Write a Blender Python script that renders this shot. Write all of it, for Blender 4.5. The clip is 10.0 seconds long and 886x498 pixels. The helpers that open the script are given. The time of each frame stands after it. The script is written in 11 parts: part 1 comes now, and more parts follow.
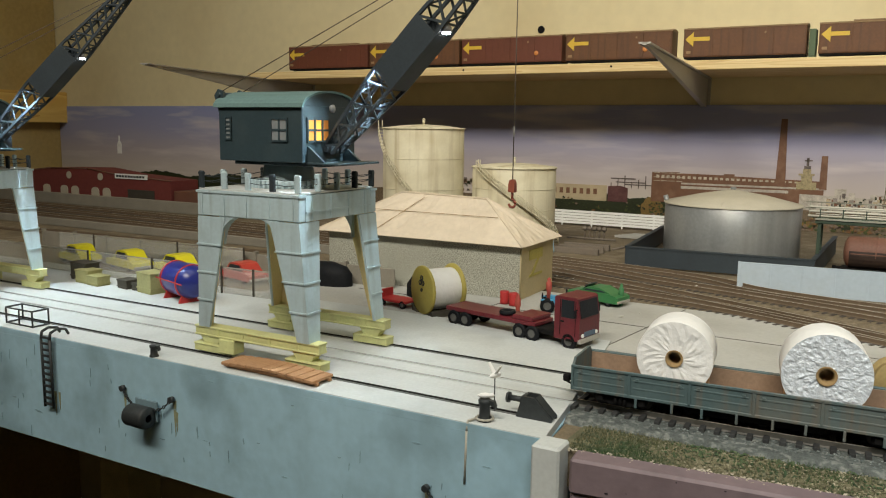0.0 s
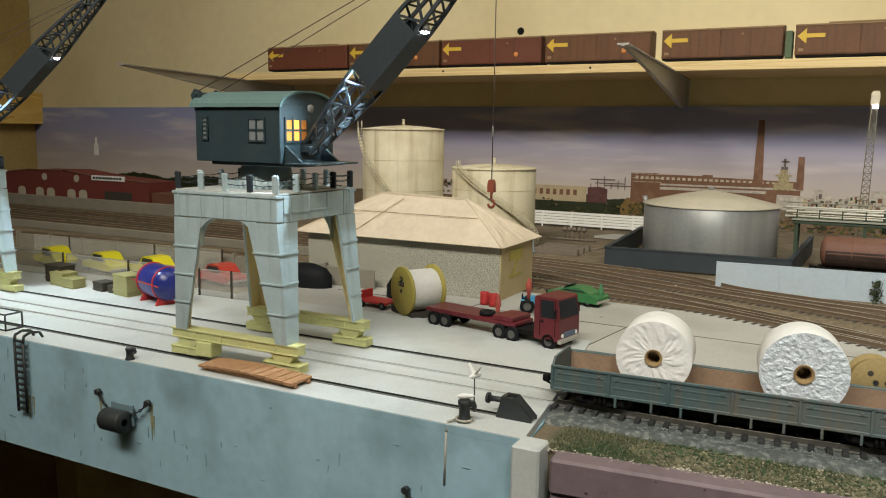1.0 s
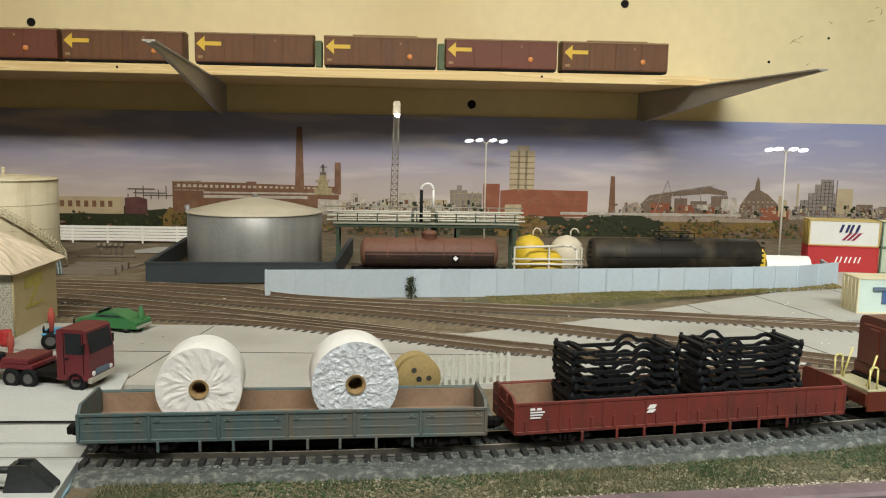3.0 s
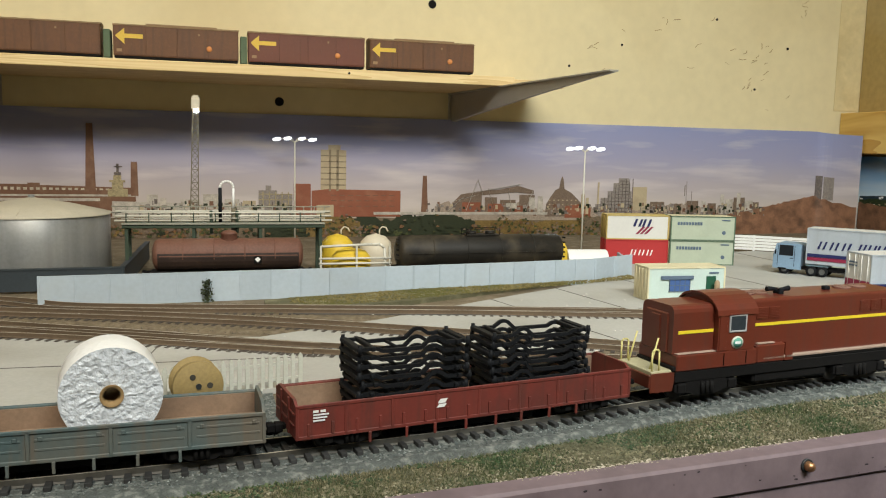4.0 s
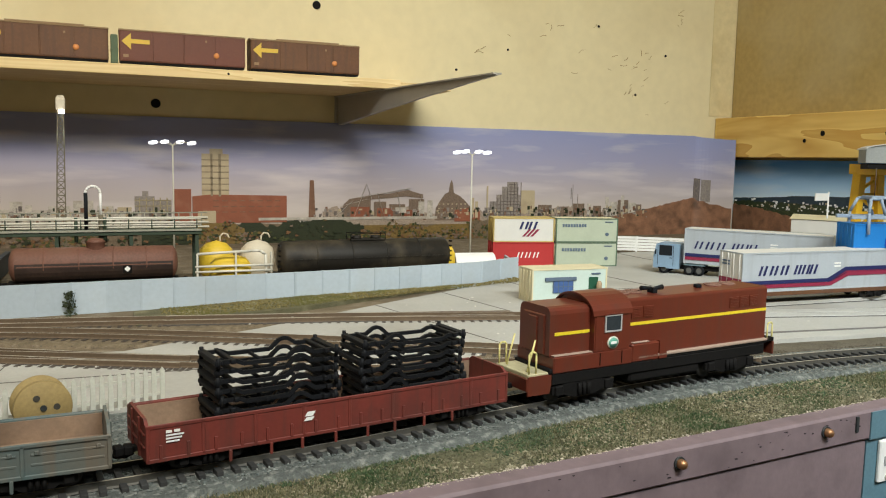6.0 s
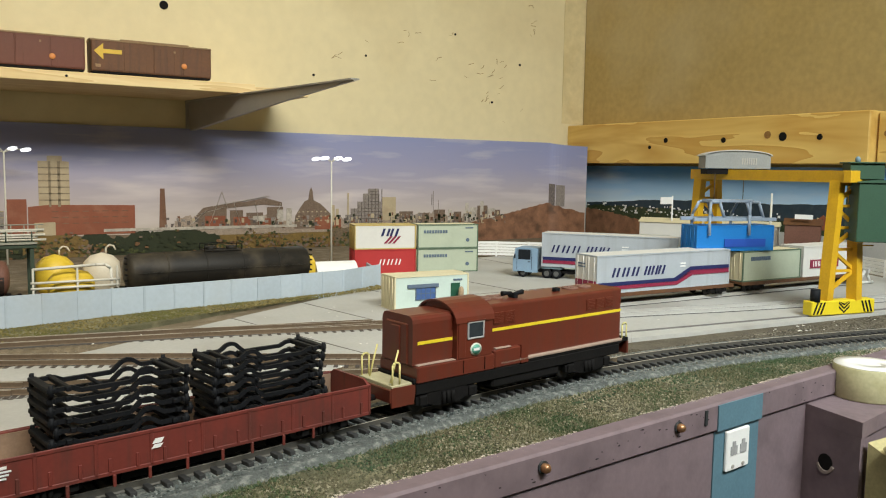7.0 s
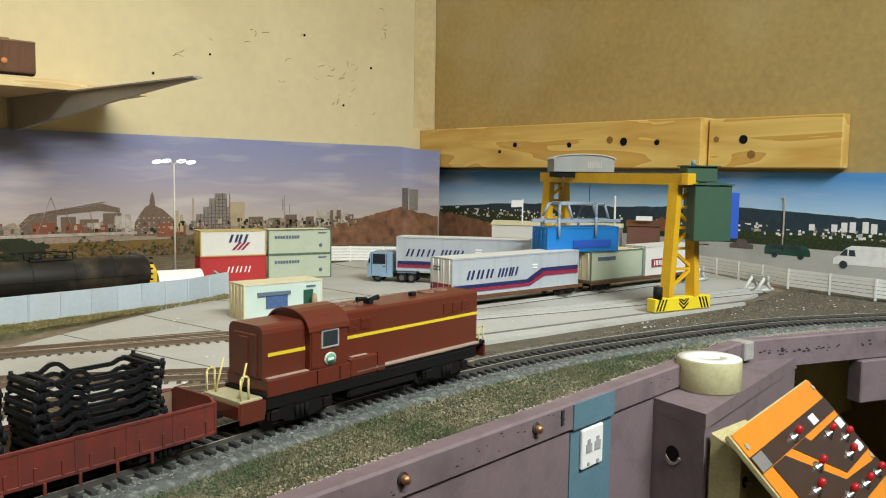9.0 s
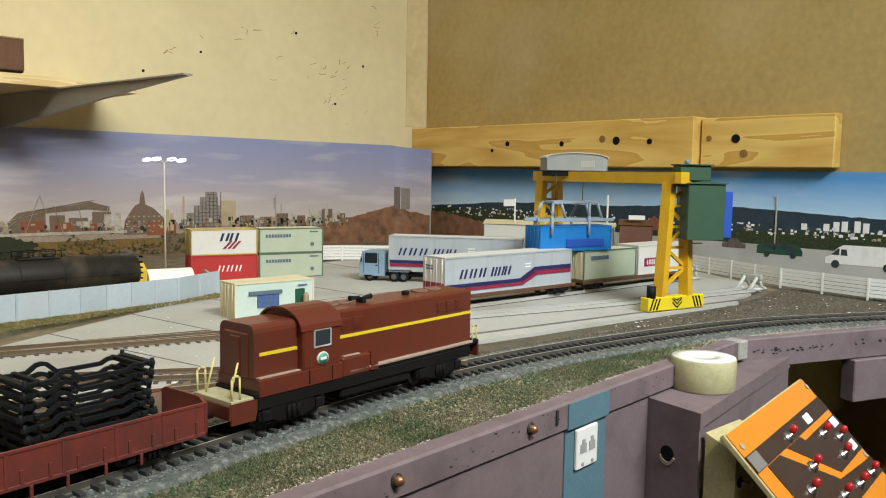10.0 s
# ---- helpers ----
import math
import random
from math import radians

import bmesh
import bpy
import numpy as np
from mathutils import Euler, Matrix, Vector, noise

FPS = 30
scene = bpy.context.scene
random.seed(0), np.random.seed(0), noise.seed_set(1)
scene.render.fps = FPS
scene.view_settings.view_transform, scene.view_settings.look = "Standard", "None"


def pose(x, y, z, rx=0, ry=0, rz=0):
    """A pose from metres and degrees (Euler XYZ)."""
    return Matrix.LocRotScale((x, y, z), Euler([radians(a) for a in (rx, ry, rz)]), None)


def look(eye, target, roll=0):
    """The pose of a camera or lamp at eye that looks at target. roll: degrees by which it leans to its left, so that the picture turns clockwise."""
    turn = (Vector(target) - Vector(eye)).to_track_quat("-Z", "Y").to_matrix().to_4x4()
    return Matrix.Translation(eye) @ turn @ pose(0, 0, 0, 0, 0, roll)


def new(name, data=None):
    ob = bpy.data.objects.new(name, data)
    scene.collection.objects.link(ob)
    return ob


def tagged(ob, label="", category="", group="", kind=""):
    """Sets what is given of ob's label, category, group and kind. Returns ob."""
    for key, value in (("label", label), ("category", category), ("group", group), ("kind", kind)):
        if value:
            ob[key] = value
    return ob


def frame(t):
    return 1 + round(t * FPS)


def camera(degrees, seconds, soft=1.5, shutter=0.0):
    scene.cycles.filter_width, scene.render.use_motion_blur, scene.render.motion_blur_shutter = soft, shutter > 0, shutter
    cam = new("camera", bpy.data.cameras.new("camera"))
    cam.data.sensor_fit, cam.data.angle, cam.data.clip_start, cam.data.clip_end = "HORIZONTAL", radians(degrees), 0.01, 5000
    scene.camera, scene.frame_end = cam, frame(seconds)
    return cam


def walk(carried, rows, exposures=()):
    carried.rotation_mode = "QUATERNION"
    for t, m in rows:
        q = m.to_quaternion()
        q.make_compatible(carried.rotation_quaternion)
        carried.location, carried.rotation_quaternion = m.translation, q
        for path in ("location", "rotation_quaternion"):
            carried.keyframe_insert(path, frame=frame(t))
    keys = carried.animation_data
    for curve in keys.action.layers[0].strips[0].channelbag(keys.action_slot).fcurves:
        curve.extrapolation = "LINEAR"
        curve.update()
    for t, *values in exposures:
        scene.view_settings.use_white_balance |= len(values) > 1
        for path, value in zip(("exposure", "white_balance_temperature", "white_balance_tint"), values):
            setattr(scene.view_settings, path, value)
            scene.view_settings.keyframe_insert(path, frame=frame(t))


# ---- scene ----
cam = camera(57.0, 10.0, soft=1.1)
PATH = [
    (0, (0.373, -0.074, 0.136), (-0.583, 1.658, -0.16), 0.7),
    (0.5, (0.374, -0.073, 0.136), (-0.582, 1.658, -0.159), 0.7),
    (1, (0.373, -0.072, 0.135), (-0.542, 1.682, -0.156), 0.7),
    (1.5, (0.373, -0.068, 0.135), (-0.39, 1.759, -0.146), 0.7),
    (2, (0.371, -0.058, 0.135), (-0.131, 1.859, -0.136), 0.9),
    (2.5, (0.369, -0.043, 0.134), (0.186, 1.931, -0.128), 1.0),
    (3, (0.37, -0.031, 0.133), (0.488, 1.949, -0.124), 1.0),
    (4.5, (0.403, -0.007, 0.122), (1.055, 1.87, -0.104), 1.3),
    (5, (0.406, -0.004, 0.122), (1.118, 1.852, -0.102), 1.3),
    (6.5, (0.411, -0.002, 0.122), (1.291, 1.782, -0.083), 0.9),
    (7, (0.414, 0.005, 0.122), (1.484, 1.684, -0.074), 0.9),
    (7.5, (0.415, 0.009, 0.121), (1.615, 1.599, -0.066), 1.0),
    (8, (0.419, 0.012, 0.121), (1.685, 1.549, -0.062), 1.0),
    (8.5, (0.421, 0.014, 0.121), (1.738, 1.508, -0.059), 0.9),
    (9, (0.423, 0.017, 0.12), (1.775, 1.479, -0.058), 0.9),
    (9.5, (0.423, 0.018, 0.121), (1.787, 1.469, -0.06), 0.9),
    (10, (0.425, 0.021, 0.119), (1.793, 1.469, -0.06), 1.0),
]
walk(cam, [(t, look(eye, target, roll)) for t, eye, target, roll in PATH])

# ---- light ----
world = bpy.data.worlds.new("room_air")
scene.world = world
world.use_nodes = True
world.node_tree.nodes["Background"].inputs[0].default_value = (0.92, 0.90, 0.80, 1)
world.node_tree.nodes["Background"].inputs[1].default_value = 0.02


def tube_lamp(name, eye, target, sx, sy, watts, colour, spread=180):
    d = bpy.data.lights.new(name, "AREA")
    d.shape, d.size, d.size_y, d.energy, d.color = "RECTANGLE", sx, sy, watts, colour
    d.spread = radians(spread)
    ob = new(name, d)
    ob.matrix_world = look(eye, target)
    return ob


LAMPWARM, LAMPWHITE = (1.0, 0.935, 0.80), (0.94, 1.0, 0.97)
tube_lamp("unseen_tube", (0.30, -0.50, 1.02), (0.32, 1.19, 0.14), 1.20, 0.22, 8.8, LAMPWARM, 100)
tube_lamp("unseen_tube", (0.52, 0.30, 1.31), (0.48, 0.48, 0.0), 1.35, 0.09, 4.3, LAMPWHITE)
# Added lamp well below the ceiling, lifts the front fascia and right end.
tube_lamp("unseen_tube", (0.88, -0.46, 0.80), (1.14, 0.27, -0.02), 0.60, 0.09, 4.4, (0.88, 0.98, 1.0), 92)


def spot_lamp(name, eye, target, watts, colour, cone, radius=0.002):
    """A small lamp head of the layout that throws its light downwards."""
    d = bpy.data.lights.new(name, "SPOT")
    d.energy, d.color, d.spot_size, d.spot_blend, d.shadow_soft_size = watts, colour, radians(cone), 0.6, radius
    ob = new(name, d)
    ob.matrix_world = look(eye, target)
    return ob


COOL = (0.72, 0.90, 1.0)
spot_lamp("crane_flood", (0.122, 0.305, 0.166), (0.060, 0.245, 0.0), 1.25, COOL, 105)
spot_lamp("crane_flood", (-0.215, 0.325, 0.166), (-0.20, 0.245, 0.0), 1.25, COOL, 130)
spot_lamp("yard_lamp", (0.862, 0.970, 0.126), (0.93, 0.80, 0.0), 0.10, COOL, 150)
spot_lamp("tower_lamp", (0.370, 0.992, 0.158), (0.36, 0.86, 0.0), 0.08, COOL, 140)
scene.view_settings.exposure = 0.0

# ---- materials ----
def mat(name, col, rough=0.6, metal=0.0, var=0.18, scale=60.0, fine=600.0, bump=0.15, depth=0.0005, stain=None, stain_amt=0.0,
        stain_scale=25.0, per=0.0, spec=0.4, streak=None, streak_amt=0.5, streak_scale=80.0):
    """A worn surface: base colour, broad mottling, fine grain, optional stains and per-piece shift."""
    m = bpy.data.materials.new(name)
    m.use_nodes = True
    nt = m.node_tree
    n, l = nt.nodes, nt.links
    b = n["Principled BSDF"]
    b.inputs["Roughness"].default_value = rough
    b.inputs["Metallic"].default_value = metal
    b.inputs["Specular IOR Level"].default_value = spec
    tc = n.new("ShaderNodeTexCoord")
    n1 = n.new("ShaderNodeTexNoise")
    n1.inputs["Scale"].default_value, n1.inputs["Detail"].default_value = scale, 4
    n2 = n.new("ShaderNodeTexNoise")
    n2.inputs["Scale"].default_value, n2.inputs["Detail"].default_value = fine, 3
    for q in (n1, n2):
        l.new(tc.outputs["Object"], q.inputs["Vector"])
    add = n.new("ShaderNodeMath")
    add.operation = "ADD"
    l.new(n1.outputs["Fac"], add.inputs[0])
    l.new(n2.outputs["Fac"], add.inputs[1])
    ramp = n.new("ShaderNodeMapRange")
    ramp.inputs["From Min"].default_value, ramp.inputs["From Max"].default_value = 0.6, 1.4
    ramp.inputs["To Min"].default_value, ramp.inputs["To Max"].default_value = 1 - var, 1 + var
    l.new(add.outputs[0], ramp.inputs["Value"])
    mul = n.new("ShaderNodeVectorMath")
    mul.operation = "SCALE"
    mul.inputs[0].default_value = col[:3]
    l.new(ramp.outputs[0], mul.inputs["Scale"])
    out = mul.outputs[0]
    if stain:
        n3 = n.new("ShaderNodeTexNoise")
        n3.inputs["Scale"].default_value, n3.inputs["Detail"].default_value = stain_scale, 6
        l.new(tc.outputs["Object"], n3.inputs["Vector"])
        r3 = n.new("ShaderNodeMapRange")
        r3.inputs["From Min"].default_value, r3.inputs["From Max"].default_value = 0.5, 0.72
        r3.inputs["To Max"].default_value = stain_amt
        l.new(n3.outputs["Fac"], r3.inputs["Value"])
        mix = n.new("ShaderNodeMix")
        mix.data_type = "RGBA"
        mix.inputs["B"].default_value = (*stain, 1)
        l.new(r3.outputs[0], mix.inputs["Factor"])
        l.new(out, mix.inputs["A"])
        out = mix.outputs["Result"]
    if streak:
        mp = n.new("ShaderNodeMapping")
        mp.inputs["Scale"].default_value = (streak_scale, streak_scale, streak_scale * 0.07)
        n5 = n.new("ShaderNodeTexNoise")
        n5.inputs["Scale"].default_value, n5.inputs["Detail"].default_value = 1.0, 5
        l.new(tc.outputs["Object"], mp.inputs["Vector"])
        l.new(mp.outputs[0], n5.inputs["Vector"])
        r5 = n.new("ShaderNodeMapRange")
        r5.inputs["From Min"].default_value, r5.inputs["From Max"].default_value = 0.50, 0.72
        r5.inputs["To Max"].default_value = streak_amt
        l.new(n5.outputs["Fac"], r5.inputs["Value"])
        mx = n.new("ShaderNodeMix")
        mx.data_type = "RGBA"
        mx.inputs["B"].default_value = (*streak, 1)
        l.new(r5.outputs[0], mx.inputs["Factor"])
        l.new(out, mx.inputs["A"])
        out = mx.outputs["Result"]
    if per:
        oi = n.new("ShaderNodeObjectInfo")
        r4 = n.new("ShaderNodeMapRange")
        r4.inputs["To Min"].default_value, r4.inputs["To Max"].default_value = 1 - per, 1 + per
        l.new(oi.outputs["Random"], r4.inputs["Value"])
        m4 = n.new("ShaderNodeVectorMath")
        m4.operation = "SCALE"
        l.new(out, m4.inputs[0])
        l.new(r4.outputs[0], m4.inputs["Scale"])
        out = m4.outputs[0]
    l.new(out, b.inputs["Base Color"])
    if bump:
        bp = n.new("ShaderNodeBump")
        bp.inputs["Strength"].default_value, bp.inputs["Distance"].default_value = bump, depth
        l.new(add.outputs[0], bp.inputs["Height"])
        l.new(bp.outputs[0], b.inputs["Normal"])
    return m


def glow(name, col, strength):
    m = bpy.data.materials.new(name)
    m.use_nodes = True
    b = m.node_tree.nodes["Principled BSDF"]
    b.inputs["Base Color"].default_value = (*col, 1)
    b.inputs["Emission Color"].default_value = (*col, 1)
    b.inputs["Emission Strength"].default_value = strength
    return m


def glass(name, tint=(0.9, 0.95, 0.95), rough=0.05):
    m = bpy.data.materials.new(name)
    m.use_nodes = True
    b = m.node_tree.nodes["Principled BSDF"]
    b.inputs["Base Color"].default_value = (*tint, 1)
    b.inputs["Roughness"].default_value = rough
    b.inputs["Transmission Weight"].default_value = 1.0
    b.inputs["IOR"].default_value = 1.1
    return m


def wood(name, c1, c2, stretch=(2, 60, 60), rough=0.6, rings=10.0):
    """Sawn timber with grain along x of the object."""
    m = mat(name, c1, rough, var=0.08, scale=40, fine=900, bump=0.2, depth=0.0003)
    nt = m.node_tree
    n, l = nt.nodes, nt.links
    tc = n.new("ShaderNodeTexCoord")
    mp = n.new("ShaderNodeMapping")
    mp.inputs["Scale"].default_value = stretch
    w = n.new("ShaderNodeTexNoise")
    w.inputs["Scale"].default_value, w.inputs["Detail"].default_value, w.inputs["Distortion"].default_value = 1.0, 3, 0.6
    l.new(tc.outputs["Object"], mp.inputs["Vector"])
    l.new(mp.outputs[0], w.inputs["Vector"])
    mu = n.new("ShaderNodeMath")
    mu.operation = "MULTIPLY"
    mu.inputs[1].default_value = rings
    l.new(w.outputs["Fac"], mu.inputs[0])
    fr = n.new("ShaderNodeMath")
    fr.operation = "FRACT"
    l.new(mu.outputs[0], fr.inputs[0])
    mix = n.new("ShaderNodeMix")
    mix.data_type = "RGBA"
    mix.inputs["A"].default_value, mix.inputs["B"].default_value = (*c1, 1), (*c2, 1)
    l.new(fr.outputs[0], mix.inputs["Factor"])
    l.new(mix.outputs["Result"], n["Principled BSDF"].inputs["Base Color"])
    return m


def sky_print(name, stops, cloud, amount, zmin, zmax):
    """Printed sky: a vertical run of colours with long soft clouds."""
    m = bpy.data.materials.new(name)
    m.use_nodes = True
    nt = m.node_tree
    n, l = nt.nodes, nt.links
    b = n["Principled BSDF"]
    b.inputs["Roughness"].default_value = 0.65
    b.inputs["Specular IOR Level"].default_value = 0.2
    tc = n.new("ShaderNodeTexCoord")
    sp = n.new("ShaderNodeSeparateXYZ")
    l.new(tc.outputs["Object"], sp.inputs[0])
    mr = n.new("ShaderNodeMapRange")
    mr.inputs["From Min"].default_value, mr.inputs["From Max"].default_value = zmin, zmax
    nz = n.new("ShaderNodeTexNoise")
    mp = n.new("ShaderNodeMapping")
    mp.inputs["Scale"].default_value = (5.0, 5.0, 34.0)
    nz.inputs["Scale"].default_value, nz.inputs["Detail"].default_value = 1.0, 6
    l.new(tc.outputs["Object"], mp.inputs["Vector"])
    l.new(mp.outputs[0], nz.inputs["Vector"])
    wob = n.new("ShaderNodeMath")
    wob.operation = "MULTIPLY_ADD"
    wob.inputs[1].default_value = 0.03
    l.new(nz.outputs["Fac"], wob.inputs[0])
    l.new(sp.outputs["Z"], wob.inputs[2])
    l.new(wob.outputs[0], mr.inputs["Value"])
    rp = n.new("ShaderNodeValToRGB")
    el = rp.color_ramp.elements
    el[0].position, el[0].color = stops[0][0], (*stops[0][1], 1)
    el[1].position, el[1].color = stops[-1][0], (*stops[-1][1], 1)
    for p, c in stops[1:-1]:
        e = el.new(p)
        e.color = (*c, 1)
    l.new(mr.outputs[0], rp.inputs["Fac"])
    r2 = n.new("ShaderNodeMapRange")
    r2.inputs["From Min"].default_value, r2.inputs["From Max"].default_value, r2.inputs["To Max"].default_value = 0.5, 0.75, amount
    l.new(nz.outputs["Fac"], r2.inputs["Value"])
    mix = n.new("ShaderNodeMix")
    mix.data_type = "RGBA"
    mix.inputs["B"].default_value = (*cloud, 1)
    l.new(r2.outputs[0], mix.inputs["Factor"])
    l.new(rp.outputs["Color"], mix.inputs["A"])
    l.new(mix.outputs["Result"], b.inputs["Base Color"])
    return m


CREAM = mat("cream_wall_paint", (0.72, 0.63, 0.39), 0.75, var=0.06, scale=2.6, fine=60, bump=0.2, depth=0.001, stain=(0.52, 0.41, 0.21), stain_amt=0.45, stain_scale=3.4)
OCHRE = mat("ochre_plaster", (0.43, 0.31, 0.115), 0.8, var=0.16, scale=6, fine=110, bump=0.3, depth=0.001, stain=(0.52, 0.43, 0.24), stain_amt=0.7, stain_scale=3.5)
PLAIN = mat("plain_room_paint", (0.46, 0.43, 0.37), 0.85, var=0.06, scale=4, fine=50)
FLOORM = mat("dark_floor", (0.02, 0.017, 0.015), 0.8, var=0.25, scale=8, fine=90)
PINE = wood("pine_beam", (0.80, 0.56, 0.17), (0.60, 0.34, 0.075), (14, 3.2, 26), 0.45, 4.5)
SHELFW = wood("pale_shelf_wood", (0.78, 0.62, 0.33), (0.62, 0.44, 0.2), (3, 60, 90), 0.6, 6.0)
ZINC = mat("painted_steel_bracket", (0.42, 0.40, 0.36), 0.45, 0.3, var=0.1, scale=30)
EARTH = mat("brown_scenic_earth", (0.165, 0.130, 0.082), 0.95, var=0.35, scale=40, fine=900, bump=0.6, depth=0.0012, stain=(0.30, 0.25, 0.18), stain_amt=0.6, stain_scale=60)
RUSTBALLAST = mat("rusty_ballast", (0.170, 0.134, 0.086), 0.95, var=0.45, scale=150, fine=1400, bump=0.8, depth=0.0012, stain=(0.27, 0.215, 0.155), stain_amt=0.7, stain_scale=300)
GREYBALLAST = mat("grey_ballast", (0.10, 0.112, 0.106), 0.95, var=0.45, scale=160, fine=1300, bump=0.8, depth=0.0014, stain=(0.33, 0.34, 0.31), stain_amt=0.7, stain_scale=320)
GRASSM = mat("scenic_grass_mat", (0.13, 0.125, 0.07), 0.95, var=0.4, scale=60, fine=1500, bump=0.9, depth=0.0015, stain=(0.36, 0.33, 0.20), stain_amt=0.85, stain_scale=45)
CONC = mat("pale_concrete", (0.42, 0.415, 0.385), 0.8, var=0.10, scale=18, fine=500, bump=0.15, depth=0.0003, stain=(0.30, 0.28, 0.24), stain_amt=0.6, stain_scale=12)
QUAYTOP = mat("quay_deck_concrete", (0.52, 0.545, 0.535), 0.8, var=0.1, scale=18, fine=500, bump=0.15, depth=0.0003, stain=(0.30, 0.315, 0.31), stain_amt=0.6, stain_scale=18)
QUAYSIDE = mat("quay_wall_blue_grey", (0.36, 0.55, 0.66), 0.6, var=0.10, scale=9, fine=160, bump=0.2, depth=0.0005, stain=(0.17, 0.26, 0.30), stain_amt=0.7, stain_scale=22, streak=(0.15, 0.20, 0.21), streak_amt=0.18, streak_scale=38)
RAIL = mat("worn_rail_steel", (0.20, 0.19, 0.18), 0.35, 0.3, var=0.2)
RAILTOP = mat("polished_rail_head", (0.50, 0.45, 0.37), 0.32, 0.25, var=0.15)
MAINRAIL = mat("dull_rail_side", (0.085, 0.080, 0.068), 0.6, 0.1, var=0.2)
RAILRUST = mat("rusty_rail", (0.125, 0.088, 0.055), 0.75, 0.0, var=0.25)
TIE = mat("dark_sleeper", (0.070, 0.058, 0.048), 0.9, var=0.3, scale=120, per=0.25)
MAINTIE = mat("tarred_sleeper", (0.034, 0.035, 0.035), 0.85, var=0.3, scale=120, per=0.25)
FASCIA = mat("mauve_brown_fascia_paint", (0.185, 0.138, 0.150), 0.6, var=0.12, scale=22, fine=260, bump=0.3, depth=0.0006, stain=(0.105, 0.078, 0.085), stain_amt=0.6, stain_scale=40)
BLUEPATCH = mat("blue_grey_patch_paint", (0.10, 0.19, 0.24), 0.6, var=0.12)
BLACK = mat("black_metal", (0.010, 0.011, 0.013), 0.6, var=0.3, spec=0.12)
SOOT = mat("underframe_black", (0.007, 0.0065, 0.0065), 0.75, var=0.4, spec=0.15)
DARKPANE = mat("dark_toy_window", (0.015, 0.018, 0.022), 0.35, spec=0.15)
WHITE = mat("white_plastic", (0.80, 0.80, 0.78), 0.45, var=0.03)

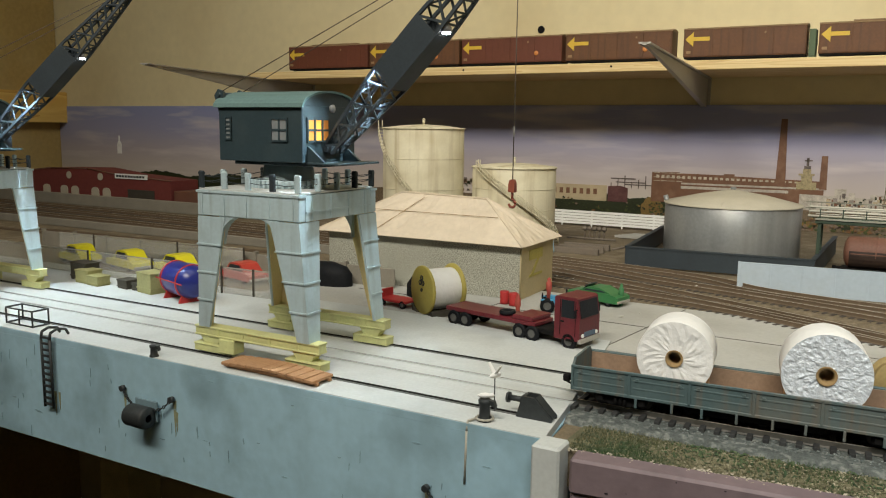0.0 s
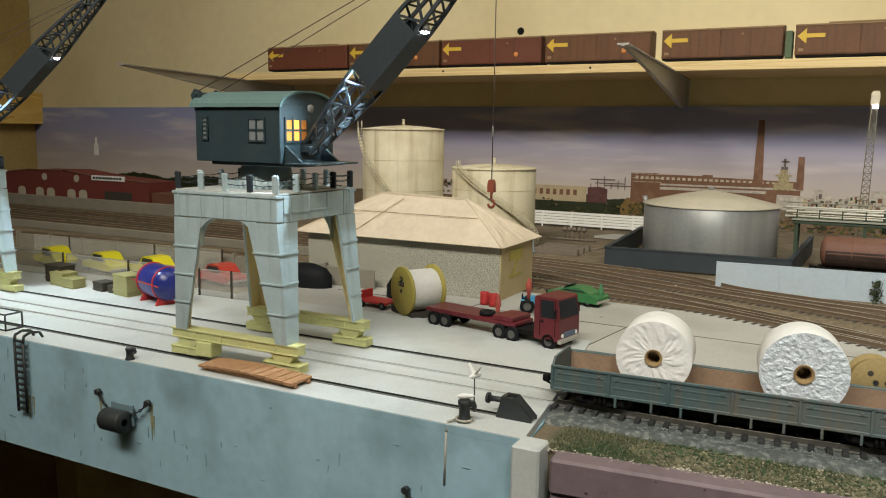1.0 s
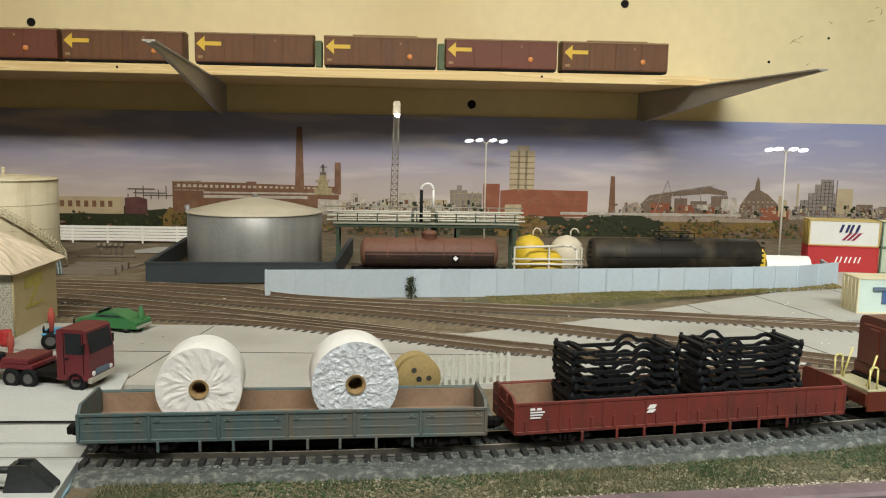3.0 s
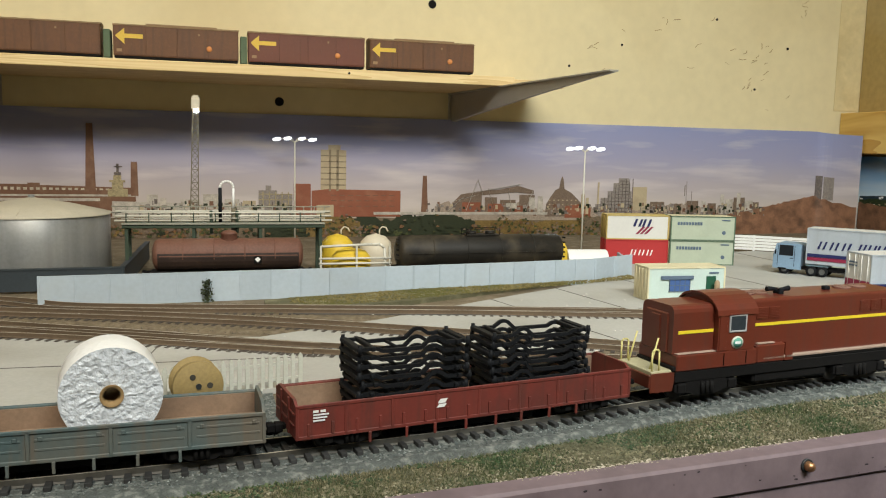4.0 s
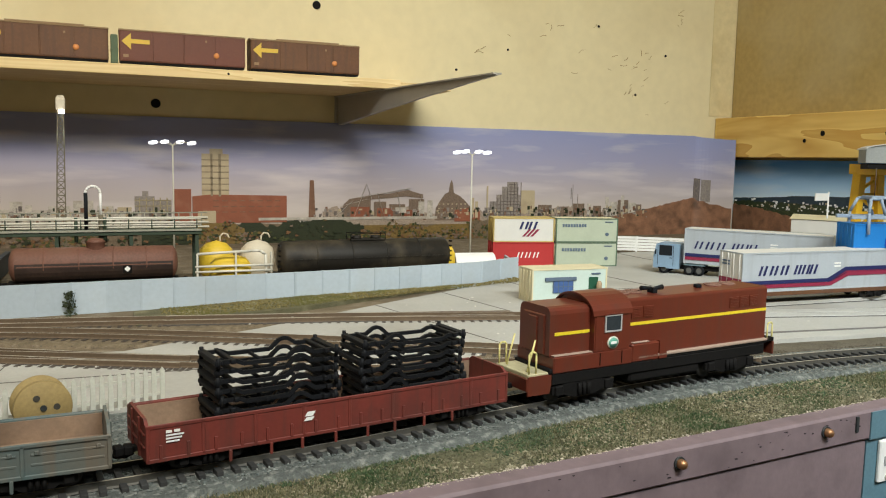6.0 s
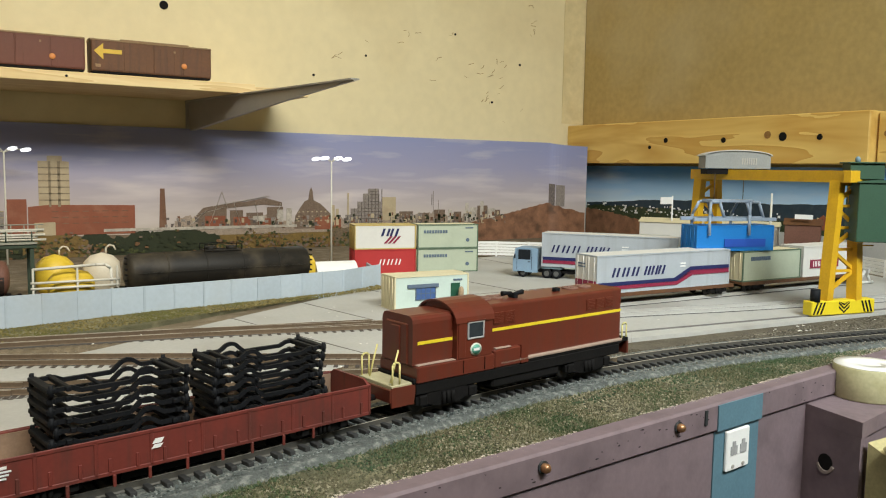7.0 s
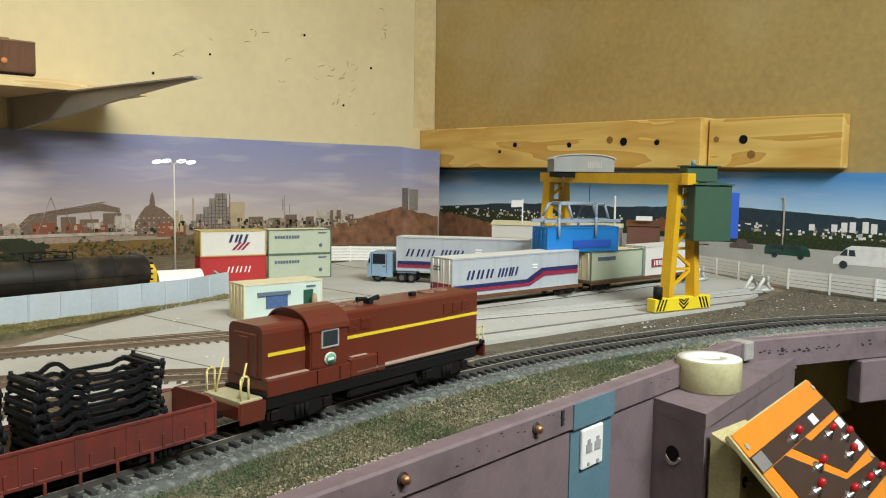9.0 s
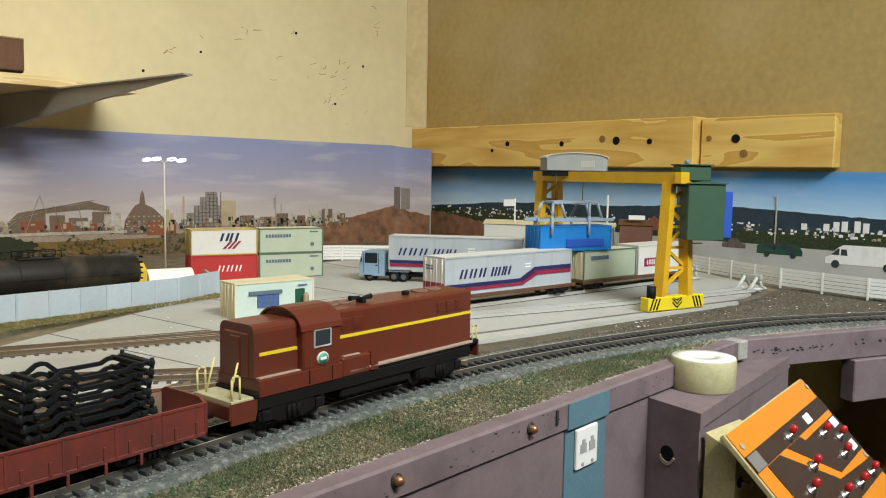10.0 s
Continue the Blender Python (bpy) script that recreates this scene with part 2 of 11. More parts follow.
# ---- mesh helpers ----
class Mesh:
    """Collects solid pieces of one part."""

    def __init__(self):
        self.v, self.f, self.s = [], [], []

    def add(self, verts, faces, m=None, smooth=False):
        k = len(self.v)
        self.v += [tuple(m @ Vector(p)) for p in verts] if m else [tuple(p) for p in verts]
        self.f += [tuple(i + k for i in q) for q in faces]
        self.s += [smooth] * len(faces)
        return self

    def box(self, x0, y0, z0, x1, y1, z1, c=0.0, m=None):
        """A box; c: the chamfer of its edges."""
        c = min(c, 0.45 * min(x1 - x0, y1 - y0, z1 - z0))
        if c <= 0:
            v = [(x, y, z) for z in (z0, z1) for y in (y0, y1) for x in (x0, x1)]
            return self.add(v, [(0, 2, 3, 1), (4, 5, 7, 6), (0, 1, 5, 4), (2, 6, 7, 3), (0, 4, 6, 2), (1, 3, 7, 5)], m)
        lo, hi, v, idx = (x0, y0, z0), (x1, y1, z1), [], {}
        for sx in (0, 1):
            for sy in (0, 1):
                for sz in (0, 1):
                    for ax in range(3):
                        p = []
                        for a, s in enumerate((sx, sy, sz)):
                            e = hi[a] if s else lo[a]
                            p.append(e if a == ax else e + (-c if s else c))
                        idx[sx, sy, sz, ax] = len(v)
                        v.append(p)
        f = []
        for ax in range(3):
            o = [a for a in range(3) if a != ax]
            for s in (0, 1):
                q = []
                for u, w in ((0, 0), (1, 0), (1, 1), (0, 1)):
                    k = [0, 0, 0]
                    k[ax], k[o[0]], k[o[1]] = s, u, w
                    q.append(idx[(*k, ax)])
                f.append(q)
            for u in (0, 1):
                for w in (0, 1):
                    k0, k1 = [0, 0, 0], [0, 0, 0]
                    k0[o[0]] = k1[o[0]] = u
                    k0[o[1]] = k1[o[1]] = w
                    k1[ax] = 1
                    f.append([idx[(*k0, o[0])], idx[(*k1, o[0])], idx[(*k1, o[1])], idx[(*k0, o[1])]])
        for sx in (0, 1):
            for sy in (0, 1):
                for sz in (0, 1):
                    f.append([idx[sx, sy, sz, a] for a in range(3)])
        return self.add(v, f, m)

    def cyl(self, p0, p1, r0, r1=None, n=12, smooth=True, caps=True):
        r1 = r0 if r1 is None else r1
        p0, p1 = Vector(p0), Vector(p1)
        d = (p1 - p0).normalized()
        a = d.orthogonal().normalized()
        b = d.cross(a)
        ring = [a * math.cos(2 * math.pi * i / n) + b * math.sin(2 * math.pi * i / n) for i in range(n)]
        v = [p0 + q * r0 for q in ring] + [p1 + q * r1 for q in ring]
        k = len(self.v)
        self.add(v, [(i, (i + 1) % n, n + (i + 1) % n, n + i) for i in range(n)], None, smooth)
        if caps:
            self.add([], [tuple(k + i - len(self.v) for i in range(n - 1, -1, -1)), tuple(k + n + i - len(self.v) for i in range(n))])
        return self

    def tube(self, pts, r, n=6):
        for a, b in zip(pts, pts[1:]):
            self.cyl(a, b, r, n=n)
        return self

    def lathe(self, prof, centre=(0, 0, 0), axis="z", n=32, m=None):
        """Turns a profile of (radius, height) round an axis."""
        v, f = [], []
        for r, h in prof:
            for i in range(n):
                a = 2 * math.pi * i / n
                p = (r * math.cos(a), r * math.sin(a), h)
                if axis == "x":
                    p = (p[2], p[0], p[1])
                elif axis == "y":
                    p = (p[0], p[2], p[1])
                v.append((p[0] + centre[0], p[1] + centre[1], p[2] + centre[2]))
        for j in range(len(prof) - 1):
            for i in range(n):
                f.append((j * n + i, j * n + (i + 1) % n, (j + 1) * n + (i + 1) % n, (j + 1) * n + i))
        return self.add(v, f, m, True)

    def prism(self, poly, a0, a1, axis="y", m=None):
        """A polygon drawn out along an axis. axis y: poly in (x, z); x: (y, z); z: (x, y)."""
        def p3(p, h):
            return {"y": (p[0], h, p[1]), "x": (h, p[0], p[1]), "z": (p[0], p[1], h)}[axis]
        n = len(poly)
        v = [p3(p, a0) for p in poly] + [p3(p, a1) for p in poly]
        f = [tuple(range(n)), tuple(range(2 * n - 1, n - 1, -1))] + [(i, (i + 1) % n, n + (i + 1) % n, n + i) for i in range(n)]
        return self.add(v, f, m)

    def bar(self, p0, p1, w, h=None, up=(0, 0, 1)):
        """A square bar between two points."""
        h = h or w
        p0, p1 = Vector(p0), Vector(p1)
        d = (p1 - p0).normalized()
        u = Vector(up)
        if abs(d.dot(u)) > 0.98:
            u = Vector((0, 1, 0))
        s = d.cross(u).normalized()
        u = s.cross(d)
        v = [p + s * (a * w / 2) + u * (b * h / 2) for p in (p0, p1) for a, b in ((-1, -1), (1, -1), (1, 1), (-1, 1))]
        return self.add(v, [(0, 3, 2, 1), (4, 5, 6, 7), (0, 1, 5, 4), (1, 2, 6, 5), (2, 3, 7, 6), (3, 0, 4, 7)])


def sweep(pts, w):
    """One square bar bent through several points."""
    m = Mesh()
    pts = [Vector(p) for p in pts]
    v, f = [], []
    for i, p in enumerate(pts):
        d = (pts[min(i + 1, len(pts) - 1)] - pts[max(i - 1, 0)]).normalized()
        s = d.cross(Vector((0, 0, 1))).normalized()
        u = s.cross(d)
        v += [p + s * (a * w / 2) + u * (b * w / 2) for a, b in ((-1, -1), (1, -1), (1, 1), (-1, 1))]
    for i in range(len(pts) - 1):
        k = 4 * i
        f += [(k + j, k + (j + 1) % 4, k + 4 + (j + 1) % 4, k + 4 + j) for j in range(4)]
    n = len(v)
    f += [(0, 1, 2, 3), (n - 4, n - 3, n - 2, n - 1)]
    return m.add(v, f)


def link(name, mesh, material):
    me = bpy.data.meshes.new(name)
    me.from_pydata(mesh.v, [], mesh.f)
    me.validate()
    bm = bmesh.new()
    bm.from_mesh(me)
    bmesh.ops.recalc_face_normals(bm, faces=bm.faces)
    bm.to_mesh(me)
    bm.free()
    if any(mesh.s) and len(me.polygons) == len(mesh.s):
        me.polygons.foreach_set("use_smooth", mesh.s)
    me.materials.append(material)
    return new(name, me)


def thing(name, m, label, category, group=""):
    ob = new(name)
    ob.empty_display_size = 0.01
    ob.matrix_basis = m
    return tagged(ob, label, category, group)


def part(name, mesh, material, parent, label="", m=None):
    ob = link(name, mesh, material)
    ob.parent = parent
    if m:
        ob.matrix_basis = m
    return tagged(ob, label)


def solid(name, mesh, material, label="", category="", group="", kind="", m=None):
    ob = link(name, mesh, material)
    if m:
        ob.matrix_basis = m
    return tagged(ob, label, category, group, kind)


def spline(pts, step=0.004):
    """Points at even steps along a smooth line through the given plan points, with headings."""
    out = []
    for i in range(len(pts) - 1):
        p0, p1, p2, p3 = (Vector(pts[max(0, min(len(pts) - 1, i + k))]) for k in (-1, 0, 1, 2))
        for k in range(40):
            t = k / 40
            out.append(0.5 * ((2 * p1) + (p2 - p0) * t + (2 * p0 - 5 * p1 + 4 * p2 - p3) * t * t + (3 * p1 - p0 - 3 * p2 + p3) * t ** 3))
    out.append(Vector(pts[-1]))
    even, left, last = [], 0.0, out[0]
    for a, b in zip(out, out[1:]):
        d = (b - a).length
        while left <= d and d > 1e-9:
            p = a + (b - a) * (left / d)
            even.append((p, math.atan2(b[1] - a[1], b[0] - a[0])))
            left += step
        left -= d
    return even

# ---- room ----
XL, XR, YB, YF, ZT, ZF = -1.364, 1.484, 1.195, -1.9, 1.36, -0.95
solid("wall_north", Mesh().box(XL - 0.1, YB, ZF, XR + 0.1, YB + 0.1, ZT), CREAM, "cream painted wall with scuffs and screw holes", "wall", kind="structure")
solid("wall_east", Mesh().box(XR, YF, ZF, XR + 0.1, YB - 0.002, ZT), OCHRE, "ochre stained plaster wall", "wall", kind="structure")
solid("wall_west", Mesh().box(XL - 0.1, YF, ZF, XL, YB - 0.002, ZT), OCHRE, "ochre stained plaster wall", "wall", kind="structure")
solid("wall_south", Mesh().box(XL - 0.1, YF - 0.1, ZF, XR + 0.1, YF, ZT), PLAIN, "plain painted wall", "wall", kind="structure")
solid("ceiling", Mesh().box(XL - 0.1, YF - 0.1, ZT, XR + 0.1, YB + 0.1, ZT + 0.05), PLAIN, "plain painted ceiling", "ceiling", kind="structure")
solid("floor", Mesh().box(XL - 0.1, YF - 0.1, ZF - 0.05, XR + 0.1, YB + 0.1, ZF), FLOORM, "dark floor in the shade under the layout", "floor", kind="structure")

# ---- backdrop boards ----
SKY1 = sky_print("printed_grey_sky", [(0.0, (0.32, 0.26, 0.19)), (0.20, (0.55, 0.49, 0.43)), (0.32, (0.54, 0.48, 0.45)), (0.52, (0.45, 0.405, 0.445)), (0.74, (0.34, 0.34, 0.49)), (1.0, (0.27, 0.30, 0.50))], (0.68, 0.62, 0.60), 0.85, 0.0, 0.185)
SKY2 = sky_print("printed_blue_sky", [(0.0, (0.40, 0.42, 0.42)), (0.50, (0.72, 0.84, 0.92)), (0.64, (0.42, 0.64, 0.88)), (0.92, (0.10, 0.31, 0.68))], (0.72, 0.78, 0.84), 0.5, 0.0, 0.15)
bd = solid("backdrop_north", Mesh().box(XL + 0.002, YB - 0.004, -0.02, 1.40, YB - 0.001, 0.173), SKY1, "printed backdrop of violet sky over a hazy industrial skyline", "backdrop", kind="structure")
def curl_at(a, z, lift=0.0):
    """A point on the loose corner; a from 0 where it leaves the wall to 1 at its edge."""
    return (1.40 + 0.043 * a - lift * a, YB - 0.004 - 0.058 * a * a - lift, z)


def curl_sheet(low, high, a0=0.0, a1=1.0, lift=0.0, n=10, thick=0.0012):
    m = Mesh()
    for i in range(n):
        p, q = a0 + (a1 - a0) * i / n, a0 + (a1 - a0) * (i + 1) / n
        c = [curl_at(p, low(p), lift), curl_at(q, low(q), lift), curl_at(q, high(q), lift), curl_at(p, high(p), lift)]
        m.add(c + [(x, y + thick, z) for x, y, z in c], [(0, 1, 2, 3), (7, 6, 5, 4), (3, 2, 6, 7), (0, 4, 5, 1), (1, 5, 6, 2), (0, 3, 7, 4)])
    return m


part("curled_corner", curl_sheet(lambda a: -0.02 + 0.02 * a * a, lambda a: 0.173 - 0.007 * a), SKY1, bd, "loose curling corner of the print")
bde = solid("backdrop_east", Mesh().box(XR - 0.004, 0.05, -0.02, XR - 0.001, YB - 0.01, 0.132), SKY2, "printed backdrop of blue sky over dark hills, town and road", "backdrop", kind="structure")

# ---- ground of the layout ----
GROUND_POLY = [(XL, 0.36), (0.24, 0.36), (0.246, 0.25), (1.01, 0.316), (1.40, 0.178), (XR, 0.15), (XR, YB), (XL, YB)]
solid("ground", Mesh().prism(GROUND_POLY, -0.02, -0.004, "z"), EARTH, "brown scenic earth of the model railway baseboard", "ground", kind="structure")
conc = Mesh().prism([(-0.08, 0.43), (0.33, 0.405), (0.56, 0.425), (0.66, 0.47), (0.90, 0.425), (1.18, 0.408), (1.33, 0.44), (1.405, 0.57), (1.40, 0.80), (1.10, 0.94), (0.84, 0.90), (0.815, 0.755), (0.643, 0.658), (0.51, 0.578), (0.42, 0.535), (0.30, 0.555), (0.10, 0.565), (-0.08, 0.60)], -0.005, -0.001, "z")
solid("concrete_yard", conc, CONC, "pale concrete hardstanding with grey stains", "pavement", kind="structure")

# ---- quay ----
QX1 = 0.246
quay = tagged(new("quay"), "blue-grey weathered concrete quay wall with pale deck", "quay", kind="structure")
part("quay_wall", Mesh().prism([(XL, 0.25), (QX1, 0.25), (0.236, 0.36), (XL, 0.36)], -0.072, -0.0042, "z"), QUAYSIDE, quay, "blue-grey stained quay wall")
part("quay_coping", Mesh().box(XL, 0.2500, -0.0041, QX1, 0.2504, -0.0004), QUAYSIDE, quay, "blue-grey coping edge")
part("quay_deck", Mesh().prism([(XL, 0.2505), (QX1 + 0.0003, 0.2505), (0.237, 0.322), (0.22, 0.43), (XL, 0.43)], -0.004, 0.0, "z"), QUAYTOP, quay, "pale grey concrete deck")
sr = random.Random(14)
scuff = Mesh()
for i in range(120):
    x, z = sr.uniform(-0.55, 0.24), sr.uniform(-0.066, -0.006)
    w, h = (sr.uniform(0.00015, 0.0004), sr.uniform(0.0015, 0.0060)) if i % 3 else (sr.uniform(0.001, 0.0030), sr.uniform(0.0002, 0.0006))
    k = sr.uniform(-0.0006, 0.0006)
    scuff.prism([(x - w, z), (x - w * 0.2 + k, z - h), (x + w * 0.7 + k, z - h * 0.8), (x + w, z + h * 0.15), (x + w * 0.2, z + h * 0.3)], 0.24965, 0.2502, "y")
tagged(part("scuff_mark", scuff, mat("dark_quay_scuff", (0.23, 0.345, 0.40), 0.8, var=0.3), quay, "small dark scuffs and runs on the quay wall"), "small dark scuffs and runs on the quay wall", kind="stuff")
rust = Mesh()
for x, z, h in ((-0.0245, -0.023, 0.016), (0.0175, -0.023, 0.022), (0.0190, -0.030, 0.012), (-0.0905, -0.036, 0.016), (-0.0865, -0.036, 0.012), (0.187, -0.037, 0.014), (0.229, -0.037, 0.018)):
    w = sr.uniform(0.0008, 0.0018)
    rust.prism([(x - w, z), (x - w * 0.5, z - h * 0.6), (x, z - h), (x + w * 0.5, z - h * 0.55), (x + w, z)], 0.24968, 0.2502, "y")
part("rust_run", rust, mat("yellow_rust_run", (0.27, 0.28, 0.17), 0.8, var=0.3, scale=200), quay, "yellowish rust runs below the ironwork")
part("pillar", Mesh().box(0.2445, 0.2395, -0.11, 0.2575, 0.2530, 0.0008, 0.0010), QUAYTOP, quay, "square pale grey end pillar")

# ---- fascia ----
fdir = math.atan2(0.071, 0.75)
fas = solid("fascia", Mesh().box(0, 0, -0.11, 0.752, 0.012, -0.018, 0.001), FASCIA, "mauve-brown painted plywood fascia board", "fascia", kind="structure", m=pose(0.262, 0.2415, 0, 0, 0, math.degrees(fdir)))
part("top_strip", Mesh().box(0, -0.002, -0.0178, 0.754, 0.010, -0.002, 0.0012), FASCIA, fas, "rough mauve-brown top strip")
solid("fascia_return", Mesh().box(0, 0, -0.026, 0.5, 0.012, -0.002, 0.001), FASCIA, "mauve-brown painted plywood fascia board", "fascia", kind="structure", m=pose(1.008, 0.3125, 0, 0, 0, -19.6))
ret = bpy.data.objects["fascia_return"]
PIT = mat("dark_pit", (0.030, 0.022, 0.026), 0.9, var=0.2)
pr = random.Random(52)
pits = Mesh()
for i in range(70):
    x, z, w = pr.uniform(0.015, 0.30), -0.0125 + pr.gauss(0, 0.0016), pr.uniform(0.0006, 0.0024)
    n = 7
    pits.prism([(x + w * pr.uniform(0.6, 1.2) * math.cos(6.2832 * j / n), z + 0.45 * w * pr.uniform(0.5, 1.2) * math.sin(6.2832 * j / n)) for j in range(n)], -0.0003, 0.0004, "y")
tagged(part("pitted_wear", pits, PIT, ret, "dark pits worn into the painted edge"), "dark pits worn into the painted edge", kind="stuff")
pits = Mesh()
for i in range(110):
    x, z, w = pr.uniform(0.01, 0.74), pr.uniform(-0.0165, -0.0035), pr.uniform(0.0002, 0.0008)
    n = 6
    pits.prism([(x + w * pr.uniform(0.6, 1.6) * math.cos(6.2832 * j / n), z + 0.5 * w * pr.uniform(0.5, 1.2) * math.sin(6.2832 * j / n)) for j in range(n)], -0.0023, -0.0016, "y")
tagged(part("pitted_wear", pits, PIT, fas, "small chips in the rough top strip"), "small chips in the rough top strip", kind="stuff")
solid("hanging_board", Mesh().box(0.1260, -0.004, -0.0618, 0.3460, 0.010, -0.0262, 0.001), FASCIA, "mauve-brown board hanging under the fascia return", "fascia", kind="structure", m=pose(1.008, 0.3125, 0, 0, 0, -19.6))
solid("wall_paint_return", Mesh().box(1.432, YB - 0.0012, 0.21, XR - 0.0005, YB - 0.0002, ZT - 0.001), mat("yellowed_corner_paint", (0.68, 0.57, 0.32), 0.8, var=0.12, scale=8, fine=90, stain=(0.42, 0.31, 0.13), stain_amt=0.6, stain_scale=12), "yellowed wall paint beside the corner", "wall", kind="structure")

# ---- tracks ----
RT = 0.0025
MAIN = [(XL + 0.01, 0.311), (-0.6, 0.311), (0.0, 0.311), (0.15, 0.311), (0.25, 0.3105), (0.32, 0.3115), (0.41, 0.3185), (0.51, 0.3325), (0.60, 0.3505), (0.69, 0.3665), (0.78, 0.3735), (0.86, 0.3715), (0.93, 0.3635), (1.0, 0.352), (1.05, 0.3415), (1.1, 0.3275), (1.18, 0.292), (1.3, 0.232), (1.40, 0.182)]
YARD_A = [(XL + 0.01, 0.80), (-0.5, 0.775), (0.14, 0.712), (0.30, 0.650), (0.53, 0.604), (0.70, 0.560), (0.9, 0.510), (1.05, 0.476), (1.28, 0.434)]
YARD_B = [(0.45, 0.618), (0.60, 0.588), (0.72, 0.562), (0.85, 0.551), (0.97, 0.547), (1.16, 0.541), (1.31, 0.535)]
YARD_C = [(XL + 0.01, 0.70), (-0.5, 0.69), (0.0, 0.665), (0.16, 0.628), (0.313, 0.560), (0.43, 0.500), (0.53, 0.458), (0.64, 0.420), (0.74, 0.395), (0.79, 0.3885)]
YARD_D = [(XL + 0.01, 0.75), (-0.5, 0.735), (0.05, 0.695), (0.20, 0.655), (0.38, 0.595), (0.52, 0.53), (0.62, 0.475), (0.70, 0.430), (0.745, 0.408)]
YARD_E = [(-0.10, 0.640), (0.10, 0.603), (0.25, 0.573), (0.36, 0.530), (0.46, 0.484)]
SIDING = [(0.25, 0.765), (0.50, 0.765), (0.78, 0.775)]


SLOTDIRT = mat("dirty_slot", (0.075, 0.072, 0.066), 0.9, var=0.3)


def ribbon(pts, half, z0, z1):
    m = Mesh()
    v = []
    for p, a in pts:
        nx, ny = -math.sin(a), math.cos(a)
        v += [(p[0] + nx * half, p[1] + ny * half, z1), (p[0] - nx * half, p[1] - ny * half, z1), (p[0] + nx * half * 1.2, p[1] + ny * half * 1.2, z0), (p[0] - nx * half * 1.2, p[1] - ny * half * 1.2, z0)]
    f = []
    for i in range(len(pts) - 1):
        k, q = 4 * i, 4 * i + 4
        f += [(k, k + 1, q + 1, q), (k + 2, q + 2, q + 3, k + 3), (k, q, q + 2, k + 2), (k + 1, k + 3, q + 3, q + 1)]
    f += [(0, 2, 3, 1), (4 * len(pts) - 4, 4 * len(pts) - 3, 4 * len(pts) - 1, 4 * len(pts) - 2)]
    return m.add(v, f)


def rail_mesh(pts, off, head=False):
    """One rail: a flat foot, a web and a head."""
    m = Mesh()
    prof = [(-0.0009, -0.0006), (0.0009, -0.0006), (0.0003, 0.0001), (0.00045, RT - 0.0005), (0.00045, RT), (-0.00045, RT), (-0.00045, RT - 0.0005), (-0.0003, 0.0001)]
    if head:
        prof = [(-0.00042, RT - 0.0002), (0.00042, RT - 0.0002), (0.00040, RT + 0.00006), (-0.00040, RT + 0.00006)]
    v, n = [], len(prof)
    for p, a in pts:
        nx, ny = -math.sin(a), math.cos(a)
        v += [(p[0] + nx * (off + w), p[1] + ny * (off + w), z) for w, z in prof]
    f = [tuple(range(n)), tuple(range(n * len(pts) - 1, n * len(pts) - n - 1, -1))]
    for i in range(len(pts) - 1):
        for j in range(n):
            f.append((i * n + j, i * n + (j + 1) % n, (i + 1) * n + (j + 1) % n, (i + 1) * n + j))
    return m.add(v, f)


def track(name, plan, rail_mat, bed_mat, label, bed=True, ties=True, bed_half=0.021, side=None, bed_top=-0.0012):
    ob = tagged(new(name), label, "track", kind="structure")
    pts = spline(plan, 0.012)
    for s in (-1, 1):
        rl_ = part("rail", rail_mesh(pts, s * 0.00825), side or RAILRUST, ob)
        part("rail_head", rail_mesh(pts, s * 0.00825, True), rail_mat, rl_, "worn shiny rail head")
    if bed:
        part("ballast", ribbon(pts, bed_half, -0.0045, bed_top), bed_mat, ob)
    if bed_mat is CONC:
        for off in (-0.0098, -0.0068, 0.0068, 0.0098):
            v, fc = [], []
            for p, a in pts:
                nx, ny = -math.sin(a), math.cos(a)
                v += [(p[0] + nx * (off + w), p[1] + ny * (off + w), z) for w, z in ((-0.0007, -0.0005), (0.0007, -0.0005), (0.0007, -0.0030), (-0.0007, -0.0030))]
            for i in range(len(pts) - 1):
                k = 4 * i
                fc += [(k + j, k + (j + 1) % 4, k + 4 + (j + 1) % 4, k + 4 + j) for j in range(4)]
            part("flangeway", Mesh().add(v, fc), SLOTDIRT, ob, "dirty flangeway slot")
    if ties:
        m = Mesh()
        for p, a in spline(plan, 0.0068):
            j = random.uniform(-0.03, 0.03)
            m.box(-0.0013, -0.0145, -0.0035, 0.0013, 0.0145, -0.0006, 0, pose(p[0], p[1], random.uniform(-0.0002, 0.0001), 0, 0, math.degrees(a + j)))
        tagged(part("sleepers", m, TIE, ob), kind="stuff")
    return ob


main_land = [(0.243, 0.3105)] + [p for p in MAIN if p[0] > 0.26]
main_track = track("main_track", main_land, RAILTOP, GREYBALLAST, "steel rails on dark sleepers in grey ballast", ties=False, bed_half=0.024, side=MAINRAIL, bed_top=-0.0010)
track("quay_track", [p for p in MAIN if p[0] < 0.24] + [(0.243, 0.3105)], RAIL, GREYBALLAST, "steel rails set flush in the quay deck", False, False, 0.021, QUAYTOP).location = (0, 0, -0.0016)
for nm, pl in (("yard_track", [p for p in YARD_A if p[0] < 0.95]), ("yard_track", YARD_C), ("yard_track", YARD_D), ("yard_track", YARD_E)):
    track(nm, pl, RAILTOP, RUSTBALLAST, "rusty rails on dark sleepers in brown ballast")
track("inset_track", [(0.90, 0.510), (0.97, 0.494), (1.05, 0.476), (1.28, 0.434)], RAIL, CONC, "steel rails set in the concrete yard", False, False, 0.021, CONC)
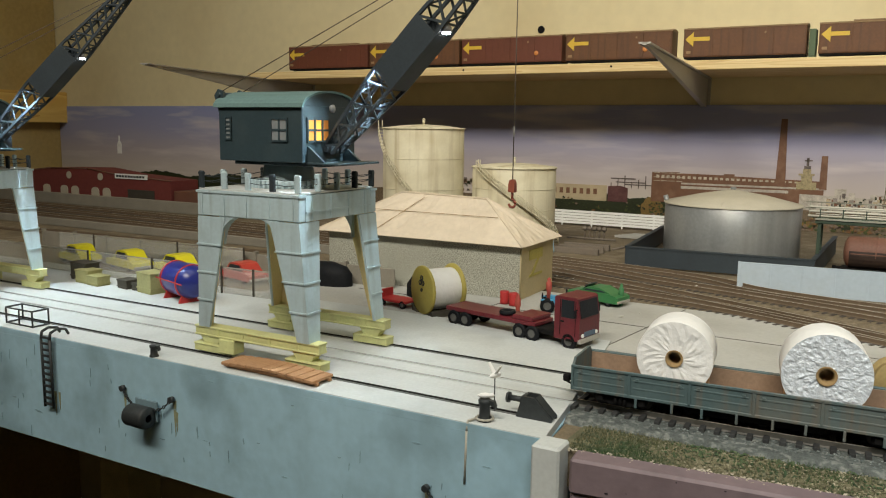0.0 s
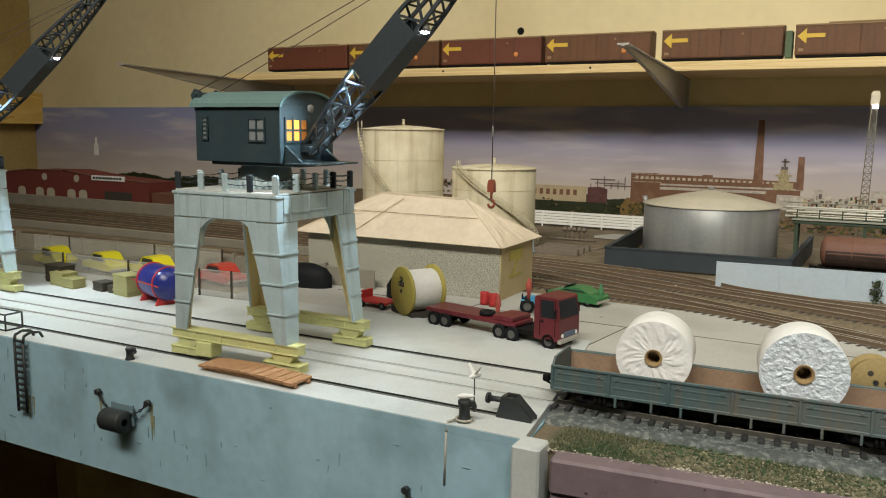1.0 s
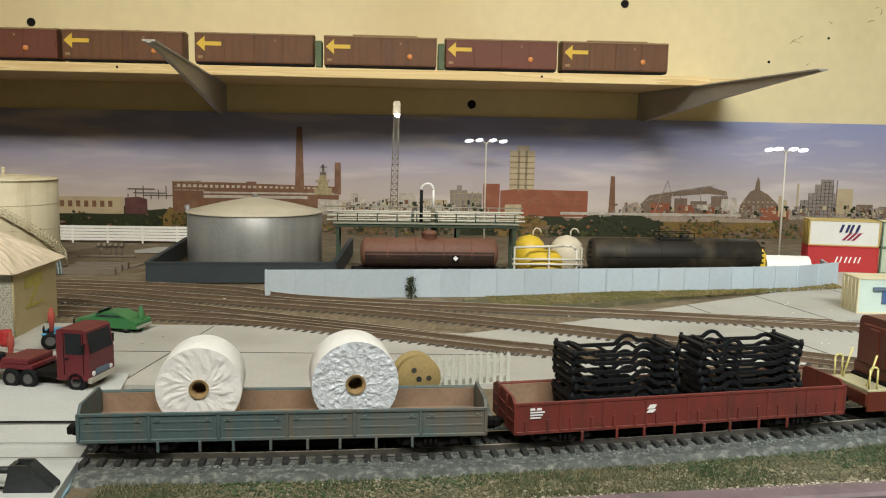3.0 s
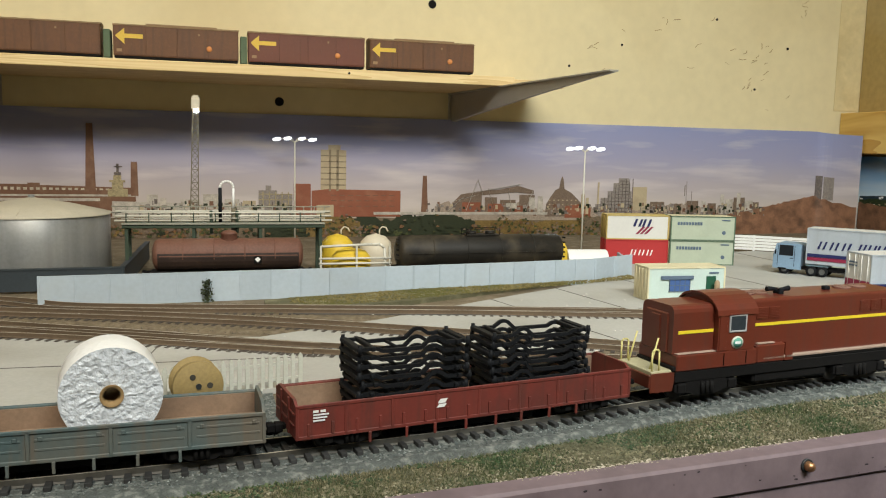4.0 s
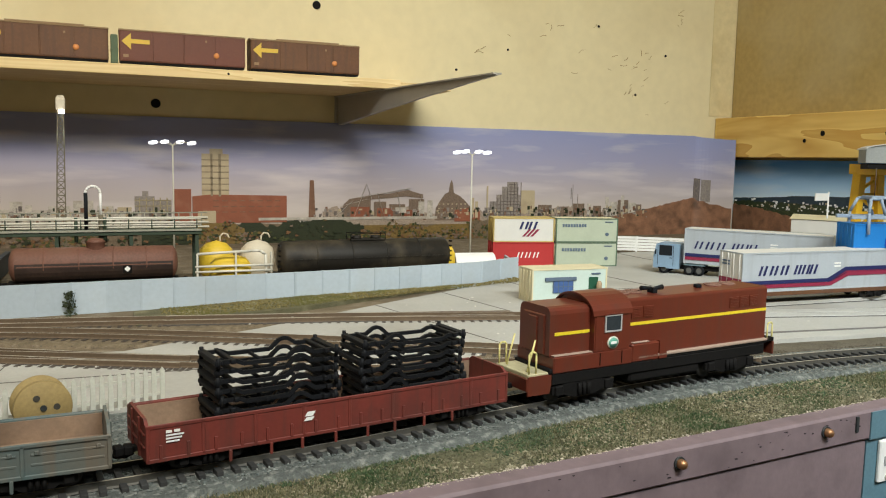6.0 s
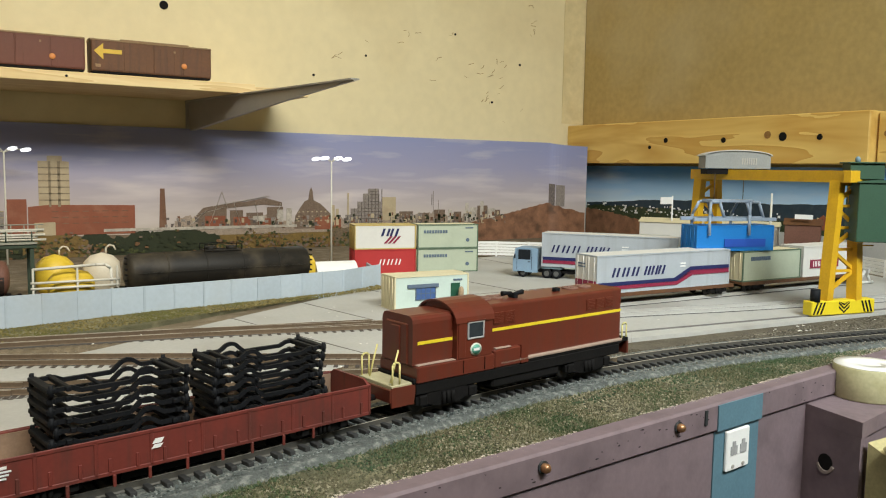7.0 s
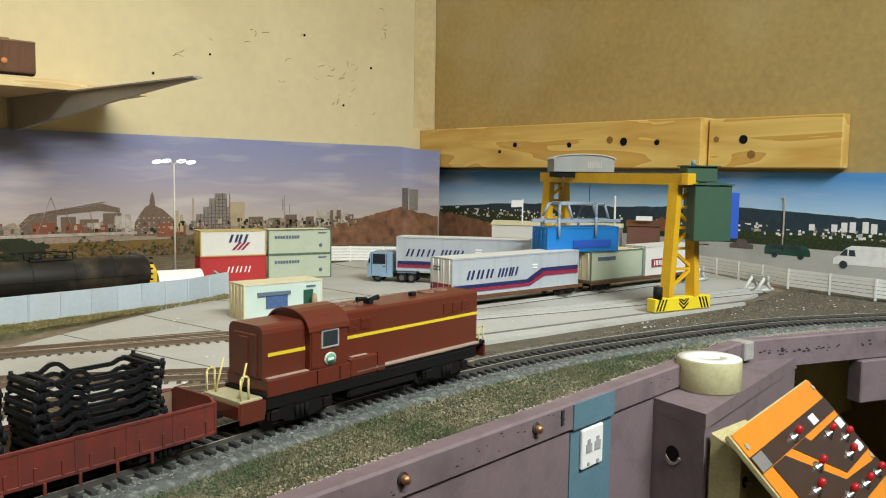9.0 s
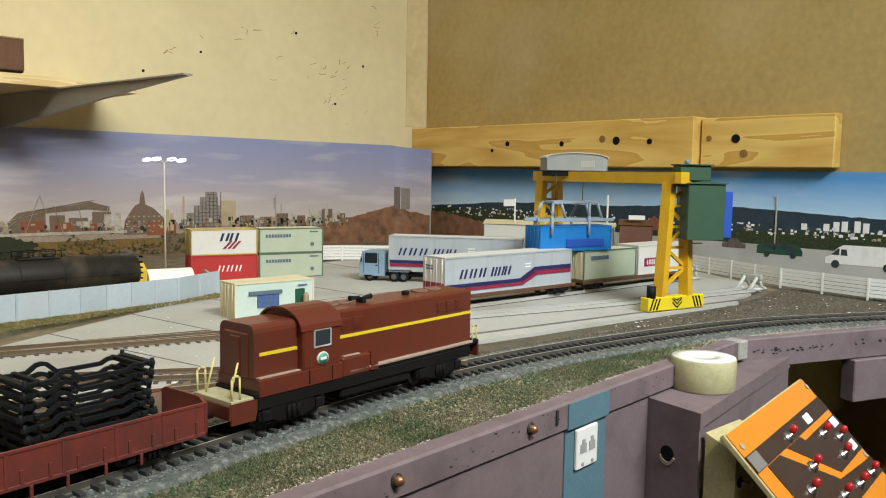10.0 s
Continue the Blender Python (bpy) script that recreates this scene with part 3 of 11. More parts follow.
track("yard_lead", [p for p in YARD_B if p[0] < 0.73], RAILTOP, CONC, "worn rails leading into the concrete yard", False, False)
track("inset_track", [p for p in YARD_B if p[0] > 0.71], RAIL, CONC, "steel rails set in the concrete yard", False, False, 0.021, CONC)
track("oil_siding", SIDING, RAIL, RUSTBALLAST, "rusty rails behind the grey boundary wall")
BUNDG = mat("dirty_groove", (0.10, 0.105, 0.10), 0.8)
rails = tagged(new("crane_runway"), "crane rails set in the quay deck", "track", kind="structure")
for y in (0.2735, 0.3475):
    part("rail", Mesh().box(XL + 0.01, y - 0.0008, -0.0005, 0.225, y + 0.0008, 0.0007, 0.0002), SOOT, rails)
    part("groove", Mesh().box(XL + 0.01, y - 0.0024, -0.0002, 0.225, y - 0.0010, 0.0003), BUNDG, rails, "dirty flangeway groove")

MAINPTS = spline(MAIN, 0.001)


def chord(x0, x1, plan=MAINPTS):
    """The pose of a vehicle whose ends stand at plan x0 and x1; local x from its middle."""
    p = min(plan, key=lambda q: abs(q[0][0] - x0))[0]
    q = min(plan, key=lambda q: abs(q[0][0] - x1))[0]
    return pose((p[0] + q[0]) / 2, (p[1] + q[1]) / 2, RT, 0, 0, math.degrees(math.atan2(q[1] - p[1], q[0] - p[0])))

# ---- rolling stock ----
GONRED = mat("oxide_red_wagon_paint", (0.155, 0.030, 0.022), 0.55, var=0.14, scale=40, fine=500, bump=0.15, depth=0.0003, stain=(0.07, 0.024, 0.02), stain_amt=0.7, stain_scale=45, streak=(0.06, 0.028, 0.022), streak_amt=0.6, streak_scale=260)
INDRED = mat("indian_red_loco_paint", (0.120, 0.025, 0.014), 0.30, var=0.08, scale=30, fine=400, bump=0.08, depth=0.0002, stain=(0.08, 0.028, 0.018), stain_amt=0.5, stain_scale=30, spec=0.5, streak=(0.085, 0.034, 0.024), streak_amt=0.5, streak_scale=180)
WAGGREY = mat("grey_green_wagon_paint", (0.072, 0.112, 0.118), 0.6, var=0.18, scale=45, fine=500, bump=0.2, depth=0.0003, stain=(0.17, 0.13, 0.09), stain_amt=0.7, stain_scale=16, streak=(0.16, 0.11, 0.07), streak_amt=0.55, streak_scale=220)
FLOORW = mat("dusty_wagon_floor", (0.27, 0.185, 0.125), 0.85, var=0.2, scale=60, fine=600, stain=(0.16, 0.11, 0.08), stain_amt=0.6, stain_scale=40)
YELLOW = mat("yellow_paint", (0.72, 0.55, 0.03), 0.45, var=0.06)
RAILYEL = mat("faded_yellow_handrail", (0.62, 0.55, 0.22), 0.5, var=0.1)
PALEPLAT = mat("pale_footplate", (0.40, 0.37, 0.23), 0.7, var=0.15)
FANM = mat("dusty_brown_fan", (0.20, 0.11, 0.08), 0.7, var=0.2)
DUST = mat("dusty_footplate_ledge", (0.33, 0.24, 0.19), 0.8, var=0.15)
WINDOW = mat("dark_window_glass", (0.03, 0.038, 0.045), 0.2, var=0.15, scale=80, bump=0)
GREENBADGE = mat("sea_green_plate", (0.10, 0.33, 0.25), 0.45, var=0.05)
BADGERIM = mat("pale_plate_rim", (0.55, 0.58, 0.50), 0.5, var=0.05)
FRAMEGREY = mat("grey_window_frame", (0.36, 0.36, 0.36), 0.4, var=0.1)
WHEELM = mat("wheel_steel", (0.03, 0.027, 0.025), 0.5, 0.4, var=0.2)
PAPER = mat("white_wrapped_paper", (0.78, 0.78, 0.77), 0.55, var=0.05, scale=50, fine=300, bump=0.5, depth=0.001)
CRINKLE = mat("crinkled_silver_film", (0.64, 0.69, 0.75), 0.35, 0.05, var=0.14, scale=260, fine=520, bump=0.8, depth=0.0012)
CORE = mat("brown_card_core", (0.30, 0.20, 0.09), 0.8)
TIMBER = wood("raw_timber", (0.45, 0.28, 0.14), (0.34, 0.2, 0.1), (6, 200, 200), 0.7)


def bogie(parent, x, wheel_r=0.0048, base=0.020):
    """A two-axle truck with side frames, springs, boxes and wheels."""
    b = new("bogie")
    b.parent = parent
    b.location = (x, 0, 0)
    tagged(b, "black cast two-axle bogie")
    for s in (-1, 1):
        m = Mesh()
        y0, y1 = (s * 0.0118, s * 0.0136) if s > 0 else (-0.0136, -0.0118)
        h = base / 2
        m.prism([(-h - 0.003, 0.0035), (-h + 0.003, 0.0030), (-0.005, 0.0018), (0.005, 0.0018), (h - 0.003, 0.0030), (h + 0.003, 0.0035), (h + 0.003, 0.0062), (h - 0.002, 0.0066), (0.004, 0.0085), (-0.004, 0.0085), (-h + 0.002, 0.0066), (-h - 0.003, 0.0062)], y0, y1, "y")
        for k in (-1, 1):
            m.box(k * h - 0.0018, min(y0, s * 0.0148), 0.0030, k * h + 0.0018, max(y1, s * 0.0148), 0.0066, 0.0004)
        for k in (-0.0022, 0, 0.0022):
            m.cyl((k, s * 0.0142, 0.0022), (k, s * 0.0142, 0.0066), 0.0009, n=8)
        part("side_frame", m, SOOT, b)
    for k in (-1, 1):
        m = Mesh()
        for s in (-1, 1):
            m.lathe([(0.0008, s * 0.0068), (wheel_r * 0.8, s * 0.0070), (wheel_r, s * 0.0074), (wheel_r, s * 0.0092), (wheel_r * 0.82, s * 0.0095), (0.0008, s * 0.0090)], (k * base / 2, 0, wheel_r), "y", 20)
        m.cyl((k * base / 2, -0.012, wheel_r), (k * base / 2, 0.012, wheel_r), 0.0009, n=8)
        part("wheelset", m, WHEELM, b)
    return b


def coupler(parent, x, s):
    m = Mesh().box(min(x, x + s * 0.006), -0.0016, 0.0068, max(x, x + s * 0.006), 0.0016, 0.0092, 0.0004)
    m.box(min(x + s * 0.005, x + s * 0.0085), -0.0028, 0.0062, max(x + s * 0.005, x + s * 0.0085), 0.0022, 0.0098, 0.0005)
    m.tube([(x, 0.004, 0.008), (x + s * 0.002, 0.0045, 0.004), (x + s * 0.006, 0.004, 0.0035), (x + s * 0.009, 0.0035, 0.005)], 0.0006)
    part("coupler", m, SOOT, parent, "black knuckle coupler with brake hose")


def open_wagon(name, m, length, z0, z1, paint, bays, label, group, ends=0.0, deep=False, relief=0.0009):
    """A low open bogie wagon with stiffened sides."""
    w = thing(name, m, label, "wagon", group)
    h, y = length / 2, 0.016
    part("floor", Mesh().box(-h + 0.001, -y + 0.001, z0 + 0.001, h - 0.001, y - 0.001, z0 + 0.003), FLOORW, w, "dusty worn floor")
    for s in (-1, 1):
        ya, yb = (y - 0.0012, y) if s > 0 else (-y, -y + 0.0012)
        d = Mesh().box(-h, ya, z0, h, yb, z1, 0.0002)
        yo0, yo1 = (y - 0.0002, y + relief) if s > 0 else (-y - relief, -y + 0.0002)
        d.box(-h, yo0, z1 - 0.0013, h, yo1, z1 + 0.0003, 0.0003)
        d.box(-h, yo0, z0 - 0.0004, h, yo1, z0 + 0.0012, 0.0003)
        for i in range(bays + 1):
            x = -h + 0.0006 + (length - 0.0012) * i / bays
            d.box(x - 0.0007, yo0, z0, x + 0.0007, yo1, z1, 0.0002)
        for i in range(bays):
            xa, xb = -h + length * i / bays + 0.0022, -h + length * (i + 1) / bays - 0.0022
            for zz in ((0.38, 0.68) if deep else ()):
                q = z0 + (z1 - z0) * zz
                d.box(xa, yo0 + (0.0004 if s < 0 else 0), q - 0.0005, xb, yo1 - (0.0004 if s > 0 else 0), q + 0.0005, 0.0002)
            if not deep:
                for xx in (xa + 0.003, xb - 0.003):
                    d.box(xx - 0.0006, yo0 - (0.0002 if s < 0 else 0), z0 + 0.001, xx + 0.0006, yo1 + (0.0002 if s > 0 else 0), z0 + (z1 - z0) * 0.45, 0.0001)
            if deep:
                for xx in (xa + 0.002, xb - 0.002):
                    d.box(xx - 0.0008, yo0, z1 - 0.004, xx + 0.0008, yo1, z1 - 0.0025, 0.0002)
        part("side", d, paint, w)
        yi = s * (y - 0.0016)
        part("side_lining", Mesh().box(-h + 0.0014, yi - 0.0003, z0 + 0.003, h - 0.0014, yi + 0.0003, z1 - 0.0006), FLOORW, w, "dusty inner face of the side")
    for s in (-1, 1):
        xa, xb = (h - 0.0012, h) if s > 0 else (-h, -h + 0.0012)
        e = Mesh().prism([(-y + 0.001, z0), (y - 0.001, z0), (y - 0.001, z1), (y - 0.004, z1 + ends), (-y + 0.004, z1 + ends), (-y + 0.001, z1)], xa, xb, "x")
        for k in (-0.006, 0.006):
            e.box(xa - (0.0008 if s < 0 else 0), k - 0.0008, z0, xb + (0.0008 if s > 0 else 0), k + 0.0008, z1 + ends * 0.7, 0.0002)
        for q in (0.35, 0.7):
            e.box(xa - (0.0006 if s < 0 else 0), -y + 0.002, z0 + (z1 - z0) * q, xb + (0.0006 if s > 0 else 0), y - 0.002, z0 + (z1 - z0) * q + 0.0009, 0.0002)
        part("end", e, paint, w)
        coupler(w, s * h, s)
    part("underframe", Mesh().box(-h + 0.003, -0.004, z0 - 0.003, h - 0.003, 0.004, z0 - 0.0003).box(-0.03, -0.012, z0 - 0.0045, 0.03, -0.0105, z0 - 0.0005).box(-0.03, 0.0105, z0 - 0.0045, 0.03, 0.012, z0 - 0.0005).cyl((-0.012, 0.004, z0 - 0.004), (0.006, 0.004, z0 - 0.004), 0.0026, n=10), SOOT, w, "black trussed underframe with brake gear")
    for i, x in enumerate((-0.62, -0.42, -0.26, -0.08, 0.10, 0.26, 0.44, 0.62)):
        for s in (-1, 1):
            part("stake_pocket", Mesh().box(x * h - 0.0006, s * (y + 0.0006) - 0.0005, z0 - 0.0046, x * h + 0.0006, s * (y + 0.0006) + 0.0005, z0, 0.0002), paint, w)
    for s in (-1, 1):
        bogie(w, s * (h - 0.024))
    return w


TRAIN = 0.4185
gon = open_wagon("open_wagon", chord(TRAIN, TRAIN + 0.163), 0.164, 0.0068, 0.0205, GONRED, 8, "oxide red open bogie wagon with white stencil marks, carrying black frames", "train", 0.002, False, 0.00035)
logo = Mesh().prism([(-0.0022, -0.0004), (0.0012, -0.0004), (0.0024, 0.0014), (-0.001, 0.0014)], -0.00012, 0.00012, "y").prism([(-0.0026, -0.0022), (0.0008, -0.0022), (0.002, -0.0008), (-0.0014, -0.0008)], -0.00012, 0.00012, "y")
part("white_mark", logo, WHITE, gon, "white slanted two-bar mark", pose(-0.018, -0.01650, 0.0155))
bars = Mesh()
for i, (a, b) in enumerate(((0, 0.0022), (0.003, 0.0052))):
    bars.box(a, -0.0001, 0.0038, b, 0.0001, 0.0048)
for i in range(3):
    bars.box(0, -0.0001, 0.0026 - i * 0.0012, 0.0066 - 0.0008 * i, 0.0001, 0.0032 - i * 0.0012)
part("stencil", bars, WHITE, gon, "white stencilled data lines", pose(-0.075, -0.01650, 0.0135))


def frame_stack(m, flip, count=8):
    """Nested black pressed-steel frames, one on another."""
    t = thing("frame_stack", m, "stack of black pressed steel vehicle frames on the red wagon floor", "frame stack", "frame stacks")
    prof = [(-0.0262, 0.0), (-0.0175, 0.0), (-0.0145, -0.0014), (0.0035, -0.0014), (0.0075, 0.0022), (0.0095, 0.0027), (0.0115, 0.0024), (0.0150, 0.0), (0.0262, 0.0)]
    if flip:
        prof = [(-x, z) for x, z in prof[::-1]]
    for i in range(count):
        d = Mesh()
        z = 0.0028 + i * 0.0039
        jx, jy = random.uniform(-0.0012, 0.0012), random.uniform(-0.0008, 0.0008)
        for s in (-1, 1):
            for (xa, za), (xb, zb) in zip(prof, prof[1:]):
                d.bar((xa + jx, s * 0.0092 + jy, z + za), (xb + jx, s * 0.0092 + jy, z + zb), 0.0015, 0.0016)
        for x, w in ((-0.0248, 0.0032), (-0.0190, 0.0020), (0.0205, 0.0020), (0.0248, 0.0032)):
            d.box(x - w / 2 + jx, -0.0112 + jy, z - 0.0009, x + w / 2 + jx, 0.0112 + jy, z + 0.0010, 0.0003)
        d.cyl((-0.006 + jx, -0.0105, z - 0.0016), (-0.006 + jx, 0.0105, z - 0.0016), 0.0008, n=8)
        for s in (-1, 1):
            for x in (-0.0250, 0.0250):
                d.cyl((x + jx, s * 0.0108 + jy, z - 0.0022), (x + jx, s * 0.0108 + jy, z + 0.0022), 0.0009, n=8)
        part("chassis_frame", d, BLACK, t)
    return t


GM = chord(TRAIN, TRAIN + 0.163)
frame_stack(GM @ pose(-0.0285, 0.0, 0.0098, 0, 0, 0.8), False)
frame_stack(GM @ pose(0.0345, 0.0004, 0.0098, 0, 0, -0.6), True)

open_wagon("open_wagon", chord(TRAIN - 0.178, TRAIN - 0.009), 0.168, 0.0075, 0.0195, WAGGREY, 6, "weathered grey-green drop-side open wagon carrying wrapped reels", "train", 0.003, True, 0.0006)


def paper_reel(m, r, half, end=None):
    t = thing("paper_reel", m, "large white wrapped reel with crinkled foil end, lying in a wagon", "reel", "reels")
    part("wrapping", Mesh().lathe([(r * 0.98, -half + 0.001), (r, -half + 0.002), (r, half - 0.002), (r * 0.98, half - 0.001)], (0, 0, r), "y", 48), PAPER, t)
    for s in (-1, 1):
        d = Mesh()
        n, rings = 48, 5
        v = []
        for j in range(rings + 1):
            rr = r * (0.22 + 0.77 * j / rings)
            for i in range(n):
                a = 2 * math.pi * i / n
                k = random.uniform(-0.0003, 0.0003) if 0 < j < rings else 0
                v.append((rr * math.cos(a), s * (half - 0.0008 + k), r + rr * math.sin(a)))
        f = [(j * n + i, j * n + (i + 1) % n, (j + 1) * n + (i + 1) % n, (j + 1) * n + i) for j in range(rings) for i in range(n)]
        part("end_wrap", d.add(v, f), end or CRINKLE, t, "plain white paper end" if end else "crinkled silver end wrap")
    part("core", Mesh().lathe([(r * 0.23, -half), (r * 0.23, half), (r * 0.17, half), (r * 0.17, -half), (r * 0.23, -half)], (0, 0, r), "y", 24), CORE, t, "brown card core")
    for s in (-1, 1):
        part("chock", Mesh().prism([(s * r * 0.35, 0), (s * r * 0.85, 0), (s * r * 0.85, r * 0.32)], -half * 0.7, half * 0.7, "y"), TIMBER, t, "wooden wedge")
    return t


WM = chord(TRAIN - 0.178, TRAIN - 0.009)
paper_reel(WM @ pose(0.027, 0, 0.0106, 0, 0, 6), 0.0185, 0.0125)
paper_reel(WM @ pose(-0.037, 0, 0.0106, 0, 0, 4), 0.0175, 0.0128, PAPER)

# locomotive
LM = chord(TRAIN + 0.1775, TRAIN + 0.3515) @ Matrix.Diagonal((1.01, 1.02, 1.07, 1))
loco = thing("diesel_locomotive", LM, "dark red model diesel locomotive with yellow side stripe and black bogies", "locomotive", "train")
H = 0.0875
body = Mesh().box(-H + 0.012, -0.0145, 0.0145, H - 0.004, 0.0145, 0.017, 0.0005)
part("frame", body, SOOT, loco, "black underframe")
part("fuel_tank", Mesh().box(-0.022, -0.0135, 0.0042, 0.030, 0.0135, 0.0145, 0.0012).box(-H + 0.014, -0.0146, 0.0092, H - 0.006, 0.0146, 0.0146, 0.0004), SOOT, loco, "black tank and sill")
part("ledge", Mesh().box(-0.018, -0.0152, 0.0162, H - 0.004, 0.0152, 0.0176, 0.0003), DUST, loco, "dusty footplate ledge")
part("end_platform", Mesh().box(-H, -0.0135, 0.0135, -H + 0.016, 0.0135, 0.0155, 0.0003).box(-H, -0.0135, 0.0100, -H + 0.004, 0.0135, 0.0112, 0.0003), PALEPLAT, loco, "pale worn end platform")
part("end_platform", Mesh().box(H - 0.005, -0.0135, 0.0150, H + 0.004, 0.0135, 0.0172, 0.0003), SOOT, loco)
for s in (-1, 1):
    part("step_board", Mesh().prism([(-H, 0.0055), (-H + 0.013, 0.0055), (-H + 0.015, 0.0145), (-H, 0.0145)], s * 0.0133 - 0.0005, s * 0.0133 + 0.0005, "y"), INDRED, loco, "dark red step side")


def hood(x0, x1, half, z0, z1, rr=0.003):
    prof = [(-half, z0), (-half, z1 - rr)] + [(-half + rr - rr * math.cos(a), z1 - rr + rr * math.sin(a)) for a in (0.5, 1.0)] + [(-half + rr, z1), (half - rr, z1)] + [(half - rr + rr * math.sin(a), z1 - rr + rr * math.cos(a)) for a in (0.57, 1.07)] + [(half, z1 - rr), (half, z0)]
    return Mesh().prism(prof, x0, x1, "x")


part("side_skirt", Mesh().box(-H + 0.014, -0.0153, 0.0145, -0.0225, 0.0153, 0.0225, 0.0006), INDRED, loco)
part("skirt_top", Mesh().box(-H + 0.0145, -0.0150, 0.0226, -0.0490, 0.0150, 0.0230, 0.0001), DUST, loco, "dusty skirt top")
sh = part("short_hood", hood(-H + 0.0132, -0.0490, 0.0122, 0.0225, 0.0452, 0.0035), INDRED, loco)
part("hood_end", Mesh().box(-H + 0.0124, -0.0085, 0.0225, -H + 0.0137, 0.0085, 0.0415, 0.0005), INDRED, sh)
part("door", Mesh().box(-H + 0.0118, -0.0035, 0.0225, -H + 0.0127, 0.0035, 0.0400, 0.0004), INDRED, sh)
cabp = [(-0.0152, 0.0225), (-0.0152, 0.0405)] + [(-0.0152 * math.cos(a), 0.0405 + 0.0085 * math.sin(a)) for a in (0.3, 0.6, 0.9, 1.2, 1.57, 1.94, 2.24, 2.54, 2.84)] + [(0.0152, 0.0405), (0.0152, 0.0225)]
cab = part("cab", Mesh().prism(cabp, -0.0487, -0.0250, "x"), INDRED, loco)
roofp = [(-0.0160 * math.cos(a), 0.0398 + 0.0098 * math.sin(a)) for a in [i * math.pi / 12 for i in range(13)]] + [(0.0152 * math.cos(a), 0.0398 + 0.0088 * math.sin(a)) for a in [i * math.pi / 12 for i in range(13)]]
part("cab_roof", Mesh().prism(roofp, -0.0500, -0.0238, "x"), INDRED, cab, "curved glossy cab roof")
for s in (-1, 1):
    y = s * 0.0153
    part("window", Mesh().box(-0.0412, y - 0.0003, 0.0322, -0.0315, y + 0.0003, 0.0392), WINDOW, cab, "dark cab side window")
    fr = Mesh()
    for a in ((-0.0420, 0.0314, -0.0307, 0.0323), (-0.0420, 0.0391, -0.0307, 0.0399), (-0.0420, 0.0314, -0.0411, 0.0399), (-0.0316, 0.0314, -0.0307, 0.0399)):
        fr.box(a[0], y - 0.0006, a[1], a[2], y + 0.0006, a[3], 0.0002)
    part("window_frame", fr, FRAMEGREY, cab, "pale metal window frame")
    part("window_hood", Mesh().box(-0.0424, y - 0.0010, 0.0400, -0.0303, y + 0.0010, 0.0406, 0.0002), INDRED, cab)
    badge = part("number_plate", Mesh().lathe([(0.0001, 0.0004), (0.0032, 0.0004), (0.0036, 0.0002), (0.0037, 0), (0.0037, -0.0004), (0.0001, -0.0004)], (0, 0, 0), "y", 24), BADGERIM, cab, "oval plate with a pale rim", pose(-0.0362, y, 0.0263) @ Matrix.Diagonal((1.0, 1.0, 0.82, 1)))
    part("plate_field", Mesh().lathe([(0.0001, 0.0006), (0.0029, 0.0006), (0.0029, -0.0006), (0.0001, -0.0006)], (0, 0, 0), "y", 24), GREENBADGE, badge, "sea green plate field")
    part("plate_bar", Mesh().box(-0.0019, -0.0001, -0.0006, 0.0019, 0.0001, 0.0006), WHITE, cab, "", pose(-0.0362, s * 0.0160, 0.0263))
    part("door_panel", Mesh().box(-0.0480, y - 0.0003, 0.0230, -0.0432, y + 0.0003, 0.0400, 0.0002), INDRED, cab)
    for k in range(2):
        part("panel_line", Mesh().box(-0.0445 + k * 0.0145, y - 0.0004, 0.0158, -0.0442 + k * 0.0145, y + 0.0004, 0.0218), SOOT, loco)
part("long_hood", hood(-0.0249, H - 0.004, 0.0128, 0.0170, 0.0462, 0.0015), INDRED, loco)
part("side_box", Mesh().box(-0.0224, -0.0152, 0.0145, -0.0030, 0.0152, 0.0240, 0.0008).prism([(-0.003, 0.0150), (0.0025, 0.0150), (0.0022, 0.0205), (-0.003, 0.0240)], -0.0152, 0.0152, "y"), INDRED, loco)
part("box_lid", Mesh().box(-0.0215, -0.0148, 0.0240, -0.0100, 0.0148, 0.0246, 0.0002), DUST, loco, "dusty box top")
for s in (-1, 1):
    y = s * 0.0129
    part("yellow_stripe", Mesh().box(-0.0225, y - 0.0002, 0.0328, H - 0.0042, y + 0.0002, 0.0343), YELLOW, loco, "thin yellow stripe")
    y = s * 0.0123
    part("yellow_stripe", Mesh().box(-H + 0.0162, y - 0.0002, 0.0318, -0.0494, y + 0.0002, 0.0333), YELLOW, loco, "thin yellow stripe")
    y = s * 0.0128
    for x0, k, wd in ((-0.0220, 2, 0.0082), (0.0520, 3, 0.0082)):
        for i in range(k):
            g = Mesh().box(x0 + i * wd, y - 0.0005, 0.0362, x0 + i * wd + wd - 0.0008, y + 0.0005, 0.0420, 0.0001)
            for q in range(6):
                g.box(x0 + i * wd + 0.0006, y - 0.00070, 0.0368 + q * 0.0008, x0 + i * wd + wd - 0.0014, y + 0.00070, 0.0371 + q * 0.0008)
            part("grille", g, INDRED, loco)
for x in (-0.0155, -0.0065, 0.0555, 0.0675):
    f = Mesh().lathe([(0.0046, 0.0460), (0.0050, 0.0468), (0.0045, 0.0471), (0.0040, 0.0466), (0.0014, 0.0466), (0.0010, 0.0470), (0.0001, 0.0470)], (x, 0.003, 0), "z", 24)
    for k in range(6):
        f.box(0.0010, -0.0003, 0.0466, 0.0043, 0.0003, 0.0470, 0, pose(x, 0.003, 0, 0, 0, k * 60))
    part("fan", f, FANM, loco, "round ribbed roof fan")
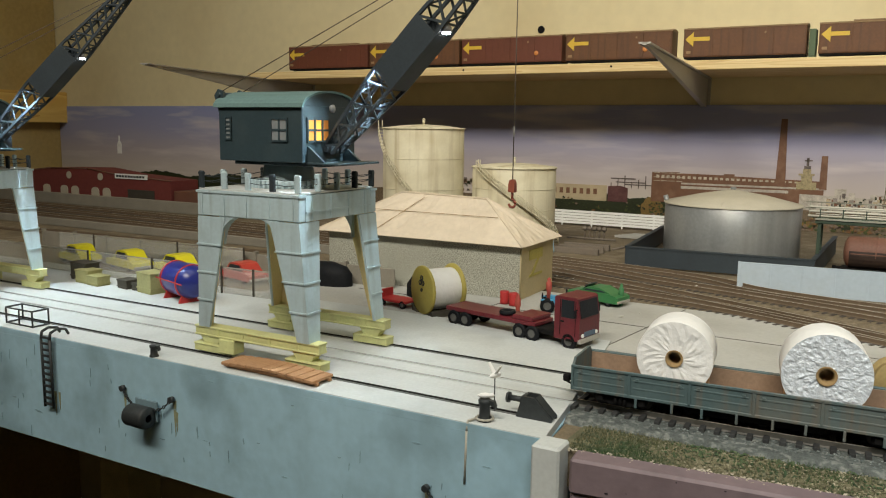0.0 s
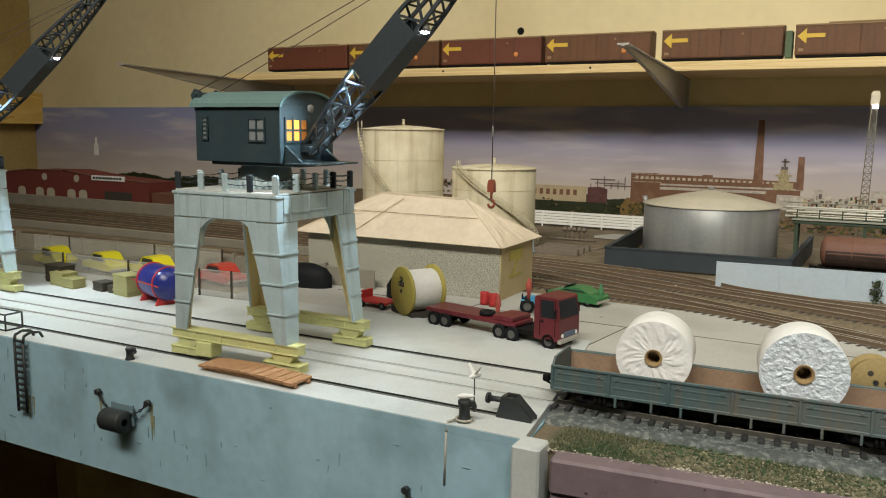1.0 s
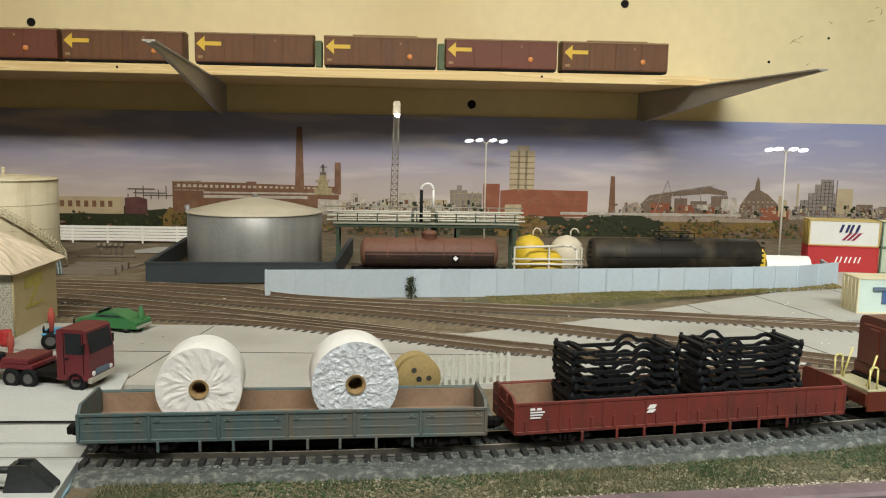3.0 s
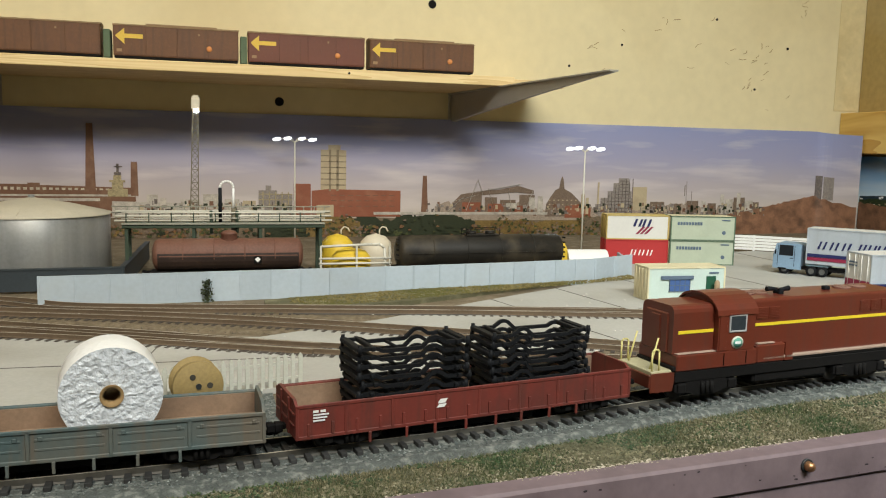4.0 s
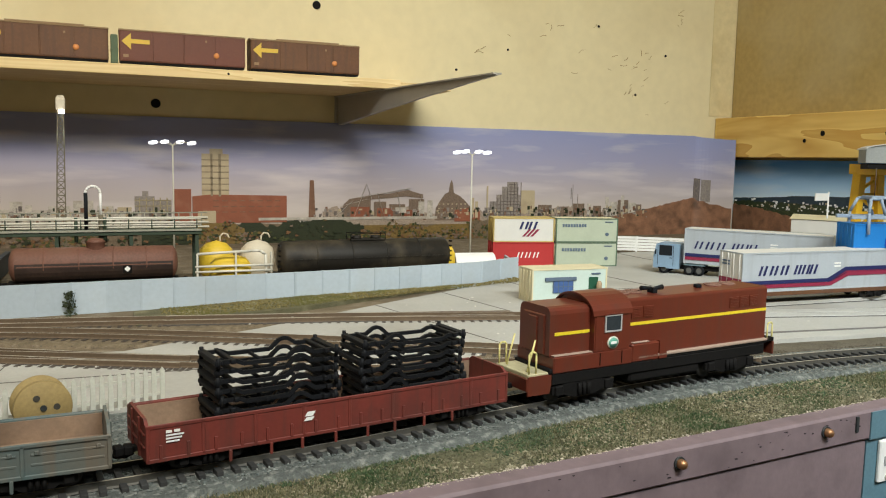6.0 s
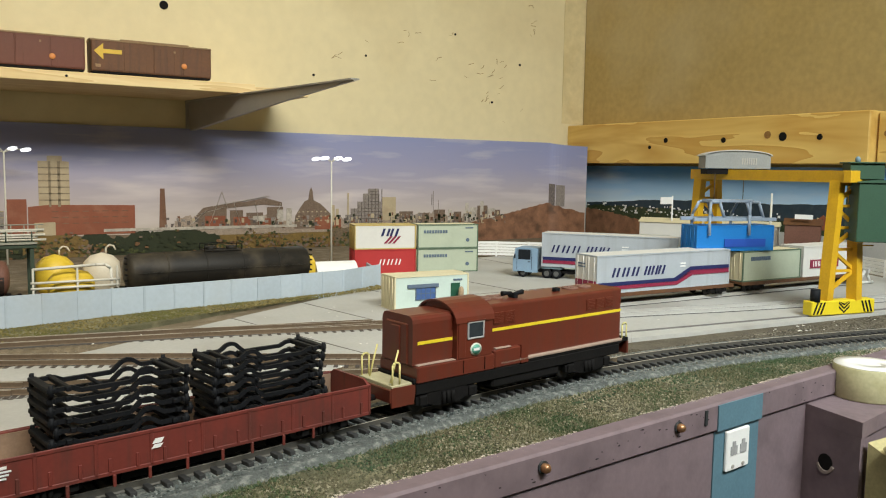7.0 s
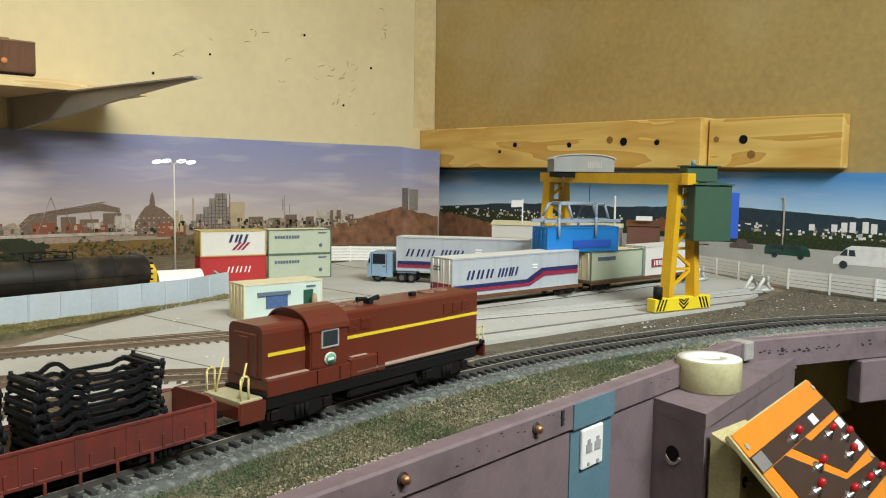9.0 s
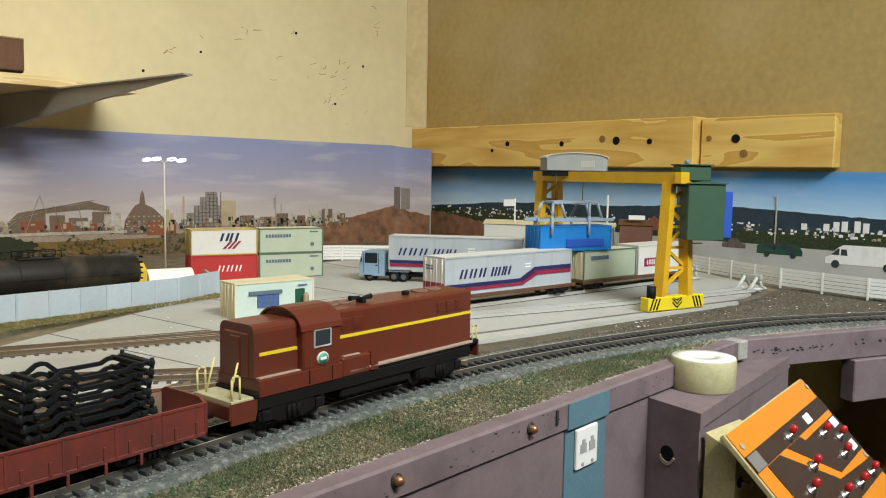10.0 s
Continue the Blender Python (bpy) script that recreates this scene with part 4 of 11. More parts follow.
part("horn", Mesh().cyl((0.001, -0.004, 0.0484), (0.009, -0.003, 0.0488), 0.0007, 0.0014, 10).cyl((0.003, -0.001, 0.0484), (-0.004, -0.0005, 0.0486), 0.0007, 0.0013, 10).box(0.001, -0.005, 0.0461, 0.004, 0.0, 0.0480, 0.0003), BLACK, loco, "black air horns")
part("exhaust", Mesh().box(0.038, -0.0015, 0.0461, 0.042, 0.0015, 0.0482, 0.0004), BLACK, loco)
for s in (-1, 1):
    for xs, sx in ((-H + 0.0012, 1), (H + 0.003, -1)):
        part("handrail", Mesh().tube([(xs, s * 0.0125, 0.0150), (xs, s * 0.0125, 0.0245), (xs + sx * 0.0012, s * 0.0125, 0.0255), (xs + sx * 0.003, s * 0.0125, 0.0255), (xs + sx * 0.0042, s * 0.0125, 0.0245), (xs + sx * 0.0042, s * 0.0125, 0.0150)], 0.0005), RAILYEL, loco, "faded yellow handrail")
    part("handrail", Mesh().tube([(-H + 0.003, s * 0.0085, 0.0155), (-H + 0.0075, s * 0.0085, 0.030)], 0.0005), RAILYEL, loco, "faded yellow handrail")
part("buffer_beam", Mesh().box(-H - 0.0008, -0.0135, 0.0075, -H + 0.001, 0.0135, 0.0138, 0.0004), INDRED, loco)
part("buffer_beam", Mesh().box(H + 0.003, -0.0135, 0.0075, H + 0.0045, 0.0135, 0.0150, 0.0004), INDRED, loco)
for s in (-1, 1):
    bogie(loco, s * 0.0535, 0.0048, 0.024).scale = (1.32, 1.05, 1.32)
    coupler(loco, s * (H + (0.003 if s > 0 else 0)), s)

# ---- quay crane ----
CRBLUE = mat("pale_blue_grey_crane_paint", (0.43, 0.54, 0.58), 0.55, var=0.08, scale=40, fine=500, stain=(0.24, 0.28, 0.29), stain_amt=0.5, stain_scale=40, streak=(0.22, 0.24, 0.23), streak_amt=0.5, streak_scale=160)
# Warm light inside the legs, put in as a cream colour.
CRWARMLIT = mat("warm_lit_inner_leg", (0.66, 0.55, 0.28), 0.6, var=0.08)
CRYEL = mat("pale_yellow_green_bogie_paint", (0.56, 0.57, 0.27), 0.55, var=0.1, stain=(0.36, 0.36, 0.2), stain_amt=0.5, stain_scale=80)
CABBLUE = mat("dark_teal_cab_paint", (0.028, 0.048, 0.058), 0.5, var=0.15, stain=(0.06, 0.08, 0.085), stain_amt=0.4, stain_scale=40)
CABROOF = mat("faded_green_roof", (0.10, 0.17, 0.165), 0.7, var=0.15, scale=60)
JIBM = mat("dark_slate_jib_paint", (0.030, 0.040, 0.048), 0.5, var=0.2)
PANE = mat("grey_window_pane", (0.22, 0.24, 0.25), 0.2, var=0.1, bump=0)
WARM = glow("warm_lit_cabin_window", (1.0, 0.42, 0.06), 0.6)
DIMWARM = glow("dim_lit_cabin_window", (0.55, 0.20, 0.03), 0.35)
SLEWB = 24.0
LED = glow("white_led", (0.90, 0.95, 1.0), 14.0)
ROPE = mat("dark_thread_rope", (0.09, 0.07, 0.055), 0.9)
HOOKRED = mat("rusty_red_hook_block", (0.26, 0.07, 0.04), 0.6, var=0.15)
BEAD = mat("grey_metal_bead", (0.30, 0.30, 0.30), 0.4, 0.5)


def portal_crane(m, label, slew=0.0, hoist=True):
    t = thing("portal_crane", m, label, "crane", "quay cranes")
    x0, x1, y0, y1, zt, zb = -0.039, 0.036, -0.038, 0.037, 0.098, 0.0165
    # legs with stiffener bands
    for sx in (0, 1):
        for sy in (0, 1):
            wx, wy, th = 0.021, 0.018, 0.0016
            xo, yo = (x1 if sx else x0), (y1 if sy else y0)
            ix, iy = (-1 if sx else 1), (-1 if sy else 1)
            xb = xo + (0.006 if sx else -0.002)

            def slab(mesh, quad, off):
                v = [Vector(p) for p in quad] + [Vector(p) + Vector(off) for p in quad]
                return mesh.add(v, [(0, 1, 2, 3), (7, 6, 5, 4), (0, 4, 5, 1), (1, 5, 6, 2), (2, 6, 7, 3), (3, 7, 4, 0)])

            # an angle of two tapered plates, the inside coloured cream for warm light
            face = [(xo, yo, 0.083), (xo + ix * wx, yo, 0.083), (xb + ix * 0.0085, yo, zb), (xb, yo, zb)]
            flank = [(xo, yo + iy * th, 0.083), (xo, yo + iy * wy, 0.083), (xb, yo + iy * 0.010, zb), (xb, yo + iy * th, zb)]
            leg = slab(slab(Mesh(), face, (0, iy * th, 0)), flank, (ix * th, 0, 0))
            lg = part("leg", leg, CRBLUE, t)
            e = 0.0003
            inner = slab(Mesh(), [(p[0] + ix * (th + e if k in (0, 3) else -e), yo + iy * (th + e), p[2]) for k, p in enumerate(face)], (0, iy * 0.0005, 0))
            slab(inner, [(p[0] + ix * (th + e), p[1] + iy * (0.0008 if k in (0, 3) else -e), p[2]) for k, p in enumerate(flank)], (ix * 0.0005, 0, 0))
            part("inner_plate", inner, CRWARMLIT, lg, "inner leg plate, warm light put into its cream colour")
            for q in (0.25, 0.5, 0.75):
                z = zb + (0.083 - zb) * q
                xa, xc = xb + (xo - xb) * q, (xb + ix * 0.0085) * (1 - q) + (xo + ix * wx) * q
                yc = yo + iy * (0.010 + (wy - 0.010) * q)
                part("band", Mesh().box(min(xa, xc) - 0.0005, min(yo, yo - iy * 0.0007), z - 0.0005, max(xa, xc) + 0.0005, max(yo, yo - iy * 0.0007), z + 0.0005), CRBLUE, lg)
                part("band", Mesh().box(min(xa, xa - ix * 0.0007), min(yo, yc), z - 0.0005, max(xa, xa - ix * 0.0007), max(yo, yc), z + 0.0005), CRBLUE, lg)
    # head frame: box girders with arched haunches
    for yy in (y0, y1 - 0.006):
        g = Mesh().box(x0, yy, 0.0835, x1, yy + 0.006, zt, 0.0004)
        for xh, sg in ((x0 + 0.0165, 1), (x1 - 0.0145, -1)):
            arc = [(xh + sg * 0.015 * (1 - math.cos(k * math.pi / 12)), 0.0836 - 0.017 * (1 - math.sin(k * math.pi / 12))) for k in range(7)]
            g.prism([(xh, 0.0836)] + arc, yy + 0.0005, yy + 0.0055, "y")
        for i in range(5):
            x = x0 + 0.004 + i * (x1 - x0 - 0.008) / 4
            g.box(x - 0.0003, yy - 0.0005, 0.0838, x + 0.0004, yy + 0.0066, zt - 0.0004)
        g.box(x0 - 0.0006, yy - 0.0006, zt - 0.0012, x1 + 0.0006, yy + 0.0066, zt + 0.0002)
        part("girder", g, CRBLUE, t)
    for xx in (x0, x1 - 0.006):
        g = Mesh().box(xx, y0 + 0.0062, 0.0835, xx + 0.006, y1 - 0.0062, zt - 0.0002)
        for i in range(4):
            y = y0 + 0.012 + i * (y1 - y0 - 0.024) / 3
            g.box(xx - 0.0005, y - 0.0004, 0.0838, xx + 0.0066, y + 0.0004, zt - 0.0004)
        g.box(xx - 0.0006, y0 + 0.0062, 0.088, xx + 0.0066, y1 - 0.0062, 0.089)
        part("girder", g, CRBLUE, t)
    part("deck", Mesh().box(x0 + 0.001, y0 + 0.001, zt + 0.0003, x1 - 0.001, y1 - 0.001, zt + 0.0013), QUAYTOP, t, "grey weathered deck")
    # deck posts and chain
    posts = [(x0 + 0.002 + i * (x1 - x0 - 0.004) / 4, y) for i in range(5) for y in (y0 + 0.002, y1 - 0.002)] + [(x, y0 + 0.002 + k * (y1 - y0 - 0.004) / 4) for x in (x0 + 0.002, x1 - 0.002) for k in (1, 2, 3)]
    for i, (x, y) in enumerate(posts):
        part("post", Mesh().box(x - 0.0019, y - 0.0011, zt + 0.001, x + 0.0019, y + 0.0011, zt + 0.0112, 0.0006).cyl((x - 0.0017, y, zt + 0.0098), (x + 0.0017, y, zt + 0.0098), 0.0011, n=8), CRBLUE if i % 3 else JIBM, t)
    ch = Mesh()
    for z in (0.0055, 0.0085):
        c = [(x0 + 0.002, y0 + 0.002), (x1 - 0.002, y0 + 0.002), (x1 - 0.002, y1 - 0.002), (x0 + 0.002, y1 - 0.002), (x0 + 0.002, y0 + 0.002)]
        for a, b in zip(c, c[1:]):
            n = 8
            pts = [(a[0] + (b[0] - a[0]) * i / n, a[1] + (b[1] - a[1]) * i / n, zt + z - (0.0008 if i % 2 else 0)) for i in range(n + 1)]
            ch.tube(pts, 0.0003, 4)
    part("chain_rail", ch, JIBM, t, "sagging chain rail")
    # wheel beams
    for yy in (y0 + 0.0045, y1 - 0.0045):
        b = Mesh().box(x0 - 0.006, yy - 0.0035, 0.0112, x1 + 0.012, yy + 0.0035, 0.0165, 0.0004)
        b.box(x0 - 0.006, yy - 0.0042, 0.0155, x1 + 0.012, yy + 0.0042, 0.0168, 0.0003).box(x0 - 0.006, yy - 0.0042, 0.0108, x1 + 0.012, yy + 0.0042, 0.0118, 0.0003)
        for i in range(4):
            x = x0 + 0.012 + i * 0.02
            b.box(x - 0.0006, yy - 0.0040, 0.0112, x + 0.0006, yy + 0.0040, 0.0160)
        beam = part("wheel_beam", b, CRYEL, t, "pale yellow-green wheel beam")
        for xc in (x0 + 0.006, x1 + 0.001):
            q = Mesh().prism([(xc - 0.0125, 0.0012), (xc + 0.0125, 0.0012), (xc + 0.0125, 0.0062), (xc - 0.0125, 0.0062)], yy - 0.0040, yy + 0.0040, "y")
            q.prism([(xc - 0.005, 0.0062), (xc + 0.005, 0.0062), (xc + 0.0085, 0.0112), (xc - 0.0085, 0.0112)], yy - 0.0032, yy + 0.0032, "y")
            q.box(xc - 0.0128, yy - 0.0046, 0.0050, xc + 0.0128, yy + 0.0046, 0.0060, 0.0003)
            bg = part("wheel_bogie", q, CRYEL, beam)
            part("wheel", Mesh().cyl((xc - 0.007, yy - 0.0015, 0.0026), (xc - 0.007, yy + 0.0015, 0.0026), 0.0025, n=14).cyl((xc + 0.007, yy - 0.0015, 0.0026), (xc + 0.007, yy + 0.0015, 0.0026), 0.0025, n=14), SOOT, beam)
        part("motor_box", Mesh().box(x0 + 0.014, yy - 0.0055, 0.0022, x0 + 0.026, yy + 0.0040, 0.0108, 0.0006), CRYEL, beam)
    # slewing ring
    ring = Mesh().lathe([(0.0001, zt + 0.0014), (0.021, zt + 0.0014), (0.021, zt + 0.006), (0.016, zt + 0.0065), (0.014, 0.1145), (0.0001, 0.1145)], (-0.002, 0, 0), "z", 32)
    for i in range(36):
        a = 2 * math.pi * i / 36
        ring.box(0.0208, -0.0008, zt + 0.0014, 0.0222, 0.0008, zt + 0.0058, 0, pose(-0.002, 0, 0, 0, 0, math.degrees(a)))
    part("slewing_ring", ring, CRBLUE, t, "toothed pale slewing ring")
    # machinery house
    a0, a1, c0, c1, hz, ez = -0.034, 0.028, -0.024, 0.026, 0.1150, 0.1470
    sh = Mesh().box(a0, c0, hz, a1, c1, ez, 0.0004).box(a0 + 0.008, c0 + 0.004, hz - 0.002, a1 + 0.010, c1 - 0.004, hz - 0.0002, 0.0003)
    arch = [(c0, ez - 0.0002)] + [((c0 + c1) / 2 - (c1 - c0) / 2 * math.cos(k * math.pi / 10), ez + 0.0078 * math.sin(k * math.pi / 10)) for k in range(1, 10)] + [(c1, ez - 0.0002)]
    sh.prism(arch, a0, a1, "x")
    house = part("machinery_house", sh, CABBLUE, t, "dark teal machinery house")
    ro = [((c0 + c1) / 2 - 0.0268 * math.cos(k * math.pi / 14), ez - 0.0012 + 0.0098 * math.sin(k * math.pi / 14)) for k in range(15)]
    ri = [((c0 + c1) / 2 + 0.0252 * math.cos(k * math.pi / 14), ez - 0.0012 + 0.0086 * math.sin(k * math.pi / 14)) for k in range(15)]
    part("roof", Mesh().prism(ro + ri, a0 - 0.0028, a1 + 0.0015, "x"), CABROOF, house, "faded green arched roof")

    def win(x, z, w, h, cols, rows, pane):
        y = c0
        part("window", Mesh().box(x, y - 0.0003, z, x + w, y + 0.0003, z + h), pane, house)
        fr = Mesh()
        for i in range(cols + 1):
            fr.box(x + w * i / cols - 0.0005, y - 0.0009, z - 0.0005, x + w * i / cols + 0.0005, y + 0.0004, z + h + 0.0005)
        for i in range(rows + 1):
            fr.box(x - 0.0005, y - 0.0008, z + h * i / rows - 0.0005, x + w + 0.0005, y + 0.0004, z + h * i / rows + 0.0005)
        part("window_frame", fr, CABBLUE, house)

    win(a0 + 0.0055, 0.1275, 0.0042, 0.0125, 1, 5, PANE)
    win(a0 + 0.0400, 0.1270, 0.0115, 0.0125, 2, 2, PANE)
    for i in range(3):
        for k in range(2):
            ya, za = c0 + 0.004 + 0.02 * i / 3, 0.1270 + 0.00625 * k
            part("lit_window", Mesh().box(a1 - 0.0004, ya, za, a1 + 0.0003, ya + 0.02 / 3, za + 0.00625), WARM if i == 1 else DIMWARM, house, "cabin pane glowing warm yellow")
    fr = Mesh()
    for i in range(4):
        y = c0 + 0.004 + 0.02 * i / 3
        fr.box(a1 - 0.0004, y - 0.0006, 0.1262, a1 + 0.0010, y + 0.0006, 0.1403)
    for i in range(3):
        z = 0.1270 + 0.0125 * i / 2
        fr.box(a1 - 0.0004, c0 + 0.0035, z - 0.0006, a1 + 0.0009, c0 + 0.0245, z + 0.0006)
    part("window_frame", fr, CABBLUE, house)
    part("head_lamp", Mesh().lathe([(0.0001, 0), (0.0022, 0.0004), (0.0024, 0.0016), (0.0001, 0.0018)], (a1 + 0.001, 0.001, 0.1455), "x", 18), BEAD, house, "small round lamp")
    fin = Mesh().prism([(a0 - 0.006, 0.153), (a0 - 0.003, 0.1565), (a0 + 0.001, 0.155), (a0 + 0.002, 0.146), (a0 - 0.001, 0.138)], -0.021, -0.019, "y").prism([(a0 - 0.006, 0.153), (a0 - 0.003, 0.1565), (a0 + 0.001, 0.155), (a0 + 0.002, 0.146), (a0 - 0.001, 0.138)], -0.004, -0.002, "y").cyl((a0 - 0.002, -0.022, 0.1535), (a0 - 0.002, -0.001, 0.1535), 0.0012, n=10)
    part("rope_bracket", fin, CABBLUE, house, "dark rope guide bracket")
    part("foot_plate", Mesh().box(a1, c0 + 0.003, 0.1142, a1 + 0.022, c1 - 0.006, 0.1154, 0.0003).prism([(a1, 0.1154), (a1 + 0.012, 0.1154), (a1, 0.1245)], c0 + 0.004, c0 + 0.006, "y").prism([(a1, 0.1154), (a1 + 0.012, 0.1154), (a1, 0.1245)], c1 - 0.012, c1 - 0.010, "y"), CABBLUE, t, "dark jib foot platform")
    # jib
    ca, sa = math.cos(math.radians(slew)), math.sin(math.radians(slew))
    p0, p1 = Vector((0.030 * ca, 0.030 * sa + 0.001, 0.1225)), Vector((0.1405 * ca, 0.1405 * sa + 0.002, 0.2325))
    d = (p1 - p0).normalized()
    sd = Vector((-sa, ca, 0))
    up = sd.cross(d) * -1
    L = (p1 - p0).length

    def jp(q, s, u):
        w = 0.0040 + 0.0035 * min(1, q * 3.0, (1 - q) * 3.0)
        h = 0.0034 + 0.0041 * min(1, q * 3.0, (1 - q) * 2.6)
        return p0 + d * (q * L) + sd * (s * w) + up * (u * h)

    N = 20
    jib = part("jib", Mesh().bar(p0 - sd * 0.007, p0 + sd * 0.007, 0.0030), JIBM, t, "dark riveted lattice jib")
    for s in (-1, 1):
        for u in (-1, 1):
            part("chord", sweep([jp(i / N, s, u) for i in range(N + 1)], 0.0018), JIBM, jib)
    for i in range(N):
        a, b = i / N, (i + 1) / N
        for s in (-1, 1):
            part("lacing", Mesh().bar(jp(a, s, -1 if i % 2 else 1), jp(b, s, 1 if i % 2 else -1), 0.0012), JIBM, jib)
        for u in (-1, 1):
            part("lacing", Mesh().bar(jp(a, -1 if i % 2 else 1, u), jp(b, 1 if i % 2 else -1, u), 0.0011), JIBM, jib)
            part("lacing", Mesh().bar(jp(a, -1, u), jp(a, 1, u), 0.0010), JIBM, jib)
    pl = Mesh()
    for s in (-1, 1):
        q0, q1 = 0.355, 0.605
        v = [jp(q0, s, -1), jp(q1, s, -1), jp(q1, s, 1), jp(q0, s, 1)]
        o = sd * (s * 0.0009)
        pl.add([p for p in v] + [p + o for p in v], [(0, 1, 2, 3), (7, 6, 5, 4), (0, 4, 5, 1), (1, 5, 6, 2), (2, 6, 7, 3), (3, 7, 4, 0)])
    v = [jp(0.355, -1, -1), jp(0.605, -1, -1), jp(0.605, 1, -1), jp(0.355, 1, -1)]
    o = up * -0.0009
    pl.add([p for p in v] + [p + o for p in v], [(0, 1, 2, 3), (7, 6, 5, 4), (0, 4, 5, 1), (1, 5, 6, 2), (2, 6, 7, 3), (3, 7, 4, 0)])
    part("side_plate", pl, JIBM, jib, "solid dark plated middle of the jib")
    lp = jp(0.63, -0.5, -1.25)
    part("flood_lamp", Mesh().lathe([(0.0001, 0.0020), (0.0012, 0.0018), (0.0020, 0), (0.0023, -0.0014), (0.0001, -0.0018)], lp, "z", 16), LED, jib, "bright white flood lamp")
    part("lamp_shade", Mesh().lathe([(0.0008, 0.0038), (0.0026, 0.0024), (0.0032, -0.0004), (0.0028, -0.0004)], lp, "z", 16), BEAD, jib)
    part("head_sheave", Mesh().cyl(p1 + sd * -0.002, p1 + sd * 0.002, 0.004, n=20), JIBM, jib)
    rp = Mesh()
    for s in (-0.0205, -0.003):
        rp.cyl((a0 - 0.002, s, 0.1545), p1 + Vector((0, s * 0.3, 0.002)), 0.00028, n=5)
    part("luffing_rope", rp, ROPE, t, "thin dark luffing rope")
    if hoist:
        part("hoist_rope", Mesh().cyl(p1 + Vector((0.004, 0, 0)), (p1[0] + 0.0035, p1[1], 0.1085), 0.00028, n=5), ROPE, t, "thin dark hoist rope")
        part("swivel", Mesh().lathe([(0.0001, 0.137), (0.0006, 0.136), (0.0003, 0.134), (0.0007, 0.133), (0.0001, 0.131)], (p1[0] + 0.0036, p1[1], 0), "z", 10), BEAD, t)
        hx, hy = p1[0] + 0.0035, p1[1]
        part("hook_block", Mesh().prism([(hx - 0.0017, 0.1075), (hx - 0.001, 0.1095), (hx + 0.001, 0.1095), (hx + 0.0017, 0.1075), (hx + 0.0018, 0.1030), (hx - 0.0018, 0.1030)], hy - 0.0016, hy + 0.0016, "y"), HOOKRED, t, "rusty red hook block")
        hk = [(hx, hy, 0.1032), (hx, hy, 0.0995), (hx + 0.0012, hy, 0.0985), (hx + 0.0018, hy, 0.0970), (hx + 0.0012, hy, 0.0955), (hx, hy, 0.0950), (hx - 0.0014, hy, 0.0956), (hx - 0.0018, hy, 0.0970)]
        part("hook", Mesh().tube(hk, 0.0007, 8), HOOKRED, t, "rusty red hook")
    return t


portal_crane(pose(0.056, 0.311, 0.0), "pale blue-grey portal crane with dark cab and lattice jib")
portal_crane(pose(-0.279, 0.311, 0.0), "pale blue-grey portal crane with dark cab and swung lattice jib", SLEWB, False)

# ---- shelf, brackets and the wagons on it ----
SH_Z, SH_Y0 = 0.2125, 1.02
shelf = tagged(new("wall_shelf"), "pale sawn timber shelf board on steel brackets", "shelf")
part("board", Mesh().box(-0.62, SH_Y0, SH_Z, 0.775, YB - 0.002, SH_Z + 0.012, 0.0006), SHELFW, shelf)
part("end_board", Mesh().box(0.776, SH_Y0 + 0.03, SH_Z + 0.003, 0.86, YB - 0.002, SH_Z + 0.012, 0.0006), SHELFW, shelf)
for x in (-0.20, 0.025, 0.555):
    part("nail", Mesh().cyl((x, SH_Y0 + 0.001, SH_Z + 0.007), (x, SH_Y0 - 0.0006, SH_Z + 0.007), 0.0015, n=10), SOOT, shelf, "dark nail head")


def bracket(x, tip_y, lean=0.0):
    """A pressed steel arm that tapers from the wall to a rounded tip."""
    t = thing("shelf_bracket", pose(x, YB, SH_Z - 0.0005, 0, 0, lean), "grey pressed steel shelf bracket reaching past the shelf", "bracket", "shelf brackets")
    Lb = YB - tip_y
    m = Mesh()
    n = 14
    v, f = [], []
    for i in range(n + 1):
        q = i / n
        y = -Lb * q
        h = 0.040 * (1 - q) ** 1.1 + 0.0022
        wd = 0.0045 * (1 - 0.55 * q)
        v += [(-wd, y, 0), (wd, y, 0), (wd * 0.8, y, -h), (-wd * 0.8, y, -h)]
    for i in range(n):
        k = 4 * i
        f += [(k, k + 4, k + 5, k + 1), (k + 1, k + 5, k + 6, k + 2), (k + 2, k + 6, k + 7, k + 3), (k + 3, k + 7, k + 4, k)]
    f += [(0, 1, 2, 3), (4 * n, 4 * n + 3, 4 * n + 2, 4 * n + 1)]
    part("arm", m.add(v, f), ZINC, t)
    fl = Mesh()
    v, f = [], []
    for i in range(n + 1):
        q = i / n
        w = 0.0095 * (1 - 0.45 * q)
        v += [(-w, -Lb * q, 0.0004), (w, -Lb * q, 0.0004), (w, -Lb * q, -0.0012), (-w, -Lb * q, -0.0012)]
    for i in range(n):
        k = 4 * i
        f += [(k, k + 4, k + 5, k + 1), (k + 1, k + 5, k + 6, k + 2), (k + 2, k + 6, k + 7, k + 3), (k + 3, k + 7, k + 4, k)]
    f += [(0, 1, 2, 3), (4 * n, 4 * n + 3, 4 * n + 2, 4 * n + 1)]
    part("flange", fl.add(v, f), ZINC, t)
    part("wall_leg", Mesh().box(-0.009, -0.0030, -0.045, 0.009, -0.0005, -0.0005, 0.0004), ZINC, t)
    return t


bracket(0.742, 0.764, 6.4)
bracket(0.114, 0.655, 5.9)
bracket(-0.62, 0.655, 15.0)

